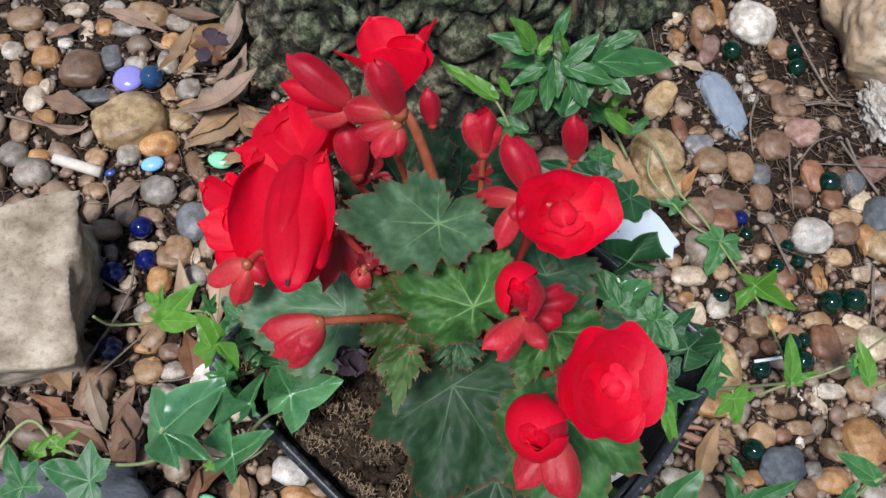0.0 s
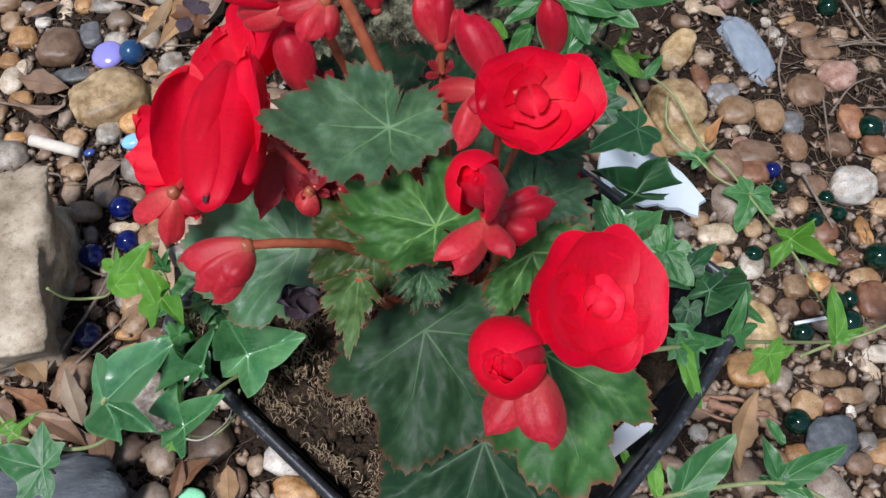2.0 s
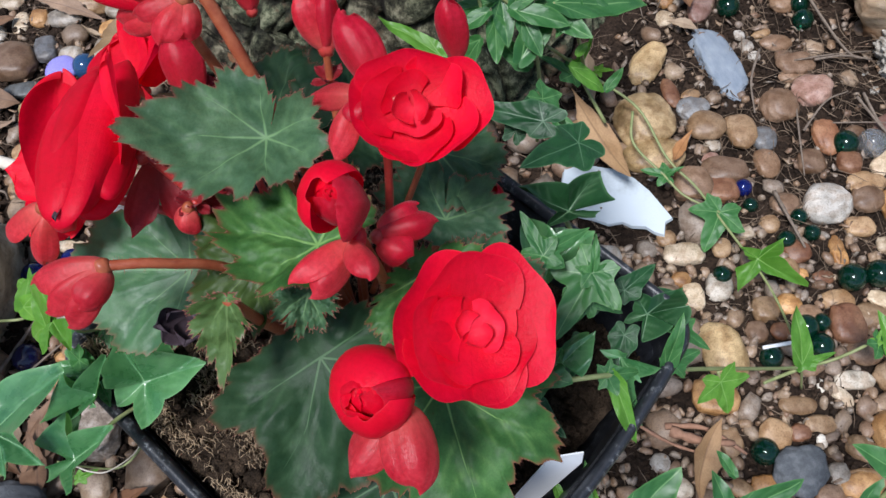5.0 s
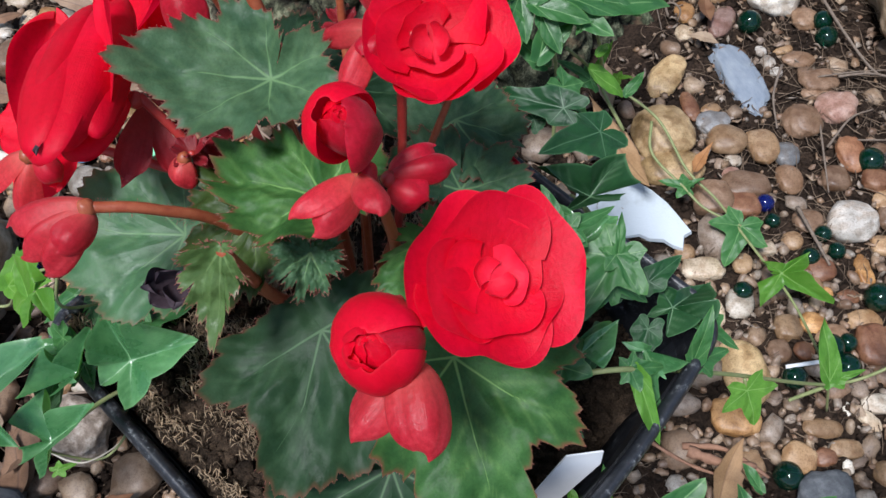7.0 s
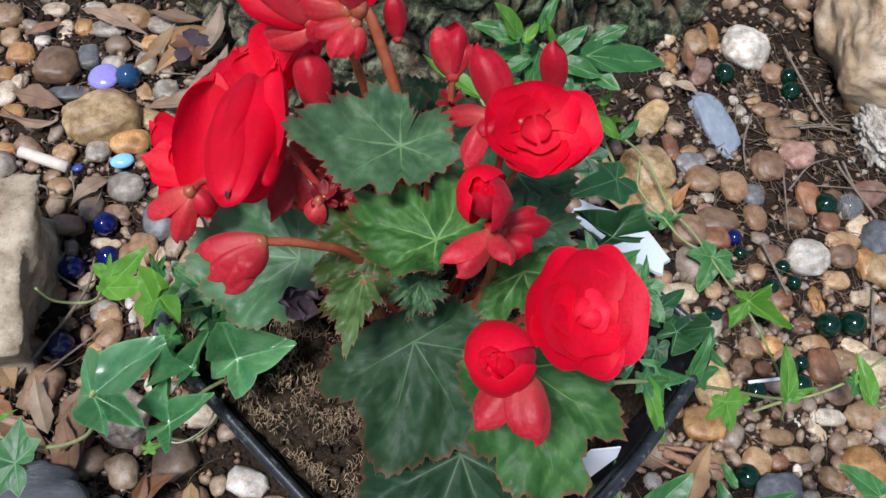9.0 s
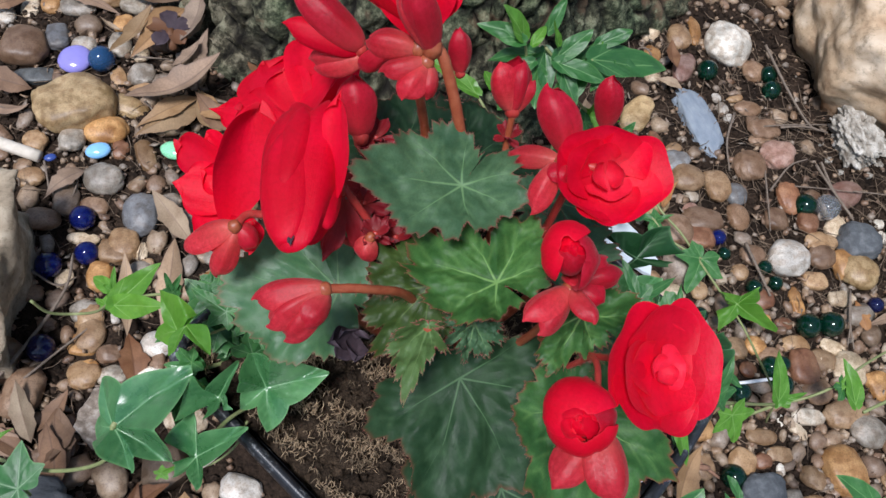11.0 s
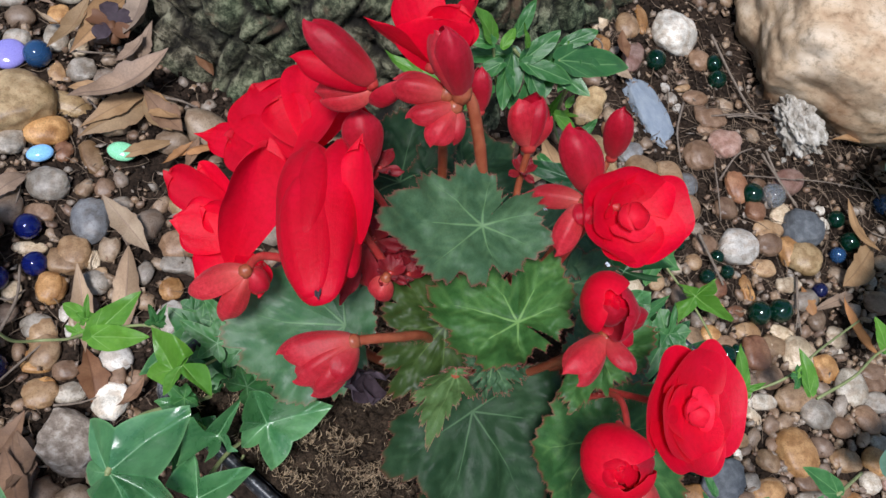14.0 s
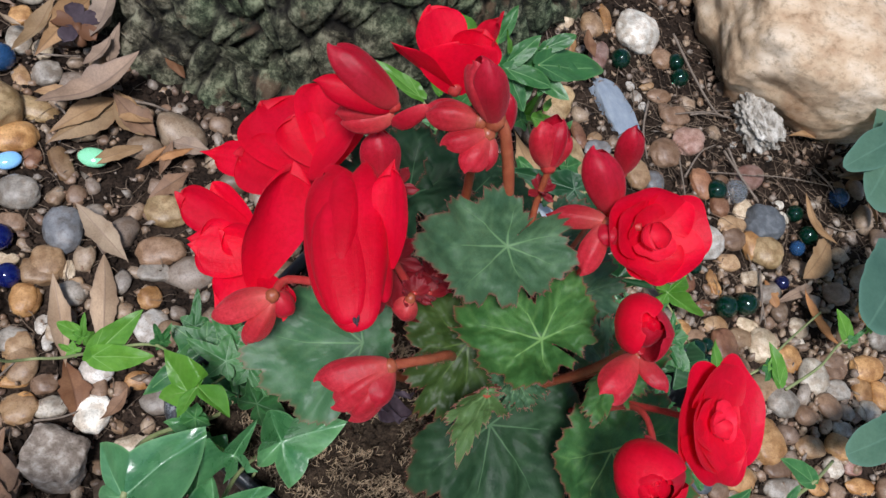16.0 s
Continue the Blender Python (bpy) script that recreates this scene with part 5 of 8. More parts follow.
dry_leaf((0.1927, 0.2777, 0.0140), (0.2057, 0.2991, 0.0120), 0.3, "orange")
dry_leaf((-0.1351, 0.3371, 0.0140), (-0.1270, 0.3328, 0.0140), 0.9, "pale")
dry_leaf((-0.0978, 0.2304, 0.0120), (-0.1233, 0.2613, 0.0140), 0.36, "pale")
dry_leaf((-0.1082, 0.1791, 0.0100), (-0.1088, 0.2343, 0.0120), 0.28, "pale")
dry_leaf((-0.1255, 0.1733, 0.0100), (-0.1337, 0.2181, 0.0100), 0.26, "pale")
dry_leaf((-0.0525, 0.3012, 0.0150), (-0.0774, 0.3084, 0.0120), 0.42, "grey")
dry_leaf((-0.0890, 0.3150, 0.0140), (-0.1068, 0.3370, 0.0120), 0.6, "tan")
dry_leaf((-0.1230, 0.2927, 0.0080), (-0.0909, 0.3044, 0.0120), 0.24, "tan")
dry_leaf((-0.0952, 0.2875, 0.0100), (-0.0773, 0.3049, 0.0100), 0.25, "orange")
dry_leaf((-0.0653, 0.2880, 0.0120), (-0.0849, 0.2731, 0.0100), 0.5, "brown")
dry_leaf((-0.1058, 0.1420, 0.0100), (-0.0945, 0.1558, 0.0120), 0.5, "brown")
dry_leaf((-0.1255, 0.1739, 0.0100), (-0.1176, 0.1438, 0.0080), 0.5, "rust")
dry_leaf((0.3718, 0.2901, 0.0120), (0.3830, 0.2470, 0.0140), 0.42, "tan")
dry_leaf((0.3897, 0.2572, 0.0120), (0.3538, 0.2245, 0.0120), 0.5, "tan")
dry_leaf((0.3456, 0.2141, 0.0100), (0.3618, 0.1722, 0.0080), 0.3, "orange")
dry_leaf((0.3233, 0.2246, 0.0080), (0.3273, 0.2022, 0.0080), 0.4, "orange")
dry_leaf((0.4397, 0.3313, 0.0200), (0.4193, 0.2654, 0.0140), 0.3, "brown")
dry_leaf((0.3276, 0.2077, 0.0080), (0.3683, 0.2219, 0.0080), 0.2, "grey")
dry_leaf((-0.1516, 0.1007, 0.0120), (-0.1507, 0.1292, 0.0120), 0.6, "brown")
dry_leaf((-0.1379, 0.1125, 0.0100), (-0.1349, 0.1300, 0.0100), 0.6, "brown")
dry_leaf((-0.1625, 0.1184, 0.0060), (-0.1524, 0.1390, 0.0060), .5, "brown")
dry_leaf((-0.0517, 0.0408, 0.0050), (-0.0404, 0.0621, 0.0050), .5, "brown")
dry_leaf((0.4011, 0.3048, 0.0120), (0.4571, 0.3176, 0.0120), .2, "grey")
dry_leaf((0.3806, 0.3459, 0.0120), (0.4060, 0.3426, 0.0120), .35, "tan")
dry_leaf((-0.2109, 0.1346, 0.0060), (-0.1857, 0.1214, 0.0060), .4, "rust")

litter_v, litter_f = [], []


def add_strand(P, r, V, F):
    v, f = tube(P, r, 3, 2, 0.5)
    o = len(V)
    V += v
    F += [[i + o for i in q] for q in f]


for _ in range(4520):
    x, y = rng.uniform(-0.38, 0.52), rng.uniform(-0.04, 0.50)
    if _ > 4200:
        x, y = rng.uniform(0.22, 0.42), rng.uniform(0.23, 0.43)
    if abs(x - POT_AT[0]) + abs(y - POT_AT[1]) < 0.11:
        continue
    a, L = rng.uniform(0, 6.28), rng.choice((0.006, 0.010, 0.015, 0.025) if _ <= 4200 else (0.02, 0.03, 0.045))
    z = lie(x, y) + rng.uniform(0.001, 0.004)
    P = [(x, y, z)]
    for k in range(3):
        a += rng.uniform(-0.6, 0.6)
        p = P[-1]
        P.append((p[0] + L / 3 * math.cos(a), p[1] + L / 3 * math.sin(a), z + rng.uniform(-0.001, 0.003)))
    add_strand(P, rng.uniform(0.00015, 0.00045), litter_v, litter_f)
tagged(new("plant_litter", mesh("plant_litter", litter_v, litter_f, FIBRE)), "fine dry roots and plant fibres on soil", "litter", kind="stuff")

chip_v, chip_f = [], []
for _ in range(2600):
    x, y = rng.uniform(-0.36, 0.48), rng.uniform(-0.03, 0.48)
    if abs(x - POT_AT[0]) + abs(y - POT_AT[1]) < 0.11 or math.hypot(x - TRUNK[0], y - TRUNK[1]) < 0.19:
        continue
    r = rng.choice((0.0014, 0.0020, 0.0030, 0.0042))
    n = rng.randrange(4, 7)
    m = pose(x, y, lie(x, y) + rng.uniform(0.002, 0.005), rng.uniform(-35, 35), rng.uniform(-35, 35), rng.uniform(0, 360)) @ Matrix.Diagonal((r, r * rng.uniform(0.35, 0.8), r, 1))
    o = len(chip_v)
    ring_r = [rng.uniform(0.6, 1.15) for _ in range(n)]
    for h in (0.12, -0.12):
        chip_v += [m @ Vector((q * math.cos(6.283 * i / n), q * math.sin(6.283 * i / n), h + 0.3 * q * math.cos(2 * i))) for i, q in enumerate(ring_r)]
    chip_f += [[o + i for i in range(n)], [o + n + i for i in reversed(range(n))]]
    chip_f += [[o + i, o + n + i, o + n + (i + 1) % n, o + (i + 1) % n] for i in range(n)]
tagged(new("bark_chip", mesh("bark_chip", chip_v, chip_f, CHIP)), "small brown bark and leaf fragments on soil", "bark chips", kind="stuff")


def twig(P, r, label="thin dry grey-brown twig on the soil"):
    v, f = tube(P, r, 7, 6, 0.4, 0.12)
    tagged(new("twig", mesh("twig", v, f, TWIG)), label, "twig", "twigs on the soil")


twig([(0.2905, 0.4233, 0.0200), (0.3061, 0.3889, 0.0120), (0.3194, 0.3633, 0.0080), (0.3333, 0.3593, 0.0060)], .0011)
twig([(0.2961, 0.3584, 0.0080), (0.3156, 0.3611, 0.0080), (0.3341, 0.3593, 0.0060)], .0009)
twig([(0.3144, 0.3259, 0.0120), (0.3232, 0.3089, 0.0100), (0.3373, 0.2863, 0.0060)], .0010)
twig([(0.2773, 0.3223, 0.0080), (0.2736, 0.2936, 0.0100), (0.2734, 0.2727, 0.0060)], .0007)
twig([(0.2625, 0.3673, 0.0080), (0.2529, 0.3426, 0.0080), (0.2517, 0.3188, 0.0060)], .0009)
twig([(0.2793, 0.3051, 0.0060), (0.2964, 0.3253, 0.0080), (0.3132, 0.3343, 0.0060)], .0008)
twig([(0.2934, 0.3090, 0.0080), (0.3168, 0.3078, 0.0100), (0.3425, 0.3080, 0.0080)], .0005)
twig([(0.1887, 0.4462, 0.0120), (0.1881, 0.4211, 0.0100), (0.1907, 0.3983, 0.0060)], .0005)
twig([(-0.2642, 0.3246, 0.0120), (-0.2371, 0.3189, 0.0100), (-0.2112, 0.3170, 0.0060)], .0010)
twig([(-0.1939, 0.1333, 0.0120), (-0.1752, 0.1684, 0.0120), (-0.1641, 0.1988, 0.0100), (-0.1652, 0.2227, 0.0060)], .0012)
twig([(-0.1878, 0.1332, 0.0060), (-0.1670, 0.1550, 0.0100), (-0.1463, 0.1802, 0.0060)], .0009)
twig([(-0.1866, 0.2104, 0.0080), (-0.1695, 0.2013, 0.0080), (-0.1606, 0.2081, 0.0060)], .0008)
twig([(-0.1924, 0.2823, 0.0080), (-0.1883, 0.2706, 0.0080), (-0.1862, 0.2626, 0.0060)], .0007)
twig([(0.2515, 0.2601, 0.0100), (0.2570, 0.2414, 0.0100), (0.2633, 0.2235, 0.0080)], .0012)
twig([(0.3206, 0.2316, 0.0080), (0.3150, 0.2103, 0.0100), (0.3113, 0.1936, 0.0060)], .0007)
twig([(0.2833, 0.3579, 0.0080), (0.3047, 0.3603, 0.0100), (0.3350, 0.3663, 0.0060)], .0006)
twig([(0.3202, 0.3298, 0.0100), (0.3263, 0.3081, 0.0080), (0.3376, 0.2880, 0.0060)], .0010)
twig([(0.3206, 0.2310, 0.0080), (0.3139, 0.2090, 0.0100), (0.3150, 0.1907, 0.0060)], .0008)
twig([(0.3396, 0.3077, 0.0100), (0.3676, 0.3051, 0.0120), (0.4112, 0.3016, 0.0080)], .0005)
twig([(0.3931, 0.3154, 0.0100), (0.4041, 0.3012, 0.0100), (0.4116, 0.2832, 0.0060)], .0008)
twig([(-0.0966, 0.3360, 0.0100), (-0.0868, 0.3331, 0.0120), (-0.0770, 0.3316, 0.0080)], .0010)
twig([(-0.1544, 0.3636, 0.0120), (-0.1418, 0.3622, 0.0140), (-0.1298, 0.3656, 0.0100)], .0008)
twig([(-0.1403, 0.3291, 0.0120), (-0.1355, 0.3234, 0.0140), (-0.1325, 0.3206, 0.0080)], .0008)
twig([(-0.1719, 0.2744, 0.0060), (-0.1710, 0.2670, 0.0080), (-0.1725, 0.2588, 0.0060)], .0008)
twig([(-0.1394, 0.1443, 0.0060), (-0.1262, 0.1453, 0.0080), (-0.1132, 0.1506, 0.0060)], .0007)
twig([(0.1955, 0.4084, 0.0080), (0.1932, 0.4119, 0.0140), (0.1969, 0.4099, 0.0180), (0.2013, 0.4055, 0.0160), (0.2009, 0.4035, 0.0080)], .0009)
twig([(-0.2219, 0.2681, 0.0060), (-0.2119, 0.2677, 0.0120), (-0.2031, 0.2663, 0.0120), (-0.2032, 0.2645, 0.0060)], .0010)
twig([(0.3937, 0.2694, 0.0060), (0.4084, 0.2642, 0.0080), (0.4336, 0.2706, 0.0060)], .0006)

tagged(new("paper_stick", mesh("paper_stick", *tube([(-0.2279, 0.2958, 0.006), (-0.196, 0.286, 0.006)], 0.0038, 16, 4), CHALK)), "short pale round stick lying on pebbles", "stick")
for P, r in (([(0.172, 0.118, 0.010), (0.187, 0.112, 0.012), (0.204, 0.111, 0.010)], 0.003), ([(0.170, 0.121, 0.008), (0.19, 0.119, 0.010), (0.21, 0.106, 0.008)], 0.0018), ([(0.150, 0.127, 0.006), (0.172, 0.112, 0.008), (0.196, 0.104, 0.008)], 0.0012)):
    tagged(new("wood_splinter", mesh("wood_splinter", *tube(P, r, 6, 5, 0.5, 0.2), WOOD)), "reddish-brown splintered wood piece on gravel", "wood splinter")

# dried seed husk with five dark lobes
husk = empty("seed_husk", "dark brown dried star-shaped seed husk", "seed husk", (-0.131, 0.380, 0.014))
for k in range(5):
    part("lobe", petal_mesh(0.016, 0.007, 0.5, -0.5, 0.03, 60 + k, DRY["rust"] if k % 2 else WITHERED, 9, 9), husk, "", pose(0, 0, 0.008, 0, 0, 72 * k + 10) @ pose(0, 0, 0, 20))
part("stalk", mesh("stalk", *tube([(0, 0, -0.004), (0.003, -0.010, 0.004), (0, 0, 0.008)], 0.003, 7, 4), DRY["rust"]), husk)

# ---- pot ----
pot = empty("plant_pot", "square black plastic nursery pot full of peat", "plant pot", (POT_AT[0], POT_AT[1], 0.0))


def ring_square(half, z, corner, n=6):
    """A rounded square turned as the pot stands; one soft wall bows outward towards its top."""
    flat = []
    for q in range(4):
        cx, cy = ((1, 1), (-1, 1), (-1, -1), (1, -1))[q]
        for k in range(n + 1):
            a = math.radians(90 * q + 90 * k / n)
            flat.append((cx * (half - corner) + corner * math.cos(a), cy * (half - corner) + corner * math.sin(a)))
        ex, ey = ((-1, 1), (-1, -1), (1, -1), (1, 1))[q]
        bx, by = flat[-1]
        a = math.radians(90 * q + 90)
        tx, ty = ex * (half - corner) + corner * math.cos(a), ey * (half - corner) + corner * math.sin(a)
        flat += [(bx + (tx - bx) * k / 9, by + (ty - by) * k / 9) for k in range(1, 9)]
    c, s = math.cos(radians(47)), math.sin(radians(47))
    out = []
    for x, y in flat:
        if y < 0:
            y -= 0.0085 * max(0.0, z / POT_TOP) ** 2 * (1 - min(1.0, (x / half) ** 2)) * min(1.0, -y / (half - corner))
        out.append((x * c - y * s, x * s + y * c, z))
    return out


def shell(rings):
    V, F = [], []
    n = len(rings[0])
    for r in rings:
        V += r
    for i in range(len(rings) - 1):
        for k in range(n):
            F.append((i * n + k, i * n + (k + 1) % n, (i + 1) * n + (k + 1) % n, (i + 1) * n + k))
    return V, F


T = POT_TOP
part("body", mesh("body", *shell([ring_square(0.0542, 0.0, 0.010), ring_square(0.0777, T - 0.016, 0.012), ring_square(0.0767, T - 0.016, 0.012), ring_square(0.0761, T - 0.004, 0.011), ring_square(0.0756, T - 0.030, 0.011), ring_square(0.0521, 0.004, 0.009)]), POT, False), pot)
rim_rings = [ring_square(0.0794 + 0.0024 * math.cos(radians(q)), T - 0.0045 + 0.0042 * math.sin(radians(q)), 0.013, 8) for q in range(-80, 261, 20)]
part("rim", mesh("rim", *shell([ring_square(0.0777, T - 0.016, 0.012, 8)] + rim_rings), POT), pot, "rolled black plastic rim with pale scuffs")
pv, pf = [], []
npt = 110
for j in range(npt + 1):
    for i in range(npt + 1):
        u, w = (i / npt * 2 - 1) * 0.0752, (j / npt * 2 - 1) * 0.0752
        c, s = math.cos(radians(47)), math.sin(radians(47))
        x, y = u * c - w * s, u * s + w * c
        z = T - 0.019 + 0.006 * noise.noise((x * 40, y * 40, 2)) + 0.005 * noise.noise((x * 150, y * 150, 5)) + 0.0035 * noise.noise((x * 420, y * 420, 8)) + (0.010 if x < 0.0 else 0.024) * min(1, -x / 0.03 if x < 0 else -min(1, x / 0.035)) * (1 if y < 0 or x > 0 else 0.5)
        pv.append((x, y, z))
pf = [(j * (npt + 1) + i, j * (npt + 1) + i + 1, (j + 1) * (npt + 1) + i + 1, (j + 1) * (npt + 1) + i) for j in range(npt) for i in range(npt)]
part("potting_mix", mesh("potting_mix", pv, pf, PEAT), pot, "dark fibrous peat potting mix")
fv, ff = [], []
bits_v, bits_f = [], []
for _ in range(26000):
    u, w = rng.uniform(-0.073, 0.073), rng.uniform(-0.073, 0.073)
    c, s = math.cos(radians(47)), math.sin(radians(47))
    x, y = u * c - w * s, u * s + w * c
    z = T - 0.014 + (0.010 if x < 0 else 0.024) * min(1, -x / 0.03 if x < 0 else -min(1, x / 0.035)) * (1 if y < 0 or x > 0 else 0.5)
    a = rng.uniform(0, 6.28)
    L = rng.uniform(0.0010, 0.0034)
    clump = noise.noise((x * 95, y * 95, 3)) + 0.5 * noise.noise((x * 260, y * 260, 6))
    if clump < rng.uniform(-0.10, 0.30) or x > rng.uniform(-0.01, 0.04):
        continue
    z += 0.007 * clump + 0.001
    P = [(x, y, z - 0.003), (x + L * 0.5 * math.cos(a), y + L * 0.5 * math.sin(a), z + rng.uniform(-0.002, 0.004)), (x + L * math.cos(a + 0.9), y + L * math.sin(a + 0.9), z + rng.uniform(-0.002, 0.003))]
    add_strand(P, rng.uniform(0.00011, 0.00026), fv, ff)
for _ in range(6000):
    u, w = rng.uniform(-0.072, 0.072), rng.uniform(-0.072, 0.072)
    c, s = math.cos(radians(47)), math.sin(radians(47))
    x, y = u * c - w * s, u * s + w * c
    z = T - 0.018 + (0.010 if x < 0 else 0.024) * min(1, -x / 0.03 if x < 0 else -min(1, x / 0.035)) * (1 if y < 0 or x > 0 else 0.5)
    r = rng.uniform(0.0007, 0.0030)
    V, F = CRUMB[rng.randrange(5)]
    m = pose(x, y, z + rng.uniform(-0.001, 0.003), rng.uniform(0, 360), rng.uniform(0, 360), 0) @ Matrix.Diagonal((r, r * rng.uniform(0.5, 1), r, 1))
    o = len(bits_v)
    bits_v += [m @ Vector(v) for v in V]
    bits_f += [[i + o for i in f] for f in F]
tagged(part("peat_crumb", mesh("peat_crumb", bits_v, bits_f, PEAT), pot, "crumbly dark peat"), kind="stuff")
tagged(part("peat_fluff", mesh("peat_fluff", fv, ff, PEATF), pot, "loose brown peat fibres"), kind="stuff")

tag_v = [(-0.005, 0, 0), (0.005, 0, 0), (0.0065, 0.030, 0), (0.0035, 0.037, 0), (-0.0065, 0.032, 0)]
tag = new("plant_tag", mesh("plant_tag", tag_v + [(x, y, 0.0006) for x, y, z in tag_v], [(4, 3, 2, 1, 0), (5, 6, 7, 8, 9), (0, 1, 6, 5), (1, 2, 7, 6), (2, 3, 8, 7), (3, 4, 9, 8), (4, 0, 5, 9)], WHITE, False))
tag.matrix_basis = frame_of((0.0845, 0.0605, 0.140), (0.0975, 0.0685, 0.172), (0.35, -0.5, 0.8), 0)
tagged(tag, "white plastic plant tag tucked inside the pot", "plant tag")

# ---- ivy ----
IVY_OUT = [(0, 1.0), (4, 0.92), (10, 0.79), (18, 0.63), (28, 0.47), (38, 0.39), (46, 0.41), (56, 0.50), (66, 0.62), (73, 0.70), (79, 0.61), (88, 0.48), (97, 0.39), (106, 0.38), (116, 0.44), (124, 0.50), (132, 0.42), (145, 0.36), (160, 0.27), (172, 0.16), (180, 0.03)]
ARROW = [(0, 1.0), (4, 0.93), (10, 0.81), (18, 0.67), (28, 0.54), (38, 0.46), (48, 0.43), (60, 0.44), (72, 0.46), (84, 0.43), (98, 0.38), (112, 0.38), (126, 0.42), (138, 0.38), (152, 0.30), (170, 0.16), (180, 0.03)]
NARROW = [(0, 1.0), (4, 0.92), (10, 0.78), (18, 0.63), (28, 0.49), (40, 0.37), (52, 0.30), (64, 0.25), (80, 0.18), (110, 0.14), (140, 0.12), (165, 0.10), (180, 0.04)]
ivy_now, leafn = None, 0


def ivy_leaf(base, tip, width, colour):
    global leafn
    leafn += 1
    narrow = width < 0.47
    out = NARROW if narrow else ARROW if colour == "deep" else IVY_OUT
    me = blade(out, (0, 73, -73, 124, -124) if not narrow else (0, 30, -30), 120, 11, 0, 0, -0.22 + 0.2 * rng.random(), 0.034, 0.07, rng.uniform(0.86, 1.14), 200 + leafn, 0.012, 0.22 if narrow else 0.10, 60, "leaf", IVY[colour])
    L = (Vector(tip) - Vector(base)).length
    w = width / (0.55 if narrow else 1.05)
    part("leaf", me, ivy_now, "pale young ivy leaf" if colour == "bright" else "", frame_of(base, tip, (0, -0.35, 0.93), rng.uniform(-12, 12)) @ Matrix.Diagonal((L * w * 1.05, L, L, 1)))


def ivy_star(joint, tips, colour, up=(0, -0.30, 0.95), sinus=0.40):
    """A lobed leaf spread from its joint to the tips of its lobes, the longest first."""
    global leafn
    leafn += 1
    j, z = Vector(joint), Vector(up).normalized()
    m = frame_of(joint, tips[0], up)
    inv = m.inverted()
    Q = sorted((math.degrees(math.atan2(p.x, p.y)), 1000 * math.hypot(p.x, p.y), p.z) for p in (inv @ Vector(t) for t in tips))
    lobes = [(a, r) for a, r, _ in Q]
    for k, (a, r, _) in enumerate(Q):
        b, q, _ = Q[(k + 1) % len(Q)]
        gap = (b - a) % 360
        if gap < 125:
            lobes.append((a + 0.5 * gap, (sinus + 0.10 * math.sin(leafn + k)) * min(r, q) + 0.08 * max(r, q)))
        else:
            lobes += [(a + 0.28 * gap, 0.50 * r), (a + 0.72 * gap, 0.50 * q), (a + 0.5 * gap, 0.10 * min(r, q))]
    lobes = [((a + 180) % 360 - 180, r) for a, r in lobes]
    A = [Q[-1][0] - 360] + [q[0] for q in Q] + [Q[0][0] + 360]
    Z = [Q[-1][2]] + [q[2] for q in Q] + [Q[0][2]]
    size = max(q[1] for q in Q) * 0.001
    me = lobed_blade(lobes, [q[0] for q in Q], 200, 12, 0, 0, 0, 0.035 * size, 0.022 * size, 700 + leafn, 0.008 * size + 0.00010, "leaf", IVY_NEAR[colour], 0.13, (A, Z), 0.95)
    part("leaf", me, ivy_now, "pale young ivy leaf" if colour == "bright" else "", m)


def ivy_stem(P, r):
    part("stem", mesh("stem", *tube(P, r, 8, 8, 0.3), VINE), ivy_now, "slender pale green stem")


ivy_now = empty("ivy_plant", "glossy dark ivy spilling over the pot's edge", "ivy", group="ivy plants")
ivy_stem([(-0.1419, 0.1420, 0.1260), (-0.1377, 0.1425, 0.1130), (-0.1278, 0.1455, 0.1060), (-0.1163, 0.1406, 0.1220), (-0.1035, 0.1341, 0.1480), (-0.0795, 0.1300, 0.1680), (-0.0672, 0.1102, 0.1800), (-0.0518, 0.1202, 0.1650), (-0.0350, 0.1125, 0.1600)], .0007)
ivy_stem([(-0.0891, 0.0756, 0.1800), (-0.0837, 0.0953, 0.1700), (-0.0600, 0.1044, 0.1650), (-0.0517, 0.1110, 0.1600)], .0010)
ivy_stem([(-0.1935, 0.0767, 0.0900), (-0.1729, 0.0977, 0.1000), (-0.1547, 0.0845, 0.1000), (-0.1254, 0.0749, 0.1150), (-0.0970, 0.0710, 0.1500), (-0.0891, 0.0756, 0.1800)], .0010)
ivy_stem([(-0.1598, 0.0700, 0.1000), (-0.1485, 0.0793, 0.1000), (-0.1285, 0.0648, 0.1180)], .0009)
ivy_stem([(-0.0462, 0.0838, 0.1650), (-0.0507, 0.0784, 0.1500), (-0.0609, 0.0733, 0.1400), (-0.0699, 0.0716, 0.1500), (-0.0725, 0.0698, 0.1650)], .0005)
ivy_stem([(-0.0616, 0.0672, 0.1780), (-0.0525, 0.0828, 0.1700), (-0.0416, 0.0924, 0.1650)], .0009)
ivy_leaf((-0.0567, 0.1206, 0.1780), (-0.0711, 0.1289, 0.1800), 0.8, "dark")
ivy_leaf((-0.0527, 0.1263, 0.1780), (-0.0622, 0.1371, 0.1820), 0.8, "dark")
ivy_leaf((-0.0487, 0.1189, 0.1760), (-0.0418, 0.1083, 0.1720), 0.8, "dark")
ivy_leaf((-0.0594, 0.1296, 0.1760), (-0.0508, 0.1345, 0.1800), 0.7, "mid")
ivy_leaf((-0.0671, 0.0761, 0.1720), (-0.0654, 0.0896, 0.1800), 0.42, "dark")
ivy_leaf((-0.0601, 0.1134, 0.1650), (-0.0438, 0.1138, 0.1680), 0.6, "mid")
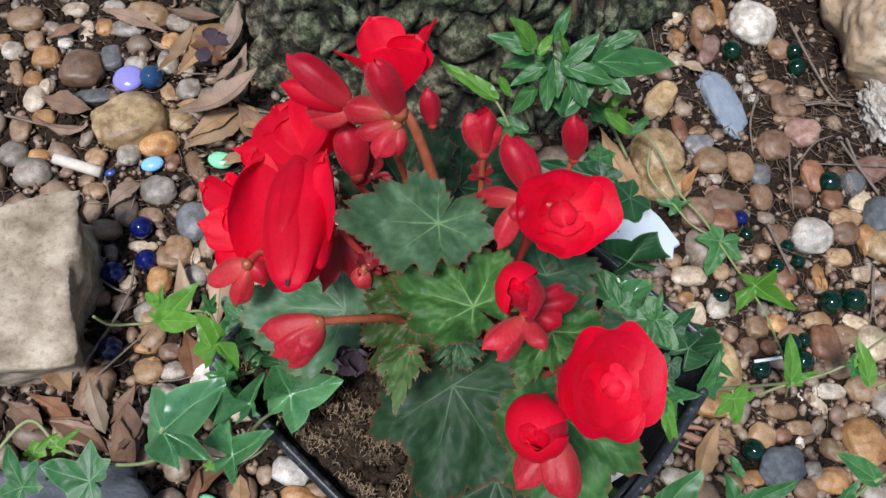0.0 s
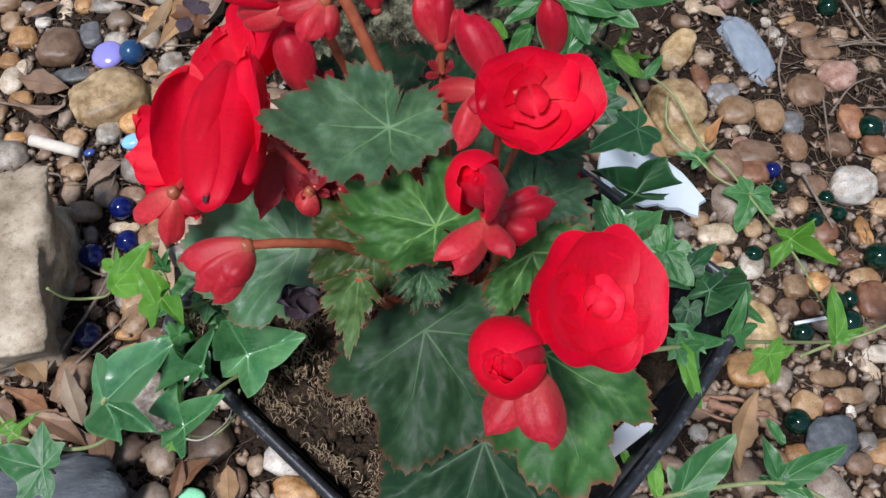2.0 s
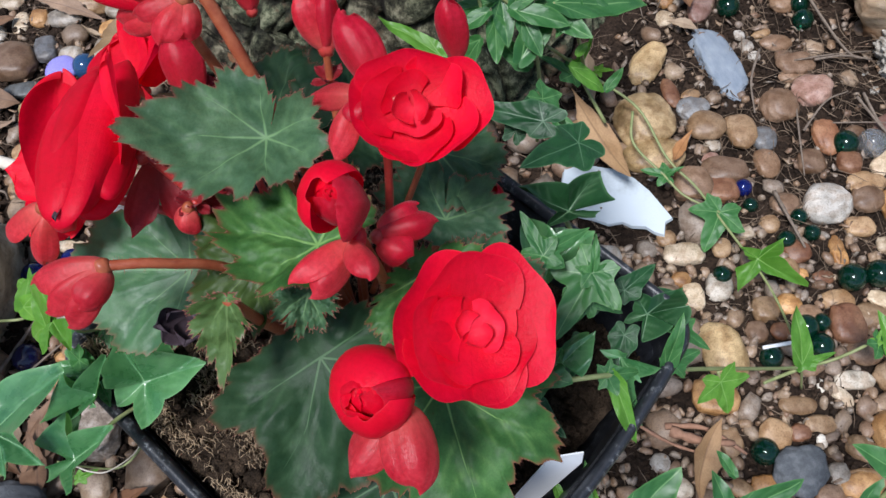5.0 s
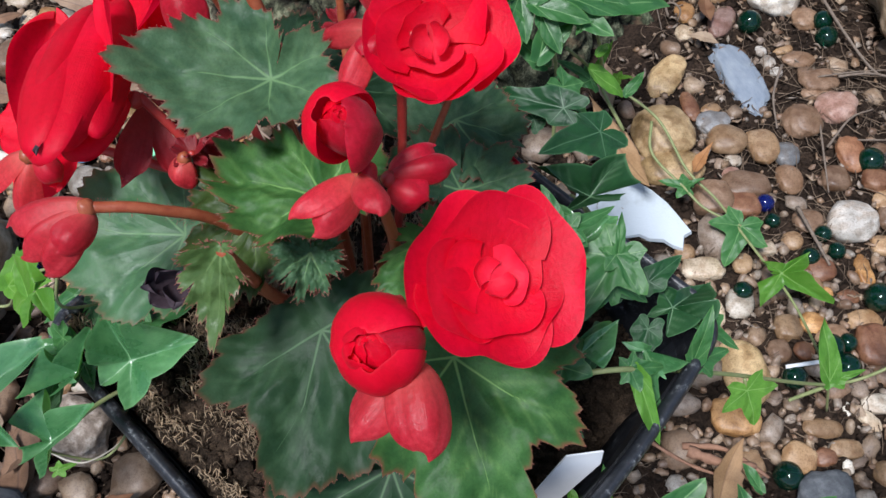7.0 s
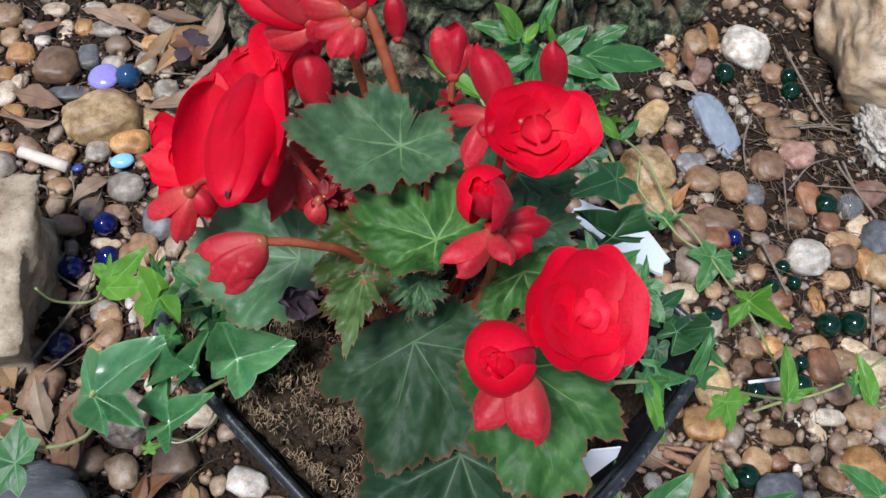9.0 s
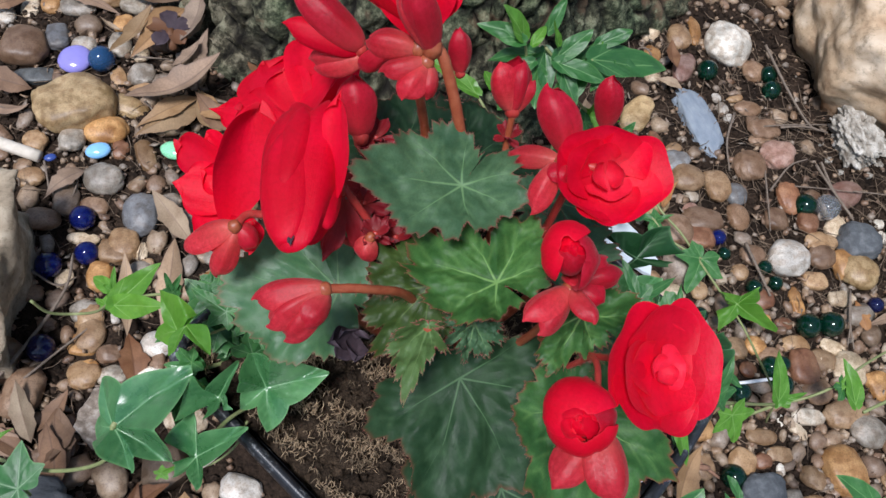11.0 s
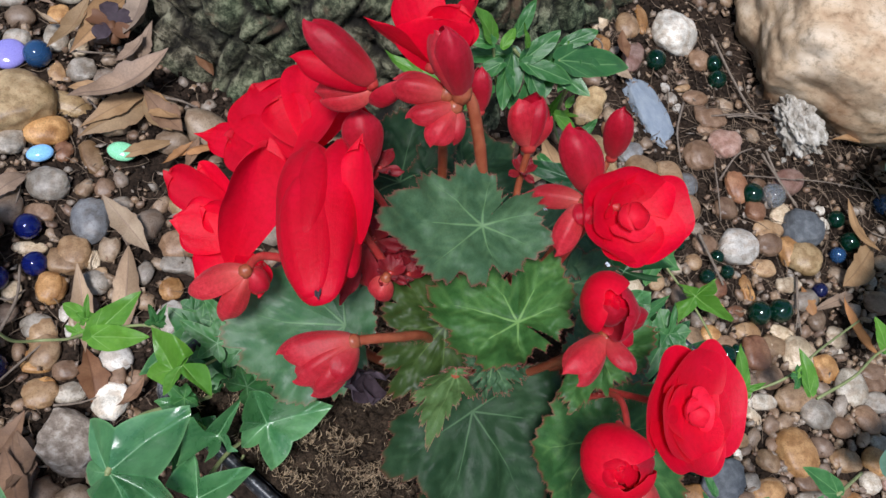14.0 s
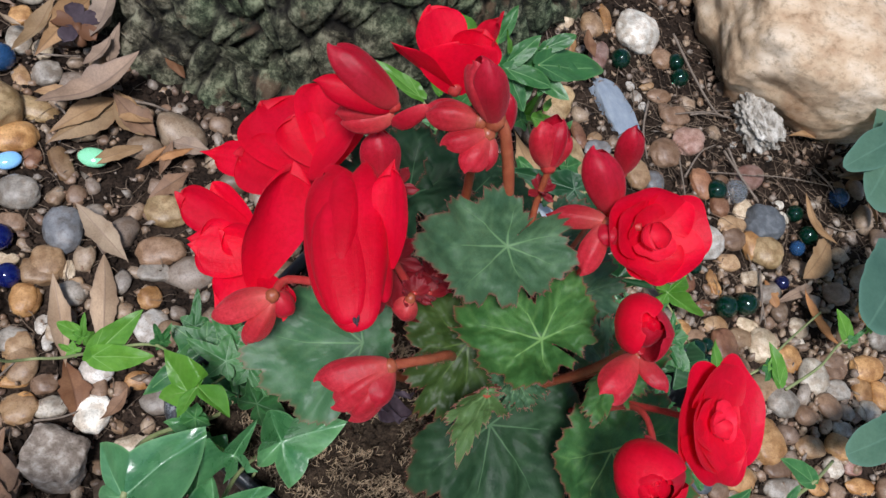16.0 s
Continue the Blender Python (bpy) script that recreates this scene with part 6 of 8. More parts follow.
ivy_leaf((-0.0588, 0.1191, 0.1700), (-0.0425, 0.1081, 0.1700), 0.8, "dark")
ivy_leaf((-0.0628, 0.1295, 0.1650), (-0.0834, 0.1158, 0.1600), 0.9, "mid")
ivy_leaf((-0.0663, 0.1435, 0.1500), (-0.0655, 0.1563, 0.1550), 0.6, "dark")
ivy_leaf((-0.1073, 0.1448, 0.1380), (-0.1195, 0.1514, 0.1340), 0.45, "bright")
ivy_leaf((-0.1074, 0.1435, 0.1380), (-0.1063, 0.1504, 0.1480), 0.5, "bright")
ivy_leaf((-0.1113, 0.1413, 0.1280), (-0.1190, 0.1457, 0.1250), 0.6, "bright")
ivy_leaf((-0.0786, 0.1315, 0.1680), (-0.0811, 0.1358, 0.1760), 0.6, "mid")
ivy_leaf((-0.0786, 0.1319, 0.1680), (-0.0754, 0.1344, 0.1760), 0.6, "mid")
ivy_leaf((-0.0663, 0.0942, 0.1750), (-0.0727, 0.0786, 0.1600), 0.35, "dark")
ivy_leaf((-0.0460, 0.1058, 0.1750), (-0.0304, 0.1234, 0.1600), 0.6, "dark")
ivy_leaf((-0.0544, 0.1261, 0.1600), (-0.0433, 0.1150, 0.1600), .8, "dark")
ivy_leaf((-0.1330, 0.0665, 0.1200), (-0.1571, 0.0728, 0.1180), 1.1, "dark")
ivy_leaf((-0.1655, 0.0653, 0.1100), (-0.1792, 0.0835, 0.1100), 0.9, "mid")
ivy_leaf((-0.1575, 0.0858, 0.1000), (-0.1467, 0.0929, 0.1050), 0.5, "bright")
ivy_leaf((-0.1675, 0.0830, 0.1000), (-0.1563, 0.0939, 0.1000), 0.5, "bright")
ivy_leaf((-0.0792, 0.0719, 0.1300), (-0.0722, 0.0752, 0.1300), .6, "bright")
ivy_leaf((-0.0638, 0.1193, 0.1650), (-0.0721, 0.1106, 0.1600), .9, "mid")
ivy_leaf((-0.0670, 0.1016, 0.1750), (-0.0779, 0.0986, 0.1650), .7, "mid")
ivy_star((-0.0889, 0.0761, 0.1790), [(-0.0639, 0.0950, 0.1921), (-0.0671, 0.0657, 0.1787), (-0.0796, 0.0612, 0.1803), (-0.0974, 0.0940, 0.1750), (-0.0972, 0.0778, 0.1720)], "dark", (0.05, -0.25, 0.95), 0.60)
ivy_star((-0.0607, 0.0671, 0.1791), [(-0.0409, 0.0745, 0.1935), (-0.0620, 0.0813, 0.1865), (-0.0572, 0.0555, 0.1832), (-0.0660, 0.0600, 0.1802)], "dark", (-0.25, -0.25, 0.93))
ivy_star((-0.0394, 0.0897, 0.1867), [(-0.0176, 0.0947, 0.1918), (-0.0453, 0.0973, 0.1991), (-0.0376, 0.0742, 0.1870), (-0.0473, 0.0825, 0.1845)], "dark", (0.0, -0.25, 0.95), 0.56)
ivy_star((-0.0551, 0.0861, 0.1850), [(-0.0480, 0.0957, 0.1996), (-0.0635, 0.0914, 0.1925), (-0.0553, 0.0781, 0.1936), (-0.0471, 0.0805, 0.1964)], "dark", (0.0, -0.10, 0.98))
ivy_star((-0.0669, 0.1059, 0.1990), [(-0.0572, 0.0939, 0.2024), (-0.0734, 0.0988, 0.1905), (-0.0664, 0.1135, 0.1957)], "bright", (0.05, -0.15, 0.98), 0.26)
ivy_star((-0.0700, 0.1050, 0.1960), [(-0.0775, 0.1190, 0.1960), (-0.0790, 0.1060, 0.1880)], "bright", (0.05, -0.25, 0.95), 0.6)
ivy_star((-0.0532, 0.1191, 0.1680), [(-0.0437, 0.1120, 0.1720), (-0.0613, 0.1169, 0.1700), (-0.0515, 0.1102, 0.1680), (-0.0561, 0.1236, 0.1710)], "deep", (0.1, -0.4, 0.9), 0.5)
ivy_star((-0.0602, 0.1320, 0.1600), [(-0.0755, 0.1240, 0.1620), (-0.0700, 0.1390, 0.1640), (-0.0580, 0.1376, 0.1620)], "dark", (-0.1, -0.3, 0.95), 0.55)
ivy_star((-0.0650, 0.1008, 0.1700), [(-0.0772, 0.1020, 0.1700), (-0.0730, 0.1058, 0.1740), (-0.0667, 0.1066, 0.1730)], "dark", (-0.2, -0.3, 0.93), 0.5)
ivy_star((-0.0658, 0.0941, 0.1720), [(-0.0704, 0.0756, 0.1680), (-0.0725, 0.0839, 0.1720)], "deep", (-0.6, -0.2, 0.75), 0.5)
ivy_star((-0.0614, 0.0958, 0.1680), [(-0.0562, 0.0869, 0.1680), (-0.0649, 0.0965, 0.1700), (-0.0638, 0.0878, 0.1680)], "dark", (0.2, -0.4, 0.9), 0.5)
ivy_star((-0.0557, 0.1085, 0.1640), [(-0.0529, 0.1144, 0.1640), (-0.0598, 0.1065, 0.1660)], "deep", (0.0, -0.4, 0.9), 0.5)
ivy_leaf((-0.1025, 0.1316, 0.1516), (-0.0849, 0.1440, 0.1672), 0.40, "bright")
ivy_leaf((-0.1025, 0.1316, 0.1516), (-0.0831, 0.1263, 0.1657), 0.44, "bright")
part("tendril", mesh("tendril", *tube([(-0.0735, 0.0720, 0.1520), (-0.0680, 0.0702, 0.1480), (-0.0624, 0.0711, 0.1450), (-0.0555, 0.0796, 0.1400), (-0.0523, 0.0894, 0.1450)], 0.00035, 6, 8, 0.3), CHALK), ivy_now, "thin pale curling tendril")
ivy_now = empty("ivy_plant", "ivy trailing from the pot across the gravel", "ivy", group="ivy plants")
ivy_stem([(0.0850, 0.0910, 0.1700), (0.0907, 0.0909, 0.1750), (0.1104, 0.0925, 0.1780), (0.1551, 0.1105, 0.1300), (0.2308, 0.1380, 0.0500), (0.2590, 0.1460, 0.0550), (0.2910, 0.1654, 0.0500), (0.3412, 0.1919, 0.0300)], .0010)
ivy_stem([(0.1132, 0.3041, 0.0900), (0.1448, 0.3192, 0.0450), (0.1730, 0.3061, 0.0300), (0.1881, 0.2763, 0.0220), (0.2029, 0.2574, 0.0200), (0.2158, 0.2317, 0.0200), (0.2282, 0.1987, 0.0260), (0.2337, 0.1749, 0.0300), (0.2313, 0.1442, 0.0450), (0.2437, 0.1394, 0.0100)], .0009)
ivy_stem([(0.1694, 0.3042, 0.0300), (0.1688, 0.2851, 0.0250), (0.1849, 0.2646, 0.0220), (0.1955, 0.2519, 0.0200), (0.2139, 0.2407, 0.0200)], .0009)
ivy_stem([(0.0989, 0.1670, 0.1600), (0.1028, 0.1542, 0.1700), (0.1043, 0.1189, 0.2000)], .0011)
ivy_stem([(0.1688, 0.1108, 0.1120), (0.1665, 0.1135, 0.1180)], .0010)
ivy_stem([(0.2308, 0.1380, 0.0500), (0.2125, 0.1312, 0.0500), (0.2094, 0.1298, 0.0500)], .0010)
ivy_stem([(0.2802, 0.1352, 0.0500), (0.3096, 0.1487, 0.0500), (0.3425, 0.1683, 0.0450), (0.3985, 0.1812, 0.0400)], .0010)
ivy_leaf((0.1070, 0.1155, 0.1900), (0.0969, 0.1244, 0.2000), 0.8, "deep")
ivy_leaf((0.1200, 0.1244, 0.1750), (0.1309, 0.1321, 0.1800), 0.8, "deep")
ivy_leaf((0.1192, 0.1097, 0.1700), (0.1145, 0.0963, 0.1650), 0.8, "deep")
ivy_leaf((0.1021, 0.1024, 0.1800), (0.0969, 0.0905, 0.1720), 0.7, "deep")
ivy_leaf((0.1044, 0.1136, 0.1950), (0.1163, 0.1089, 0.1900), 0.7, "mid")
ivy_leaf((0.1035, 0.1168, 0.2050), (0.0909, 0.0977, 0.1950), 0.75, "mid")
ivy_leaf((0.1034, 0.1170, 0.2060), (0.1099, 0.1045, 0.2050), 0.6, "mid")
ivy_leaf((0.1039, 0.1162, 0.2050), (0.1047, 0.1257, 0.2150), .5, "mid")
ivy_leaf((0.0870, 0.1187, 0.2150), (0.1039, 0.1294, 0.2150), 0.5, "mid")
ivy_leaf((0.0875, 0.1186, 0.2150), (0.0809, 0.1311, 0.2200), 0.6, "mid")
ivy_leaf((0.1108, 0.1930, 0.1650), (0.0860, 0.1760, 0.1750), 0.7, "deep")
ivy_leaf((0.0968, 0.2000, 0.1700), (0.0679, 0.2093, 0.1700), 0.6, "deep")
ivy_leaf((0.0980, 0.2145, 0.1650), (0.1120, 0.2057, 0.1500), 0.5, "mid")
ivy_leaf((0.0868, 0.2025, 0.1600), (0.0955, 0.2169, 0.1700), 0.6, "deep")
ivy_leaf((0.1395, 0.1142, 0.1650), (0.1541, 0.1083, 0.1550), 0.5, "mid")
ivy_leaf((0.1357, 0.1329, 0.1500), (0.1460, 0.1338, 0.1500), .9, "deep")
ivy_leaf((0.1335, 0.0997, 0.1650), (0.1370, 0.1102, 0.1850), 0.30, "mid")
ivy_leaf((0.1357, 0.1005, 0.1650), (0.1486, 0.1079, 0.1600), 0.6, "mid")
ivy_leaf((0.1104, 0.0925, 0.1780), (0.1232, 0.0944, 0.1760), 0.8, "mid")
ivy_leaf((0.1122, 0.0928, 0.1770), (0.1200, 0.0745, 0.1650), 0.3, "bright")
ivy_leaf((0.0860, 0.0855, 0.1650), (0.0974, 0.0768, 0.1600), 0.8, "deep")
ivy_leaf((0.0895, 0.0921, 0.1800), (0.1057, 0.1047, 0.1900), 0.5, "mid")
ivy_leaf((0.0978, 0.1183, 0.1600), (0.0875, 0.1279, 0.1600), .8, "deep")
ivy_leaf((0.1679, 0.1099, 0.1150), (0.1734, 0.0978, 0.1050), 1.1, "bright")
ivy_leaf((0.2276, 0.1374, 0.0550), (0.2237, 0.1560, 0.0750), 0.4, "bright")
ivy_leaf((0.2291, 0.1379, 0.0550), (0.2426, 0.1412, 0.0600), 0.5, "bright")
ivy_leaf((0.2640, 0.1456, 0.0600), (0.2789, 0.1367, 0.0500), 0.5, "mid")
ivy_leaf((0.2626, 0.1457, 0.0600), (0.2647, 0.1512, 0.0650), 0.6, "bright")
ivy_leaf((0.2139, 0.2407, 0.0200), (0.2025, 0.2167, 0.0140), 0.9, "mid")
ivy_leaf((0.1859, 0.2646, 0.0220), (0.1697, 0.2684, 0.0250), 0.7, "mid")
ivy_leaf((0.1849, 0.2646, 0.0220), (0.1935, 0.2654, 0.0300), 0.6, "mid")
ivy_leaf((0.1476, 0.3195, 0.0500), (0.1566, 0.3155, 0.0550), .6, "bright")
ivy_leaf((0.1305, 0.3086, 0.0600), (0.1107, 0.3178, 0.0700), .5, "mid")
ivy_leaf((0.1325, 0.3126, 0.0600), (0.1387, 0.3170, 0.0800), .5, "bright")
ivy_leaf((0.3425, 0.1683, 0.0450), (0.3297, 0.1840, 0.0600), 0.45, "bright")
ivy_leaf((0.3441, 0.1663, 0.0450), (0.3511, 0.1724, 0.0550), 0.5, "mid")
ivy_leaf((0.3584, 0.1741, 0.0500), (0.3587, 0.1840, 0.0600), 0.5, "bright")
ivy_leaf((0.2731, 0.1375, 0.0550), (0.2650, 0.1574, 0.0700), .4, "bright")
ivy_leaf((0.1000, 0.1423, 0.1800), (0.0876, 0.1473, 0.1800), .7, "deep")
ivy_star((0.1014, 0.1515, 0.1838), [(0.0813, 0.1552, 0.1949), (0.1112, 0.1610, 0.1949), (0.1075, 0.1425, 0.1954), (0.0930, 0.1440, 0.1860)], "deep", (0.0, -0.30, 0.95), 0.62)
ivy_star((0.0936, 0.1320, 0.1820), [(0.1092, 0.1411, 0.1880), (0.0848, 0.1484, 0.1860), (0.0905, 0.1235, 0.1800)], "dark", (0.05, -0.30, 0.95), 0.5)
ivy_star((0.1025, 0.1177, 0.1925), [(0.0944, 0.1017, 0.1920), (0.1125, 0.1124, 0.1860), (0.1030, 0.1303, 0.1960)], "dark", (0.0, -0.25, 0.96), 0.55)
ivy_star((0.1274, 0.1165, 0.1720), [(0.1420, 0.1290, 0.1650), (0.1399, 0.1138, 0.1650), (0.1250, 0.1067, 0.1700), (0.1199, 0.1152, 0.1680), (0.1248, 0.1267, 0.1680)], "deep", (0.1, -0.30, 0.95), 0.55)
ivy_star((0.0949, 0.0947, 0.1850), [(0.1058, 0.1037, 0.1900), (0.0934, 0.1015, 0.1800)], "dark", (0.0, -0.4, 0.92), 0.6)
ivy_star((0.1153, 0.0988, 0.1780), [(0.1253, 0.0838, 0.1500), (0.1232, 0.0920, 0.1720), (0.1090, 0.1002, 0.1800)], "dark", (0.3, -0.25, 0.92), 0.5)
ivy_star((0.2245, 0.2040, 0.0340), [(0.2513, 0.1917, 0.0232), (0.2404, 0.2159, 0.0355), (0.2136, 0.1877, 0.0279), (0.2184, 0.2161, 0.0262)], "bright", (0.0, -0.15, 0.98), 0.26)
ivy_now = empty("ivy_plant", "green ivy clump at the foot of the trunk", "ivy", group="ivy plants")
ivy_stem([(0.1131, 0.2913, 0.0200), (0.1090, 0.2966, 0.0800), (0.0976, 0.2965, 0.1200), (0.0853, 0.2984, 0.1350)], .0012)
ivy_stem([(0.1377, 0.3109, 0.0600), (0.1248, 0.3009, 0.1100), (0.1117, 0.2976, 0.1300)], .0011)
ivy_stem([(0.1022, 0.3005, 0.0800), (0.0830, 0.2952, 0.1100), (0.0743, 0.2998, 0.1350)], .0011)
ivy_stem([(0.1502, 0.2897, 0.0400), (0.1356, 0.3066, 0.0600), (0.1477, 0.2933, 0.0650)], .0011)
ivy_stem([(0.0794, 0.2673, 0.0600), (0.0630, 0.2915, 0.0850), (0.0524, 0.3039, 0.0900)], .0010)
ivy_leaf((0.0924, 0.2959, 0.1300), (0.1096, 0.3060, 0.1450), 0.44, "mid")
ivy_leaf((0.0923, 0.2936, 0.1300), (0.1187, 0.2856, 0.1300), 0.46, "mid")
ivy_leaf((0.0704, 0.3004, 0.1400), (0.0472, 0.3030, 0.1450), 0.44, "mid")
ivy_leaf((0.0725, 0.2989, 0.1400), (0.0576, 0.3027, 0.1600), 0.46, "bright")
ivy_leaf((0.1164, 0.3087, 0.1300), (0.1346, 0.3135, 0.1400), 0.44, "mid")
ivy_leaf((0.0842, 0.3002, 0.1450), (0.0898, 0.3081, 0.1600), 0.41, "mid")
ivy_leaf((0.0964, 0.2928, 0.1250), (0.1070, 0.2754, 0.1150), 0.46, "mid")
ivy_leaf((0.0795, 0.2923, 0.1300), (0.0625, 0.2837, 0.1250), 0.44, "mid")
ivy_leaf((0.1096, 0.2973, 0.1250), (0.1322, 0.2818, 0.1200), 0.46, "mid")
ivy_leaf((0.0835, 0.2923, 0.1250), (0.0846, 0.2759, 0.1100), 0.46, "mid")
ivy_leaf((0.1250, 0.3078, 0.1250), (0.1469, 0.2987, 0.1200), 0.44, "mid")
ivy_leaf((0.1117, 0.2976, 0.1300), (0.1571, 0.3078, 0.1200), 0.44, "mid")
ivy_leaf((0.0863, 0.3010, 0.1300), (0.0907, 0.2778, 0.1200), 0.46, "mid")
ivy_leaf((0.0814, 0.2981, 0.1300), (0.0557, 0.3017, 0.1200), 0.40, "mid")
ivy_leaf((0.0718, 0.2966, 0.1400), (0.0496, 0.3047, 0.1400), 0.44, "mid")
ivy_leaf((0.0754, 0.2904, 0.1450), (0.0821, 0.3007, 0.1500), 0.46, "bright")
ivy_leaf((0.0969, 0.2802, 0.1100), (0.1196, 0.3105, 0.1350), 0.33, "mid")
ivy_leaf((0.0760, 0.2840, 0.1200), (0.0640, 0.2797, 0.1000), 0.46, "mid")
ivy_leaf((0.1033, 0.3001, 0.1250), (0.1084, 0.2799, 0.1100), 0.46, "mid")
ivy_leaf((0.1258, 0.2940, 0.0850), (0.1453, 0.2889, 0.0700), 0.40, "bright")
ivy_leaf((0.1461, 0.2901, 0.0700), (0.1539, 0.2964, 0.0800), 0.46, "mid")
ivy_leaf((0.0564, 0.2992, 0.0900), (0.0286, 0.3144, 0.1000), 0.33, "bright")
ivy_leaf((0.0906, 0.2967, 0.1400), (0.0847, 0.2980, 0.1550), 0.33, "bright")
ivy_leaf((0.1189, 0.3076, 0.1300), (0.1279, 0.3140, 0.1350), 0.46, "bright")
ivy_leaf((0.0669, 0.2765, 0.0900), (0.0549, 0.2645, 0.0900), 0.46, "mid")
ivy_leaf((0.1245, 0.3019, 0.1250), (0.1129, 0.2837, 0.1200), 0.46, "mid")
ivy_leaf((0.0771, 0.2832, 0.0800), (0.0601, 0.2906, 0.0800), 0.46, "mid")
ivy_leaf((0.1007, 0.2831, 0.1000), (0.0830, 0.2952, 0.1100), 0.46, "mid")
ivy_leaf((0.0645, 0.2954, 0.1000), (0.0568, 0.3019, 0.1100), 0.40, "bright")
ivy_leaf((0.1264, 0.2901, 0.1000), (0.1338, 0.2984, 0.1000), 0.46, "bright")
ivy_leaf((0.0673, 0.2680, 0.0850), (0.0827, 0.2744, 0.0850), 0.46, "mid")
ivy_leaf((0.1156, 0.2669, 0.0800), (0.1352, 0.2461, 0.0700), 0.33, "mid")
ivy_now = empty("ivy_plant", "green ivy shoots in front of the pot", "ivy", group="ivy plants")
ivy_stem([(0.1000, 0.0456, 0.1200), (0.1220, 0.0525, 0.1150), (0.1670, 0.0576, 0.1050), (0.1974, 0.0487, 0.0900)], .0012)
ivy_stem([(0.2325, 0.0655, 0.0800), (0.2402, 0.0740, 0.1000), (0.2647, 0.0854, 0.0900)], .0012)
ivy_leaf((0.1220, 0.0525, 0.1150), (0.1469, 0.0755, 0.1250), 0.46, "mid")
ivy_leaf((0.1670, 0.0576, 0.1050), (0.1597, 0.0742, 0.1150), 0.46, "mid")
ivy_leaf((0.1672, 0.0587, 0.1050), (0.1967, 0.0719, 0.1100), 0.40, "mid")
ivy_leaf((0.1112, 0.0522, 0.1200), (0.1094, 0.0664, 0.1300), 0.40, "bright")
ivy_leaf((0.1790, 0.0522, 0.1000), (0.1617, 0.0597, 0.1000), 0.46, "mid")
ivy_leaf((0.2402, 0.0740, 0.1000), (0.2186, 0.0852, 0.1100), 0.46, "mid")
ivy_leaf((0.1058, 0.0584, 0.1400), (0.1053, 0.0702, 0.1500), 0.33, "mid")
ivy_leaf((0.1705, 0.0747, 0.1050), (0.1628, 0.0843, 0.1100), 0.40, "mid")
ivy_leaf((0.1312, 0.0490, 0.1100), (0.1162, 0.0637, 0.1200), 0.46, "mid")
ivy_leaf((0.0955, 0.0645, 0.1400), (0.0979, 0.0556, 0.1400), 0.46, "bright")
ivy_leaf((0.2142, 0.0542, 0.1000), (0.2282, 0.0712, 0.1000), 0.46, "mid")

broad = empty("broad_leaved_plant", "blue-green broad-leaved plant growing beside the gravel", "plant")
BROAD_OUT = [(0, 0.5), (8, 0.49), (20, 0.40), (40, 0.27), (65, 0.2), (90, 0.185), (115, 0.2), (140, 0.26), (160, 0.36), (180, 0.5)]


def broad_leaf(base, tip, width):
    L = (Vector(tip) - Vector(base)).length
    c = (Vector(base) + Vector(tip)) / 2
    me = blade(BROAD_OUT, (0, 180), 90, 10, 0, 0, -0.25, 0, 0.03, 1.0, int(L * 9000), 0.014, 0.12, 20, "leaf", BROAD, False)
    part("leaf", me, broad, "", frame_of(c, tip, (0, -0.2, 1), 0) @ Matrix.Diagonal((L * width / 0.37, L, L, 1)))
    part("stalk", mesh("stalk", *tube([base, (base[0] + 0.02, base[1] + 0.01, base[2] * 0.6), (0.47, base[1] + 0.01, 0.0)], 0.0018, 7, 6), VINE), broad)


broad_leaf((0.4759, 0.3406, 0.0600), (0.3661, 0.2848, 0.0700), 0.22)
broad_leaf((0.4648, 0.3563, 0.0500), (0.3928, 0.2695, 0.0600), 0.45)
broad_leaf((0.4154, 0.2398, 0.0600), (0.3404, 0.1673, 0.0700), 0.45)
broad_leaf((0.3800, 0.1139, 0.0500), (0.3059, 0.0928, 0.0600), 0.34)
broad_leaf((0.5020, 0.4861, 0.0600), (0.4326, 0.3878, 0.0600), 0.4)
broad_leaf((0.5079, 0.4482, 0.0500), (0.4286, 0.4439, 0.0700), .4)

# ---- begonia ----
begonia = empty("begonia_plant", "begonia in full scarlet flower with toothed leaves", "begonia", (0, 0, 0))
CROWN = Vector((0.028, 0.118, 0.15))


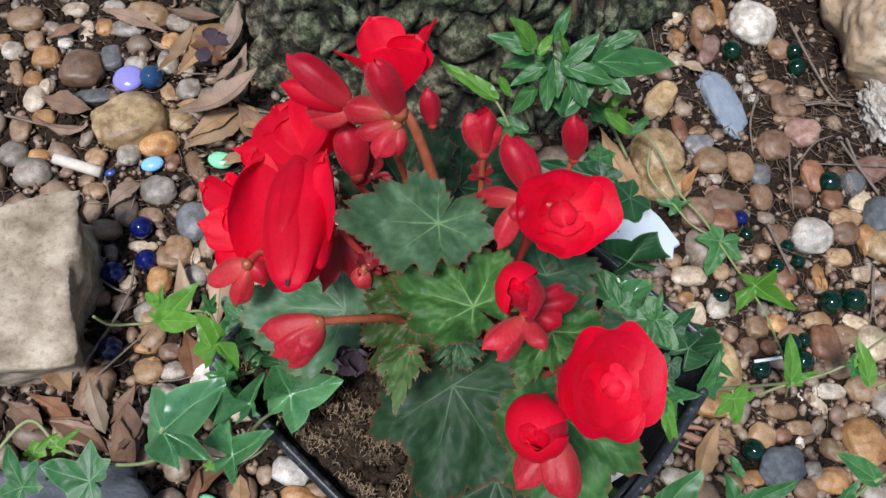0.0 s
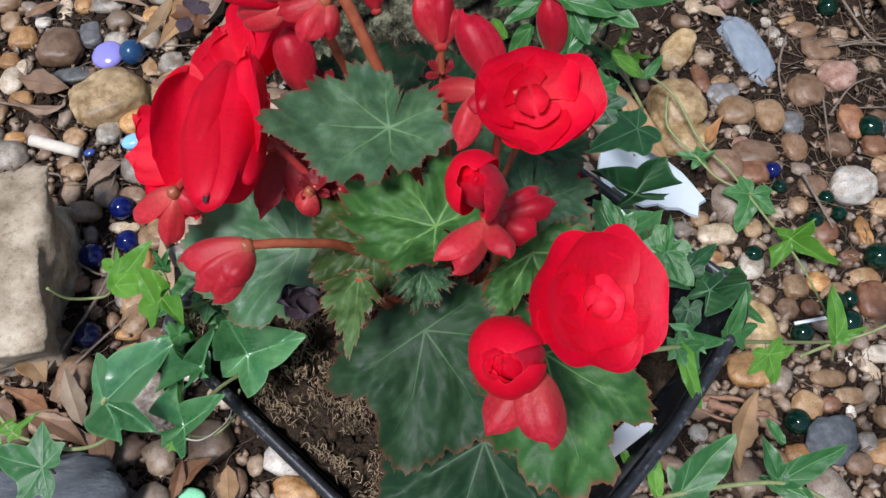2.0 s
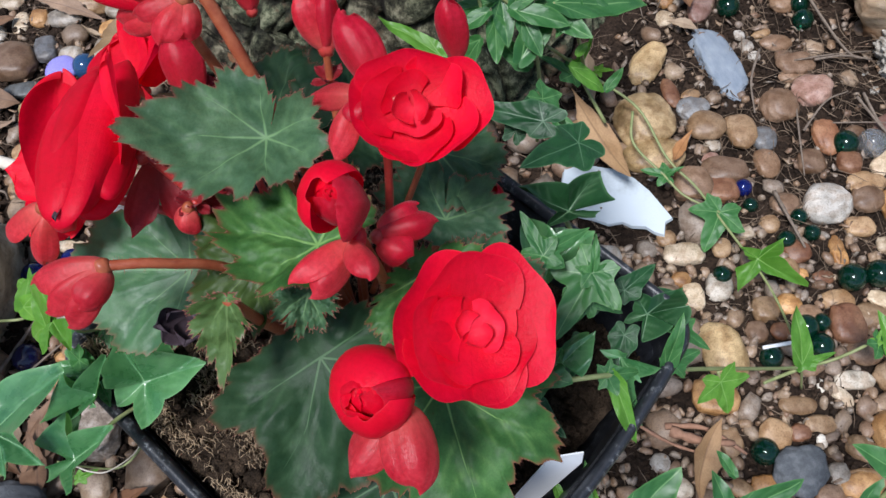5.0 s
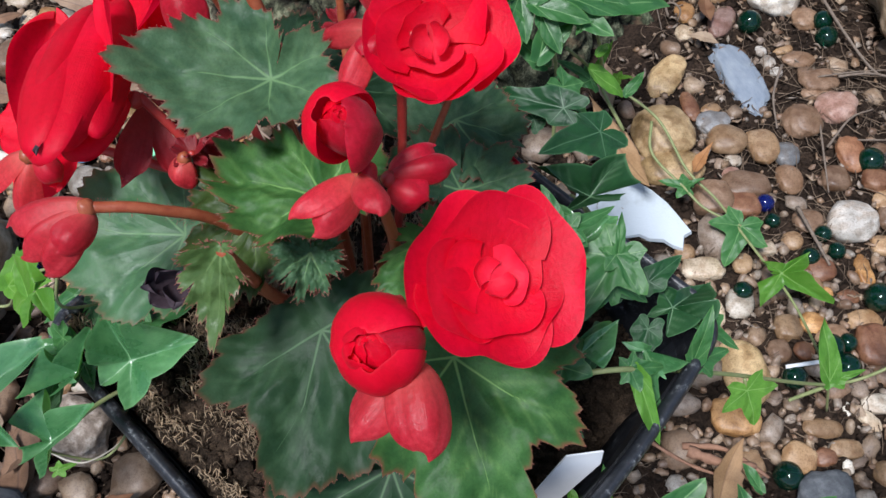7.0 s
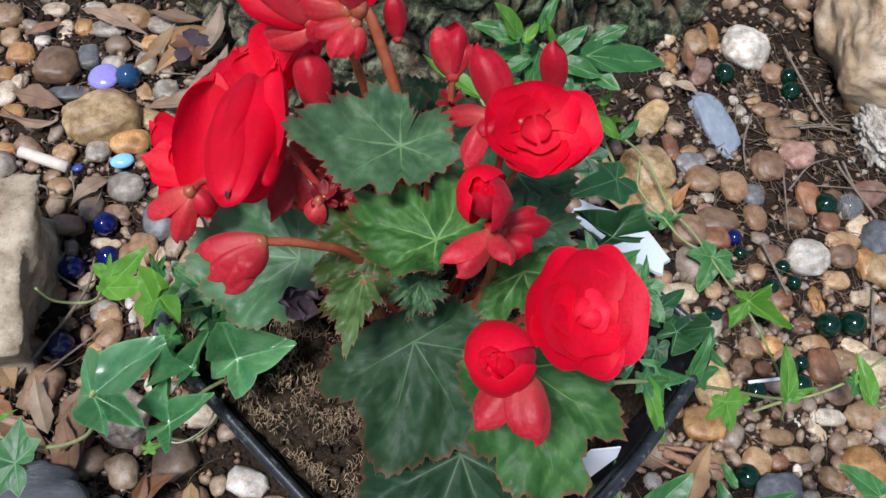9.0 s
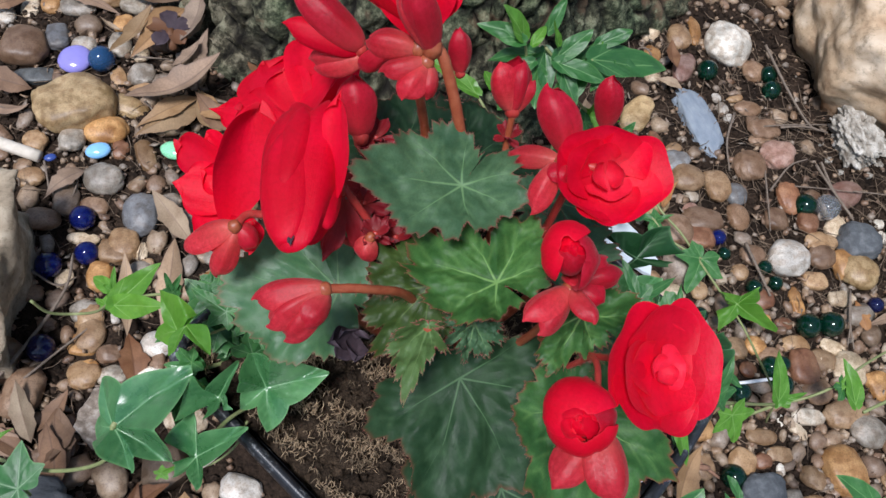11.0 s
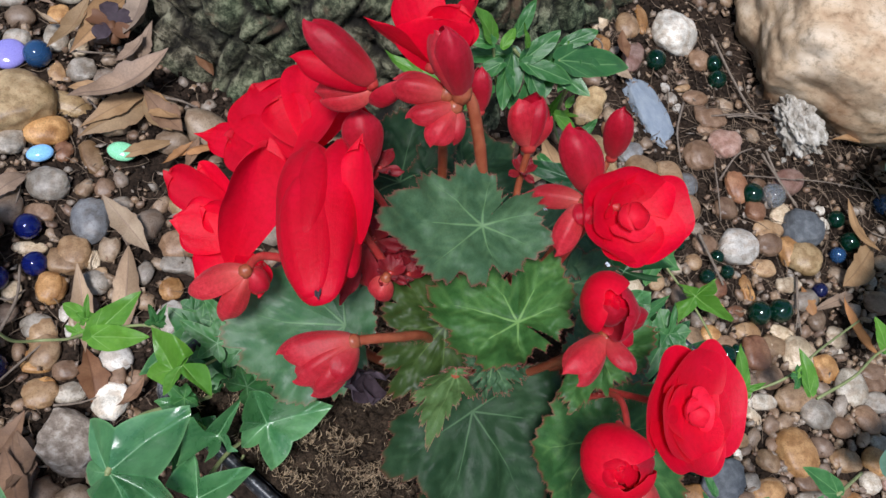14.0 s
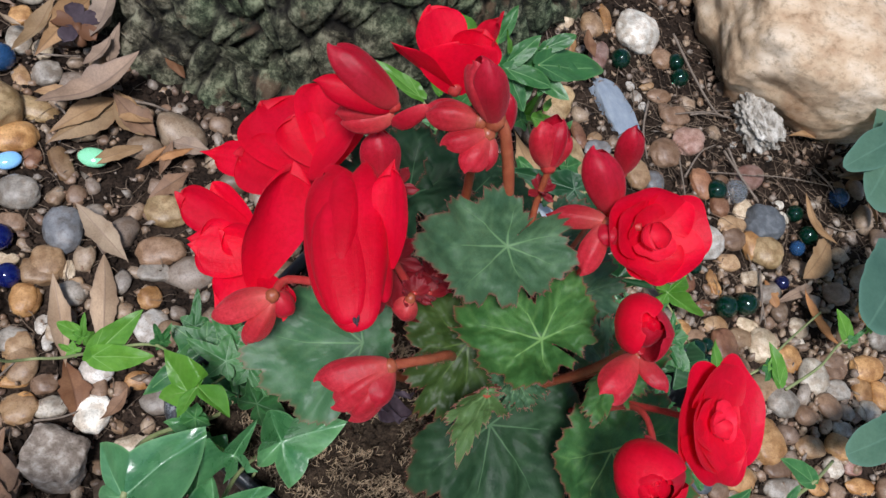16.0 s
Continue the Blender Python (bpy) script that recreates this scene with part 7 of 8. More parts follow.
def begonia_leaf(base, way, up, lobes, veins, material, lift=0.0, quilt=0.0022, wave=0.0016, seed=1, label="", hairs=True):
    """lobes: (degrees from the tip's way, millimetres); lift: how far the margin stands over the joint."""
    me = lobed_blade(lobes, veins, 480, 20, 0.0015, 50, lift, 1.9 * quilt, wave, seed, 0.00042, "leaf", material)
    ob = part("leaf", me, begonia, label, frame_of(base, Vector(base) + Vector(way), up))
    if hairs:
        hr = random.Random(seed)
        hv, hf = [], []
        rim = [v.co.copy() for v in me.vertices][-480:]
        for k in range(4, 476, 2):
            p = rim[k]
            go = Vector((p.x, p.y, 0)).normalized() + Vector((hr.uniform(-0.6, 0.6), hr.uniform(-0.6, 0.6), hr.uniform(-0.2, 0.6)))
            q = p + go.normalized() * hr.uniform(0.0002, 0.0007)
            add_strand([p - go * 0.0001, p.lerp(q, 0.5) + Vector((0, 0, 0.0001)), q], hr.uniform(0.00005, 0.00010), hv, hf)
        part("fringe", mesh("fringe", hv, hf, HAIR), ob, "short reddish hairs along the leaf margin")
    b = Vector(base)
    mid = b.lerp(CROWN, 0.5) + Vector((0, 0, -0.012))
    part("stalk", mesh("stalk", *tube([b - Vector((0, 0, 0.0006)), b.lerp(mid, 0.4) - Vector((0, 0, 0.008)), mid, CROWN], 0.0014, 8, 6, -0.5), STEM), begonia)
    return ob


def facing(at, axis):
    """z along the axis, y as near as can be to the world's +y."""
    z = Vector(axis).normalized()
    y = Vector((0, 1, 0))
    y = (y - z * y.dot(z)).normalized()
    return Matrix.Translation(at) @ Matrix((y.cross(z), y, z)).transposed().to_4x4()


def half_shell(L, W, D, cover, seed, material, tipped=0.94, frill=0.05, nu=23, nv=21, keel=2.0):
    """Half of a hollow bud from its claw at the origin along +y, bulging towards -z; cover in degrees each way."""
    r = np.random.RandomState(seed)
    u, v = np.linspace(-1, 1, nu), np.linspace(0, 1, nv)
    V, U = np.meshgrid(v, u, indexing="ij")
    ph = r.rand(5) * 6.28
    rim = tipped * (1 - 0.10 * U ** 2 - 0.5 * (frill - 0.05) * np.sin(9 * U + ph[2]) ** 2 + 0.035 * np.sin(2.3 * U + ph[0]) + 0.02 * np.sin(6 * U + ph[1]))
    T = V * rim
    s = np.sin(np.pi * T) ** (0.70 + 0.85 * T * T) * (0.84 + 0.34 * T)
    fi = np.radians(cover) * U * (1 + 0.06 * np.sin(4 * T + ph[2]))
    swell = 1 + frill * V ** 3 * np.sin(3.5 * U + ph[3]) + (0.035 + 0.1 * (frill - 0.05)) * np.sin(4.5 * U + 3 * T + ph[4]) + 0.07 * np.exp(-((U - 0.25 * np.sin(ph[1])) / 0.16) ** 2) * T - 0.06 * np.exp(-((U + 0.45 + 0.2 * np.sin(ph[2])) / 0.07) ** 2) * np.sqrt(T) - 0.05 * np.exp(-((U - 0.6 - 0.2 * np.sin(ph[3])) / 0.06) ** 2) * T
    crest = (np.abs(np.sin(fi)) ** keel + np.abs(np.cos(fi)) ** keel) ** (-1.0 / keel)
    dent = 1 + 0.07 * np.sin(3.1 * U + 5 * T + ph[0]) * np.sin(4 * T + ph[3])
    x, z = W * s * swell * dent * crest * np.sin(fi) + 0.20 * W * np.sin(ph[0]) * T ** 2, -D * s * swell * dent * crest * np.cos(fi) + 0.25 * D * np.sin(ph[4]) * T ** 3
    y = L * (0.5 - 0.5 * np.cos(np.pi * T)) * (1 + 0.05 * np.sin(2 * U + ph[2]))
    faces = [(i * nu + j, i * nu + j + 1, (i + 1) * nu + j + 1, (i + 1) * nu + j) for i in range(nv - 1) for j in range(nu - 1)]
    return mesh("petal", np.c_[x.ravel(), y.ravel(), z.ravel()], faces, material, True, {"claw": 1 - V.ravel(), "across": U.ravel()})


def bloom(at, label, size=0.0016, material=None):
    """The green-red heart that carries the petals of one flower or bud."""
    cv, cf = ball(3, int(abs(at[0]) * 9000) + 3, (size, size, size * 1.2), 0.12)
    ob = part("flower", mesh("flower", cv, cf, material or STEM_RED), begonia, label)
    ob.location = at
    ob.matrix_basis = Matrix.Translation(at)
    return ob


def sheet_petal(head, base, tip, up, W, seed, tone="red", cup=0.4, curl=0.1, frill=0.012, back=0.0):
    """An open petal; up is the side that it is hollow towards."""
    L = (Vector(tip) - Vector(base)).length
    part("petal", petal_mesh(L, W, cup, curl, frill, seed, PETAL[tone], 25, 23, back), head, "", head.matrix_basis.inverted() @ frame_of(base, tip, up))


def shut_petal(head, base, tip, out, W, seed, tone="deep", D=None, cover=98, tipped=0.94, frill=0.05):
    """A petal closed over a bud; out is the side that it bulges towards."""
    L = (Vector(tip) - Vector(base)).length
    part("petal", half_shell(L, W, D or W * 0.85, cover, seed, PETAL[tone], tipped, frill, keel=1.45 if tone in ("deep", "pink") and tipped > 0.85 else 2.0), head, "", head.matrix_basis.inverted() @ frame_of(base, tip, -Vector(out)))


def bud(base, tip, width, out, label, tone="deep", seed=0, gape=0.0, stalk=None):
    """Two hollow petals closed on each other; gape parts their tips, in metres."""
    head = bloom(base, label, 0.22 * width, STEM if tone == "pink" else STEM_RED)
    o = Vector(out).normalized()
    shut_petal(head, base, Vector(tip) + o * gape, out, 0.50 * width, seed, tone, 0.46 * width, 104)
    shut_petal(head, base, Vector(tip) - o * gape, -o, 0.47 * width, seed + 1, tone, 0.44 * width, 100, 0.90)
    if stalk is not None:
        part("flower_stalk", mesh("flower_stalk", *tube([base] + [Vector(p) for p in stalk], 0.0010, 8, 6, -0.4), STEM_RED if tone != "pink" else STEM), begonia)
    return head


def cup_flower(at, axis, petals, label, seed=0, stretch=(1, 1, 1), spin=0):
    """petals: (phase, rim radius, reach, half angle, tallness, tilt outward, tone)."""
    cv, cf = ball(3, seed + 3, (0.0009, 0.0009, 0.0016), 0.1)
    head = part("flower", mesh("flower", [Vector(v) - Vector((0, 0, 0.0004)) for v in cv], cf, STEM_RED), begonia, label, facing(at, axis) @ pose(0, 0, 0, 0, 0, spin) @ Matrix.Diagonal(tuple(stretch) + (1,)))
    for k, (phase, L, reach, half, tall, tilt, tone) in enumerate(petals):
        me = bowl_petal(L / math.sin(math.radians(min(reach, 90))), reach, half, tall, seed * 40 + k, PETAL[tone], 0.07, 0.08 if (seed + k) % 3 == 0 else 0.0, 33, 19)
        off = 0.05 * L
        part("petal", me, head, "", pose(off * math.sin(2.7 * k + seed), off * math.cos(1.9 * k + 2 * seed), 0.0002 * k, 0, 0, phase) @ pose(0, 0, 0, -tilt - 4 * math.sin(3.3 * k + seed), 0, 0))
    return head


def stem(P, r, material=STEM):
    ob = part("stem", mesh("stem", *tube(P, r, 12, 8, 0.1, 0.03), material), begonia, "fleshy reddish-orange stem")
    hr, hv, hf = random.Random(int(9e4 * P[0][0]) + len(P)), [], []
    line = [Vector(p) for p in P]
    for _ in range(170):
        k = hr.randrange(len(line) - 1)
        at = line[k].lerp(line[k + 1], hr.random())
        go = (line[k + 1] - line[k]).cross(Vector((hr.uniform(-1, 1), hr.uniform(-1, 1), hr.uniform(-1, 1)))).normalized()
        add_strand([at + go * 0.7 * r, at + go * (r + 0.0003), at + go * (r + hr.uniform(0.0005, 0.0011)) + Vector((0, 0, 0.0002))], 0.00005, hv, hf)
    part("fuzz", mesh("fuzz", hv, hf, HAIR), ob, "short reddish hairs on the stem")


# leaves
begonia_leaf((0.0138, 0.1228, 0.2748), (-0.998, -0.069, -0.003), (0.02, -0.32, 0.95), [(-162, 16.9), (-146, 15.0), (-131, 14.8), (-102, 13.9), (-84, 13.2), (-77, 16.6), (-56, 16.9), (-49, 20.2), (-29, 22.3), (-7, 27.9), (0, 31.3), (9, 30.1), (22, 24.0), (44, 19.2), (67, 15.8), (87, 13.0), (110, 11.5), (123, 8.5), (126, 2.6), (129, 9.0), (143, 11.6), (170, 14.4)], (2, 38, -34, -90, -150, 88, 168), BEGONIA_DARK, 0.0087, 0.0007, 0.0018, 1)
begonia_leaf((0.0259, 0.0996, 0.2615), (-0.962, 0.240, -0.132), (-0.17, -0.13, 0.98), [(-169, 12.7), (-162, 10.8), (-150, 4.0), (-146, 9.8), (-119, 11.3), (-101, 12.4), (-74, 15.1), (-63, 17.4), (-48, 18.2), (-34, 21.0), (-25, 19.6), (-10, 24.2), (0, 26.7), (10, 24.6), (17, 24.9), (23, 20.9), (32, 17.3), (51, 16.8), (57, 12.5), (64, 11.5), (79, 15.6), (92, 17.9), (102, 19.9), (114, 19.5), (132, 16.9), (153, 15.7), (172, 14.0)], (4, 48, -42, -98, 106, 146), BEGONIA_MID, 0.0037, 0.0015, 0.0020, 2)
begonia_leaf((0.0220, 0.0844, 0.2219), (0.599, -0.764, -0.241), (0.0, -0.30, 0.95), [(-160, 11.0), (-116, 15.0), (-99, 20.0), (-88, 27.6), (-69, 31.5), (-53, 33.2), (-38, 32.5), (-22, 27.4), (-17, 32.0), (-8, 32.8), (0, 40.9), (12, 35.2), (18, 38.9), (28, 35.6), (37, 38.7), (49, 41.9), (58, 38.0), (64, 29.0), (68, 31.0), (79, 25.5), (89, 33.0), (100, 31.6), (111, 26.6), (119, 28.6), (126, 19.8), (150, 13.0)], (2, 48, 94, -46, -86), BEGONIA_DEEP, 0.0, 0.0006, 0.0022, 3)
begonia_leaf((0.0561, 0.0718, 0.2354), (0.127, -0.942, -0.311), (0.10, -0.30, 0.95), [(-135, 21.5), (-109, 27.9), (-96, 28.4), (-90, 31.3), (-83, 29.6), (-78, 23.9), (-68, 28.3), (-59, 32.1), (-45, 33.4), (-34, 27.6), (-25, 30.0), (-23, 37.3), (-12, 40.3), (0, 41.0), (20, 34.1), (30, 28.3), (46, 28.6), (52, 23.5), (85, 21.5), (131, 18.9), (165, 16.3)], (-8, -50, -94, 42, 90), BEGONIA_MID, 0.0, 0.0010, 0.0024, 4)
begonia_leaf((-0.0175, 0.1119, 0.2229), (-0.999, 0.009, -0.050), (-0.05, -0.30, 0.95), [(-160, 9.0), (-110, 15.0), (-84, 21.5), (-71, 23.5), (-60, 27.6), (-41, 30.7), (-30, 30.5), (-17, 33.9), (0, 38.1), (9, 35.4), (25, 31.4), (40, 27.0), (71, 23.4), (91, 23.0), (106, 17.0), (151, 11.3)], (2, 42, 84, -38, -70), BEGONIA_PALE, 0.0, 0.0008, 0.0012, 5)
begonia_leaf((0.0085, 0.1035, 0.2480), (-0.617, -0.682, -0.393), (-0.20, -0.35, 0.92), [(-113, 10.1), (-64, 15.2), (-35, 20.6), (-15, 23.7), (0, 24.6), (8, 20.1), (24, 20.2), (40, 16.8), (77, 19.5), (102, 17.6), (125, 16.3), (156, 9.5)], (0, -36, 40, 90), BEGONIA_OLIVE, 0.0, 0.0010, 0.0018, 6)
begonia_leaf((0.0058, 0.0836, 0.2655), (-0.148, -0.569, -0.809), (-0.05, -0.81, 0.58), [(-110, 2.5), (-62, 6.4), (-29, 9.0), (-12, 12.5), (-6, 17.0), (0, 25.1), (6, 21.2), (14, 18.1), (32, 13.6), (50, 11.6), (78, 7.9), (120, 3.0)], (0, 26, -26), BEGONIA_LIGHT, 0.0, 0.0010, 0.0012, 7)
begonia_leaf((0.0579, 0.1276, 0.2227), (-0.962, 0.177, 0.210), (0.15, -0.30, 0.94), [(-173, 18.5), (-149, 15.1), (-115, 10.6), (-80, 9.0), (-49, 10.3), (-14, 15.6), (0, 22.5), (18, 20.2), (42, 18.2), (67, 17.3), (72, 12.5), (75, 5.0), (78, 11.5), (98, 13.4), (123, 16.8), (154, 18.6)], (0, 48, 104, 150), BEGONIA_DARK, 0.0030, 0.0009, 0.0014, 8)
begonia_leaf((0.0521, 0.0933, 0.2570), (-0.518, -0.823, -0.233), (0.05, -0.30, 0.95), [(-160, 12.9), (-140, 15.5), (-124, 16.0), (-98, 13.1), (-70, 9.0), (-50, 10.9), (-25, 12.0), (-5, 16.9), (0, 22.0), (10, 18.0), (27, 16.0), (40, 9.8), (80, 6.0), (144, 6.4)], (0, 28, -48, -120), BEGONIA_MID, 0.0, 0.0014, 0.0016, 9)
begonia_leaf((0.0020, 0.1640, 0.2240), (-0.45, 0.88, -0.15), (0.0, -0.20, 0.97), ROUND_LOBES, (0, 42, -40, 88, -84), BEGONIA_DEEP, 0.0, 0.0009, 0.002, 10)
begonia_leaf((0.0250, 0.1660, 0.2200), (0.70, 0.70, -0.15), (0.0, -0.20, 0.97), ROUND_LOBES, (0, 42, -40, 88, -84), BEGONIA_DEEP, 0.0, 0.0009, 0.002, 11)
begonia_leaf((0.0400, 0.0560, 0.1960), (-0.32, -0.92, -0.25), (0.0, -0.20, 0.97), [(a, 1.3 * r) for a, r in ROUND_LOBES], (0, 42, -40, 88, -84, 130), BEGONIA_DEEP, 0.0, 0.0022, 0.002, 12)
begonia_leaf((0.0660, 0.1010, 0.2230), (0.80, 0.50, -0.10), (0.1, -0.30, 0.95), [(a, 0.72 * r) for a, r in ROUND_LOBES], (0, 42, -40, 88, -84), BEGONIA_DARK, 0.0, 0.0009, 0.0016, 13)
begonia_leaf((0.0219, 0.0925, 0.2480), (-0.20, -0.90, -0.30), (0.1, -0.30, 0.95), [(a, 0.34 * r) for a, r in ROUND_LOBES], (0, 42, -40), BEGONIA_DARK, 0.0, 0.0009, 0.0016, 14)
begonia_leaf((0.0560, 0.1500, 0.2260), (0.50, -0.70, -0.20), (0.05, -0.2, 0.97), [(a, 0.75 * r) for a, r in ROUND_LOBES], (0, 42, -40, 88, -84), BEGONIA_DARK, 0.0, 0.0009, 0.0016, 15)

# stems
stem([(0.024, 0.124, 0.15), (0.0200, 0.1300, 0.24), (0.0130, 0.1325, 0.280), (0.0050, 0.1399, 0.3037), (0.0010, 0.1430, 0.3090)], 0.0017)
stem([(0.022, 0.126, 0.15), (0.012, 0.138, 0.23), (0.0040, 0.1385, 0.272), (-0.0010, 0.1390, 0.294), (-0.0030, 0.1420, 0.3020)], 0.0014)
stem([(0.030, 0.116, 0.15), (0.030, 0.130, 0.24), (0.0285, 0.1410, 0.268), (0.0281, 0.1455, 0.2802)], 0.0011)
stem([(0.034, 0.114, 0.15), (0.042, 0.120, 0.24), (0.0440, 0.1235, 0.284), (0.0480, 0.1225, 0.2900)], 0.0012, STEM_RED)
stem([(0.034, 0.108, 0.15), (0.042, 0.094, 0.24), (0.0400, 0.0890, 0.280), (0.0380, 0.0880, 0.2900)], 0.0014)
stem([(0.036, 0.106, 0.15), (0.0510, 0.0860, 0.23), (0.0525, 0.0780, 0.262), (0.0480, 0.0600, 0.2740)], 0.0010, STEM_RED)
stem([(0.0525, 0.0830, 0.252), (0.0560, 0.0760, 0.268), (0.0600, 0.0700, 0.2800)], 0.0010, STEM_RED)
stem([(0.022, 0.116, 0.15), (0.004, 0.118, 0.22), (-0.006, 0.119, 0.246), (-0.019, 0.124, 0.267)], 0.0013, STEM_RED)
stem([(0.022, 0.110, 0.18), (0.004, 0.100, 0.245), (-0.0100, 0.0930, 0.2660), (-0.0220, 0.0899, 0.2716)], 0.0014)
stem([(-0.001, 0.1185, 0.232), (-0.020, 0.1200, 0.2440), (-0.0430, 0.1220, 0.2510), (-0.0492, 0.1162, 0.2536)], 0.0013, STEM_RED)
stem([(0.010, 0.122, 0.19), (-0.002, 0.1450, 0.228), (-0.0150, 0.1520, 0.2480)], 0.0013, STEM_RED)
stem([(0.034, 0.114, 0.20), (0.0560, 0.1440, 0.250), (0.0614, 0.1546, 0.2645)], 0.0010)

# open flowers
cup_flower((0.0618, 0.0692, 0.2795), (0.36, -0.30, 0.88), [
    (66, 0.0180, 62, 66, 0.40, 2, "red"), (-64, 0.0207, 60, 62, 0.38, 3, "red"), (176, 0.0174, 62, 70, 0.42, -1, "red"),
    (6, 0.0158, 64, 66, 0.42, 0, "red"), (-112, 0.0156, 64, 60, 0.42, 0, "red"), (122, 0.0150, 64, 62, 0.42, 0, "red"),
    (-30, 0.0118, 66, 72, 0.46, 3, "red"), (200, 0.0112, 66, 74, 0.46, 2, "red"), (92, 0.0092, 70, 74, 0.52, 3, "red"),
    (-70, 0.0066, 74, 78, 0.62, 5, "rose"), (60, 0.0040, 86, 80, 0.90, 6, "rose"), (230, 0.0036, 90, 80, 1.00, 6, "rose")], "wide open double scarlet flower", 1)
cup_flower((0.0510, 0.1215, 0.2872), (-0.08, -0.44, 0.89), [
    (-84, 0.0164, 62, 58, 0.44, 0, "red"), (120, 0.0138, 72, 78, 0.56, 0, "red"), (205, 0.0138, 74, 74, 0.58, -2, "red"), (10, 0.0142, 68, 66, 0.54, 2, "red"),
    (-44, 0.0122, 70, 54, 0.58, 1, "red"), (78, 0.0114, 72, 64, 0.60, 0, "red"), (192, 0.0118, 72, 64, 0.60, 1, "red"),
    (34, 0.0080, 74, 66, 0.64, 3, "red"), (190, 0.0074, 76, 70, 0.66, 2, "rose"),
    (100, 0.0042, 100, 84, 1.10, 3, "rose"), (280, 0.0038, 100, 84, 1.16, 3, "rose")], "open round double scarlet flower", 2)
fold = bloom((-0.0200, 0.1235, 0.2660), "large scarlet flower with bruised petal edges", 0.002)
for k, (e, b, out, w, d, cover, tipped) in enumerate((
        ((-0.0338, 0.1480, 0.2705), (-0.0304, 0.0975, 0.2765), (-0.48, -0.10, 0.88), 0.0102, 0.0062, 92, 0.98),
        ((-0.0265, 0.1478, 0.2725), (-0.0290, 0.1010, 0.2760), (0.10, -0.10, 0.99), 0.0070, 0.0074, 96, 0.93),
        ((-0.0350, 0.1390, 0.2730), (-0.0330, 0.0990, 0.2770), (-0.40, -0.20, 0.90), 0.0078, 0.0058, 88, 0.95),
        ((-0.0300, 0.1440, 0.2760), (-0.0352, 0.1130, 0.2790), (-0.10, -0.10, 0.99), 0.0050, 0.0036, 80, 0.92),
        ((-0.0245, 0.1420, 0.2730), (-0.0235, 0.1060, 0.2745), (0.70, -0.05, 0.70), 0.0058, 0.0042, 86, 0.95),
        ((-0.0368, 0.1400, 0.2660), (-0.0340, 0.1050, 0.2680), (-0.80, -0.05, 0.60), 0.0070, 0.0050, 86, 0.96),
        ((-0.0285, 0.1320, 0.2650), (-0.0285, 0.1040, 0.2680), (0.00, -0.30, 0.95), 0.0075, 0.0050, 90, 0.96))):
    shut_petal(fold, b, e, out, w, 301 + k, "red", d, cover, tipped, 0.13)
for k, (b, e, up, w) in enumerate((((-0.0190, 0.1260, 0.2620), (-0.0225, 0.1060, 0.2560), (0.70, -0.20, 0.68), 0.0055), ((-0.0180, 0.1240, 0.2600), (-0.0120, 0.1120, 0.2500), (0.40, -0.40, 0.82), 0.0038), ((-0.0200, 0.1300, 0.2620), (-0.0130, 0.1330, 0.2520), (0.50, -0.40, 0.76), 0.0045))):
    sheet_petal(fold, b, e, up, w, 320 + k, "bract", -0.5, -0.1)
sheet_petal(fold, (-0.0208, 0.1150, 0.2760), (-0.0186, 0.1394, 0.2902), (-0.85, -0.30, 0.42), 0.0080, 309, "red", 0.55, 0.25)
for k, (x, y, z) in enumerate(((-0.0318, 0.1000, 0.2790),)):
    part("bruise", petal_mesh(0.0058, 0.0011, 0.5, 0.2, 0.10, 390 + k, WITHERED, 9, 9), fold, "dark bruised petal tip", fold.matrix_basis.inverted() @ frame_of((x, y + 0.0035, z), (x, y, z), (-0.3, -0.3, 0.9)))
outward = bloom((-0.0495, 0.1345, 0.2340), "scarlet flower facing outward beneath the others", 0.002)
for k, (b, e, up, w, cup, curl) in enumerate((
        ((-0.0530, 0.1235, 0.2390), (-0.0452, 0.1530, 0.2665), (0.30, -0.62, 0.72), 0.0140, 1.15, 0.15),
        ((-0.0470, 0.1350, 0.2370), (-0.0708, 0.1372, 0.2400), (-0.15, -0.40, 0.90), 0.0104, 0.50, -0.20),
        ((-0.0500, 0.1290, 0.2400), (-0.0450, 0.1130, 0.2450), (0.30, -0.45, 0.84), 0.0072, 0.90, -0.20),
        ((-0.0500, 0.1400, 0.2350), (-0.0735, 0.1620, 0.2260), (-0.25, -0.60, 0.75), 0.0088, 0.80, 0.10),
        ((-0.0500, 0.1420, 0.2340), (-0.0631, 0.1630, 0.2310), (-0.55, -0.40, 0.70), 0.0066, 0.80, 0.15),
        ((-0.0490, 0.1360, 0.2330), (-0.0695, 0.1460, 0.2250), (-0.40, -0.45, 0.80), 0.0112, 0.60, 0.20),
        ((-0.0490, 0.1340, 0.2320), (-0.0630, 0.1200, 0.2300), (-0.30, -0.60, 0.74), 0.0104, 0.60, 0.10),
        ((-0.0490, 0.1360, 0.2380), (-0.0620, 0.1440, 0.2400), (-0.35, -0.60, 0.72), 0.0072, 0.80, 0.40))):
    sheet_petal(outward, b, e, up, w, 410 + k, "red", cup, curl, 0.014)
broad_bloom = bloom((-0.0320, 0.1620, 0.2430), "broad scarlet flower with frilled outer petals", 0.002)
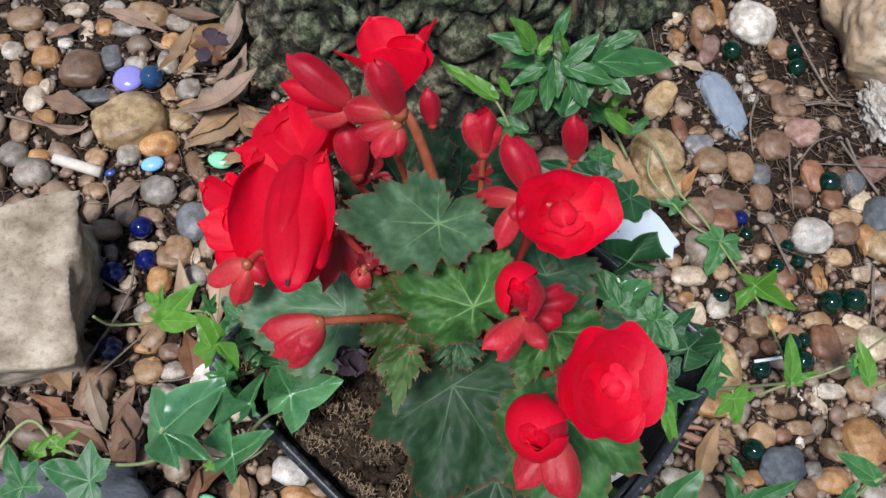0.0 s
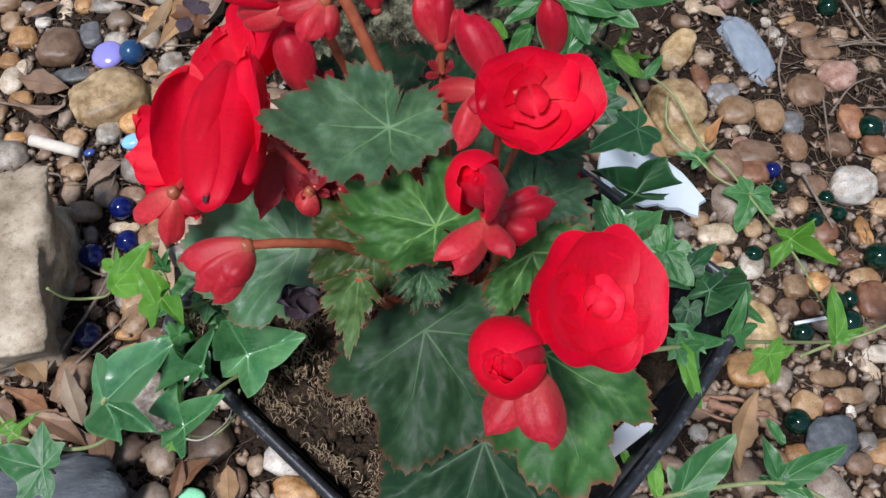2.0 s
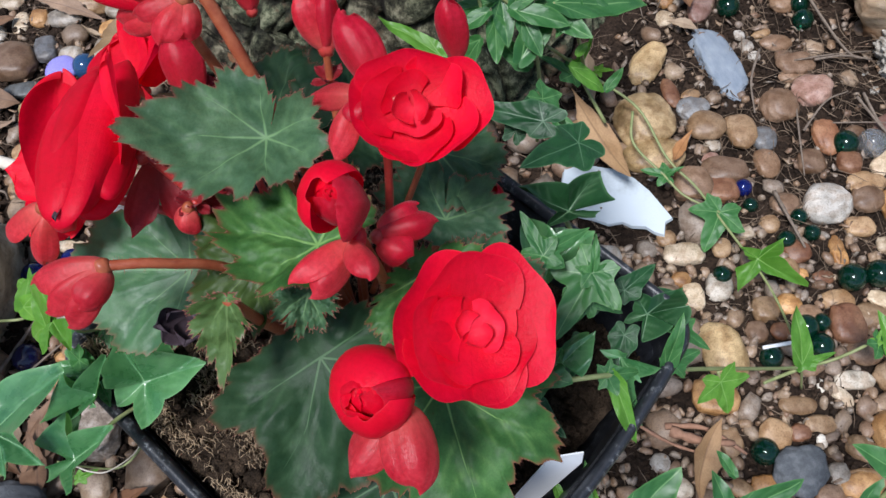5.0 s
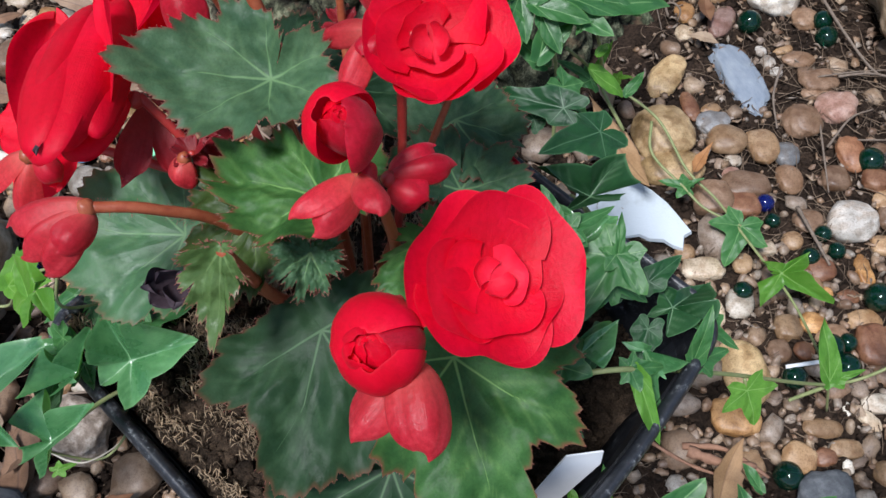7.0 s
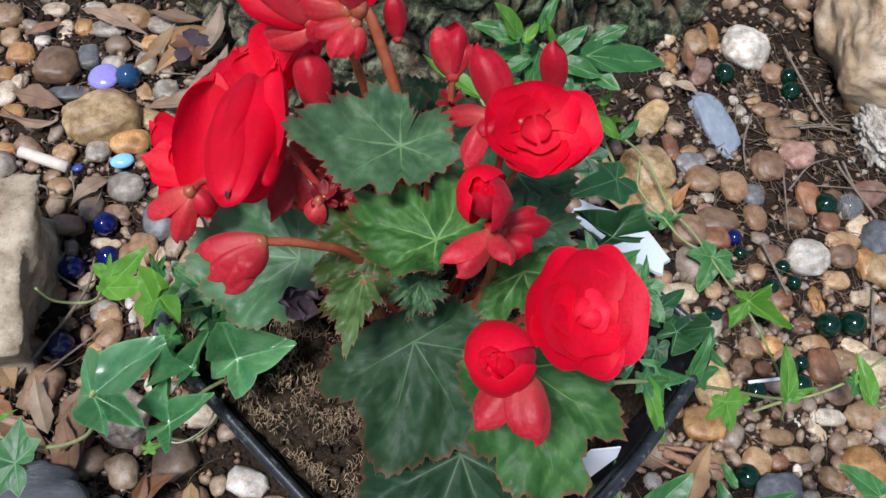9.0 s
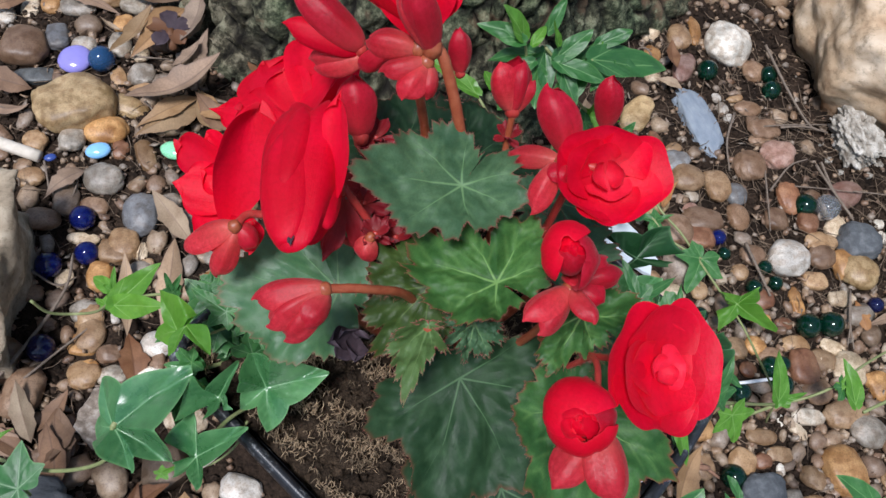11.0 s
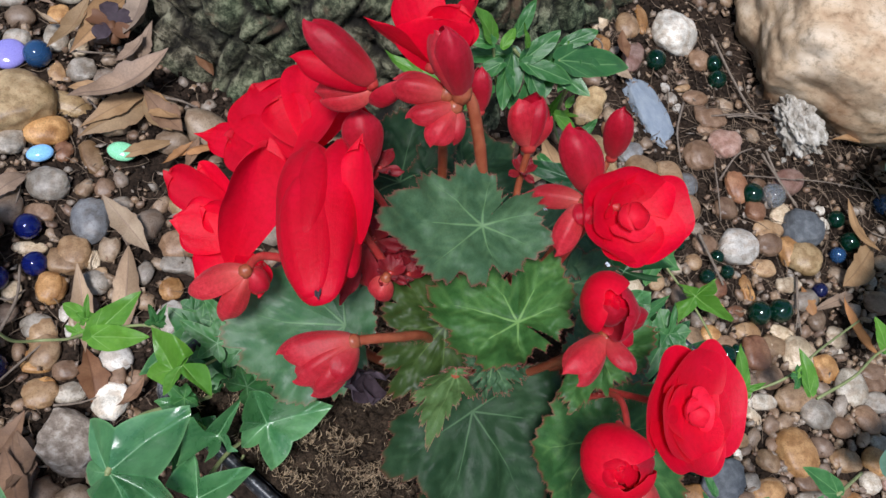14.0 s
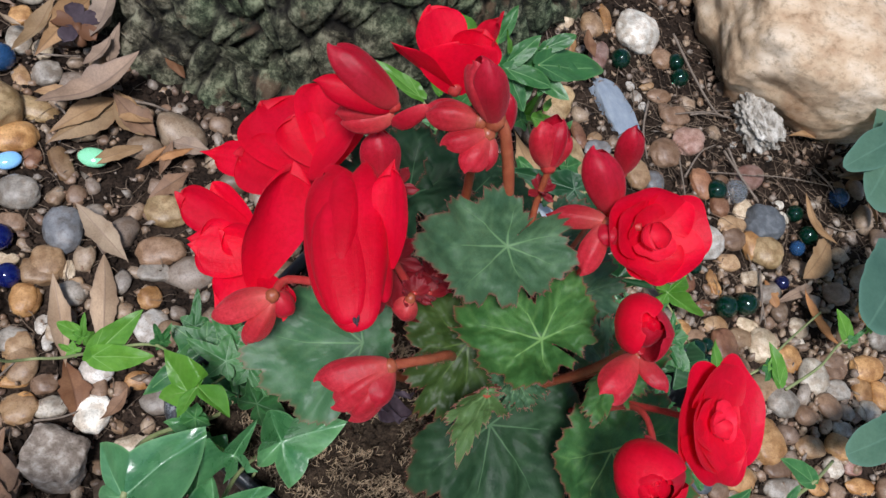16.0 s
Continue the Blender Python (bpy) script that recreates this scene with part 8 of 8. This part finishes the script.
for k, (b, e, up, w, cup, curl, tone) in enumerate((
        ((-0.0330, 0.1600, 0.2440), (-0.0480, 0.1940, 0.2310), (-0.10, -0.45, 0.88), 0.0165, 0.30, 0.05, "red"),
        ((-0.0300, 0.1620, 0.2450), (-0.0270, 0.1930, 0.2500), (0.05, -0.55, 0.83), 0.0150, 0.30, 0.05, "red"),
        ((-0.0340, 0.1580, 0.2430), (-0.0560, 0.1760, 0.2260), (-0.20, -0.40, 0.88), 0.0120, 0.35, 0.05, "red"),
        ((-0.0360, 0.1560, 0.2480), (-0.0185, 0.1765, 0.2535), (-0.35, 0.60, 0.72), 0.0105, 0.60, 0.25, "red"),
        ((-0.0350, 0.1640, 0.2380), (-0.0640, 0.1830, 0.2150), (-0.20, -0.50, 0.84), 0.0075, 0.60, 0.10, "red"),
        ((-0.0330, 0.1620, 0.2460), (-0.0400, 0.1800, 0.2440), (-0.10, -0.50, 0.85), 0.0095, 0.50, 0.30, "red"),
        ((-0.0310, 0.1560, 0.2400), (-0.0230, 0.1530, 0.2500), (0.30, -0.40, 0.85), 0.0080, 0.50, 0.30, "red"))):
    sheet_petal(broad_bloom, b, e, up, w, 330 + k, tone, cup, curl, 0.022)
away = bloom((-0.0010, 0.1650, 0.2880), "scarlet flower turned towards the trunk", 0.002)
for k, (b, e, up, w, cup, curl) in enumerate((
        ((0.0000, 0.1650, 0.2870), (-0.0215, 0.1700, 0.2965), (0.10, 0.80, 0.58), 0.0095, 0.45, 0.15),
        ((0.0000, 0.1640, 0.2865), (-0.0040, 0.1680, 0.3040), (0.05, 0.97, -0.10), 0.0135, 0.45, 0.10),
        ((0.0005, 0.1650, 0.2880), (0.0135, 0.1820, 0.3000), (-0.45, 0.60, 0.65), 0.0085, 0.50, 0.20),
        ((0.0000, 0.1670, 0.2880), (-0.0100, 0.1850, 0.2980), (0.20, -0.60, 0.76), 0.0100, 0.50, 0.20),
        ((0.0000, 0.1660, 0.2880), (0.0050, 0.1780, 0.3000), (0.0, -0.70, 0.70), 0.0095, 0.50, 0.20))):
    sheet_petal(away, b, e, up, w, 350 + k, "red", cup, curl, 0.014)

# half-open blooms
half = bloom((0.0372, 0.0925, 0.2915), "half-open scarlet rose-like bloom", 0.0018)
shut_petal(half, (0.0372, 0.0935, 0.2915), (0.0338, 0.0880, 0.3085), (-0.80, 0.45, 0.30), 0.0078, 401, "red", 0.0066, 108, 0.92)
shut_petal(half, (0.0374, 0.0925, 0.2915), (0.0362, 0.0852, 0.3072), (0.85, -0.10, 0.45), 0.0072, 402, "deep", 0.0056, 100, 0.955)
shut_petal(half, (0.0372, 0.0930, 0.2915), (0.0350, 0.0870, 0.3060), (-0.10, -0.90, 0.30), 0.0060, 403, "deep", 0.0046, 92, 0.91)
shut_petal(half, (0.0370, 0.0930, 0.2920), (0.0356, 0.0892, 0.3075), (0.2, 0.9, 0.3), 0.0046, 404, "red", 0.0036, 110, 0.92)
shut_petal(half, (0.0370, 0.0930, 0.2920), (0.0346, 0.0880, 0.3070), (-0.5, -0.4, 0.3), 0.0030, 405, "red", 0.0022, 110, 0.92)
pair = bloom((0.0375, 0.0850, 0.2905), "drooping coral-pink flower bud", 0.0020, STEM)
shut_petal(pair, (0.0378, 0.0853, 0.2907), (0.0262, 0.0752, 0.2905), (-0.45, 0.10, 0.88), 0.0042, 411, "pink", 0.0034, 88, 0.985)
shut_petal(pair, (0.0378, 0.0853, 0.2905), (0.0300, 0.0735, 0.2890), (0.40, -0.50, 0.76), 0.0040, 412, "pink", 0.0030, 84, 0.985)
shut_petal(pair, (0.0378, 0.0853, 0.2907), (0.0425, 0.0750, 0.2935), (0.35, -0.10, 0.93), 0.0034, 413, "pink", 0.0030, 96, 0.985)
shut_petal(pair, (0.0384, 0.0900, 0.2860), (0.0384, 0.0836, 0.2935), (0.20, -0.50, 0.84), 0.0030, 414, "pink", 0.0026, 110, 0.985)
side = bloom((0.0425, 0.0915, 0.2810), "half-open crimson flower bud", 0.0018)
shut_petal(side, (0.0425, 0.0920, 0.2810), (0.0556, 0.0956, 0.2812), (0.10, -0.20, 0.97), 0.0036, 421, "deep", 0.0034, 100, 0.985)
shut_petal(side, (0.0425, 0.0910, 0.2800), (0.0500, 0.0870, 0.2790), (0.05, -0.60, 0.80), 0.0040, 422, "deep", 0.0030, 92, 0.985)
shut_petal(side, (0.0425, 0.0930, 0.2810), (0.0520, 0.0985, 0.2820), (0.10, 0.30, 0.95), 0.0034, 423, "deep", 0.0030, 92, 0.985)

cupped = bloom((0.0445, 0.0595, 0.2700), "half-open cupped scarlet bloom", 0.0018)
shut_petal(cupped, (0.0445, 0.0610, 0.2690), (0.0398, 0.0548, 0.2870), (-0.60, 0.65, 0.45), 0.0092, 431, "red", 0.0084, 108, 0.92)
shut_petal(cupped, (0.0445, 0.0600, 0.2690), (0.0398, 0.0528, 0.2855), (-0.35, -0.85, 0.35), 0.0092, 432, "red", 0.0080, 108, 0.89)
shut_petal(cupped, (0.0447, 0.0605, 0.2690), (0.0420, 0.0535, 0.2860), (0.85, 0.05, 0.5), 0.0084, 433, "deep", 0.0074, 96, 0.93)
shut_petal(cupped, (0.0440, 0.0602, 0.2695), (0.0392, 0.0535, 0.2860), (0.05, 0.90, 0.30), 0.0062, 434, "red", 0.0052, 112, 0.95)
shut_petal(cupped, (0.0440, 0.0600, 0.2695), (0.0384, 0.0520, 0.2850), (-0.60, -0.40, 0.30), 0.0050, 435, "red", 0.0040, 112, 0.95)
for b, e, w, head in (((0.0372, 0.0930, 0.2918), (0.0350, 0.0882, 0.3058), 0.0052, half), ((0.0442, 0.0602, 0.2695), (0.0398, 0.0535, 0.2842), 0.0066, cupped)):
    for k, out in enumerate(((0.6, 0.5, 0.3), (-0.7, 0.2, 0.3), (0.1, -0.8, 0.3))):
        shut_petal(head, b, e, out, w * (1 - 0.08 * k), 591 + k, "red", 0.8 * w, 112, 0.985)
streaked = bloom((0.0480, 0.0560, 0.2740), "streaked coral-crimson flower bud beneath a bloom", 0.0018)
shut_petal(streaked, (0.0478, 0.0545, 0.2750), (0.0512, 0.0375, 0.2700), (0.20, -0.10, 0.97), 0.0062, 441, "pink", 0.0050, 92, 0.985)
shut_petal(streaked, (0.0470, 0.0540, 0.2730), (0.0372, 0.0420, 0.2665), (-0.35, -0.20, 0.91), 0.0050, 442, "pink", 0.0040, 92, 0.985)
shut_petal(streaked, (0.0450, 0.0680, 0.2750), (0.0482, 0.0520, 0.2805), (0.50, 0.25, 0.82), 0.0026, 443, "deep", 0.0022, 80, 0.985)

# buds
coral = bloom((-0.0225, 0.0897, 0.2712), "drooping coral-pink flower bud on a long stalk", 0.0022, STEM)
shut_petal(coral, (-0.0220, 0.0902, 0.2718), (-0.0405, 0.0868, 0.2668), (-0.05, 0.15, 0.98), 0.0046, 451, "pink", 0.0044, 90, 0.985)
shut_petal(coral, (-0.0222, 0.0890, 0.2710), (-0.0315, 0.0782, 0.2630), (-0.20, -0.45, 0.86), 0.0048, 452, "pink", 0.0042, 92, 0.985)
shut_petal(coral, (-0.0222, 0.0897, 0.2712), (-0.0362, 0.0812, 0.2650), (-0.30, -0.30, 0.90), 0.0044, 453, "pink", 0.0046, 88, 0.985)
shut_petal(coral, (-0.0218, 0.0900, 0.2700), (-0.0270, 0.0800, 0.2690), (0.60, -0.20, 0.77), 0.0044, 454, "pink", 0.0034, 88, 0.985)
coral = bloom((-0.0492, 0.1162, 0.2530), "drooping coral-red flower bud with pale folds", 0.0020, STEM)
shut_petal(coral, (-0.0490, 0.1162, 0.2530), (-0.0645, 0.1165, 0.2385), (-0.55, -0.05, 0.83), 0.0046, 461, "pink", 0.0040, 84, 0.985)
shut_petal(coral, (-0.0490, 0.1160, 0.2520), (-0.0545, 0.1075, 0.2360), (0.15, -0.40, 0.90), 0.0040, 462, "pink", 0.0036, 84, 0.985)
shut_petal(coral, (-0.0485, 0.1170, 0.2520), (-0.0430, 0.1140, 0.2460), (0.30, -0.40, 0.87), 0.0036, 463, "deep", 0.0034, 92, 0.985)
tall_bud = bloom((0.0281, 0.1462, 0.2800), "upright half-open crimson flower bud", 0.0022)
shut_petal(tall_bud, (0.0281, 0.1462, 0.2795), (0.0222, 0.1545, 0.2910), (-0.55, -0.45, 0.70), 0.0044, 471, "pink", 0.0044, 96, 0.90)
shut_petal(tall_bud, (0.0281, 0.1462, 0.2795), (0.0275, 0.1548, 0.2920), (0.20, -0.75, 0.65), 0.0042, 472, "deep", 0.0040, 96, 0.90)
shut_petal(tall_bud, (0.0284, 0.1462, 0.2795), (0.0328, 0.1520, 0.2880), (0.75, -0.30, 0.60), 0.0034, 473, "pink", 0.0028, 90, 0.90)
shut_petal(tall_bud, (0.0281, 0.1470, 0.2795), (0.0268, 0.1560, 0.2915), (0.20, 0.90, 0.40), 0.0048, 474, "deep", 0.0040, 96, 0.90)
bud((0.0430, 0.1290, 0.2850), (0.0346, 0.1432, 0.2968), 0.0112, (-0.45, -0.45, 0.77), "folded crimson flower bud beside an open flower", "deep", 481, 0.0006)
bud((0.0614, 0.1540, 0.2650), (0.0597, 0.1604, 0.2820), 0.0084, (-0.30, -0.75, 0.60), "closed crimson flower bud on a thin stalk", "deep", 491, 0.0002)
coral = bloom((0.0385, 0.1240, 0.2880), "drooping coral-red flower bud beside an open flower", 0.0020, STEM)
shut_petal(coral, (0.0385, 0.1245, 0.2885), (0.0258, 0.1312, 0.2800), (-0.30, -0.30, 0.90), 0.0034, 501, "pink", 0.0030, 92, 0.985)
shut_petal(coral, (0.0380, 0.1240, 0.2885), (0.0312, 0.1122, 0.2812), (-0.25, -0.30, 0.92), 0.0038, 502, "pink", 0.0034, 92, 0.985)
shut_petal(coral, (0.0388, 0.1240, 0.2875), (0.0370, 0.1170, 0.2880), (0.30, -0.30, 0.90), 0.0036, 503, "deep", 0.0034, 92, 0.985)
bud((-0.0140, 0.1530, 0.2500), (-0.0170, 0.1655, 0.2645), 0.0120, (-0.05, -0.75, 0.66), "plump dusky crimson flower bud", "deep", 511, 0.0004)
droop = bloom((-0.0165, 0.1640, 0.2790), "drooping half-open crimson flower bud", 0.0020)
shut_petal(droop, (-0.0160, 0.1638, 0.2800), (-0.0362, 0.1745, 0.2900), (0.15, -0.50, 0.85), 0.0056, 521, "deep", 0.0046, 96, 0.985)
shut_petal(droop, (-0.0165, 0.1640, 0.2780), (-0.0385, 0.1690, 0.2820), (-0.20, -0.50, 0.84), 0.0044, 522, "red", 0.0036, 90, 0.985)
shut_petal(droop, (-0.0165, 0.1635, 0.2770), (-0.0310, 0.1660, 0.2700), (-0.10, -0.50, 0.85), 0.0040, 523, "pink", 0.0036, 90, 0.985)
shut_petal(droop, (-0.0160, 0.1630, 0.2770), (-0.0290, 0.1640, 0.2680), (0.10, -0.50, 0.85), 0.0046, 524, "pink", 0.0034, 90, 0.985)
shut_petal(droop, (-0.0090, 0.1600, 0.2870), (-0.0150, 0.1600, 0.2740), (0.40, -0.40, 0.80), 0.0040, 525, "deep", 0.0030, 90, 0.985)
top_bud = bloom((0.0005, 0.1415, 0.3090), "tall crimson flower bud at the head of a stem", 0.0026, STEM)
shut_petal(top_bud, (0.0005, 0.1415, 0.3080), (-0.0072, 0.1462, 0.3262), (-0.10, -0.70, 0.60), 0.0046, 531, "deep", 0.0038, 98, 0.985)
shut_petal(top_bud, (0.0005, 0.1420, 0.3080), (-0.0095, 0.1480, 0.3230), (-0.70, -0.10, 0.60), 0.0046, 532, "pink", 0.0040, 92, 0.985)
shut_petal(top_bud, (0.0005, 0.1425, 0.3080), (-0.0060, 0.1495, 0.3230), (0.50, 0.60, 0.50), 0.0048, 533, "deep", 0.0040, 92, 0.985)
left_bud = bloom((-0.0030, 0.1425, 0.3070), "coral-pink flower bud with a pale base", 0.0022, STEM)
shut_petal(left_bud, (-0.0030, 0.1425, 0.3070), (-0.0158, 0.1455, 0.3045), (-0.10, -0.35, 0.93), 0.0040, 541, "pink", 0.0044, 96, 0.985)
shut_petal(left_bud, (-0.0030, 0.1430, 0.3060), (-0.0150, 0.1478, 0.3030), (0.10, 0.50, 0.85), 0.0038, 542, "pink", 0.0040, 92, 0.985)
low_bud = bloom((-0.0005, 0.1400, 0.3050), "drooping coral-crimson flower bud under others", 0.0022, STEM)
shut_petal(low_bud, (-0.0005, 0.1402, 0.3055), (-0.0118, 0.1368, 0.3020), (-0.20, -0.10, 0.97), 0.0036, 551, "pink", 0.0030, 92, 0.985)
shut_petal(low_bud, (-0.0005, 0.1400, 0.3045), (-0.0062, 0.1310, 0.3010), (-0.10, -0.35, 0.93), 0.0038, 552, "pink", 0.0032, 92, 0.985)
shut_petal(low_bud, (0.0000, 0.1400, 0.3045), (0.0000, 0.1330, 0.2990), (0.35, -0.35, 0.87), 0.0036, 553, "pink", 0.0030, 92, 0.985)
bud((0.0110, 0.1500, 0.2900), (0.0090, 0.1560, 0.3010), 0.0068, (0.30, -0.60, 0.74), "small crimson flower bud behind the stem", "deep", 561, 0.0004)
bud((-0.0100, 0.1148, 0.2545), (-0.0120, 0.1112, 0.2478), 0.0078, (-0.10, -0.40, 0.91), "closed crimson flower bud among bracts", "pink", 571, 0.0003)
under = bloom((0.0715, 0.1440, 0.2040), "small crimson bloom under the leaves", 0.0020)
for k in range(6):
    a = radians(60 * k + 15)
    o = Vector((math.cos(a), math.sin(a), 0))
    shut_petal(under, (0.0715, 0.1440, 0.2020), Vector((0.0720, 0.1430, 0.2135)) + o * (0.0022 + 0.0012 * (k % 2)), tuple(o + Vector((0, -0.1, 0.3))), 0.0048, 581 + k, "deep" if k % 2 else "red", 0.0038, 84, 0.86)

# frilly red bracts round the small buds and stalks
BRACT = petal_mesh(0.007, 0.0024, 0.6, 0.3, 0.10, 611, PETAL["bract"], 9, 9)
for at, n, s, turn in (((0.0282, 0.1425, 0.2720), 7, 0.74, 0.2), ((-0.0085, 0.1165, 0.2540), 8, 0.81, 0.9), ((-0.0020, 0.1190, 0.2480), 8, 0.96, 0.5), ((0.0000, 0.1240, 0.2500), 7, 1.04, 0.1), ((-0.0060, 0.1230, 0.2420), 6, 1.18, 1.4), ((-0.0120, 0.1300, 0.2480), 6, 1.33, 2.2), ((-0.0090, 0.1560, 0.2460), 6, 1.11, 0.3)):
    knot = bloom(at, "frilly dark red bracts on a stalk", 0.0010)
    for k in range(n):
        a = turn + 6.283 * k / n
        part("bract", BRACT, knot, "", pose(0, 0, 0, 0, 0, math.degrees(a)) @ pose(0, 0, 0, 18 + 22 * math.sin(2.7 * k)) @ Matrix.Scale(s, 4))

# withered bloom
wither = bloom((-0.0120, 0.0925, 0.2340), "shrivelled purplish-grey flower", 0.0016, WITHERED)
for k, (e, up, w) in enumerate((((-0.0215, 0.0880, 0.2370), (-0.2, -0.4, 0.9), 0.0050), ((-0.0190, 0.0835, 0.2350), (0.1, -0.5, 0.85), 0.0055), ((-0.0130, 0.0820, 0.2350), (0.3, -0.4, 0.85), 0.0052), ((-0.0085, 0.0880, 0.2380), (0.6, -0.2, 0.75), 0.0044), ((-0.0170, 0.0930, 0.2420), (-0.3, -0.5, 0.8), 0.0046))):
    part("petal", petal_mesh((Vector(e) - Vector((-0.0120, 0.0925, 0.2340))).length, w, 0.9, 0.5, 0.06, 620 + k, WITHERED, 17, 15), wither, "", wither.matrix_basis.inverted() @ frame_of((-0.0120, 0.0925, 0.2340), e, up))
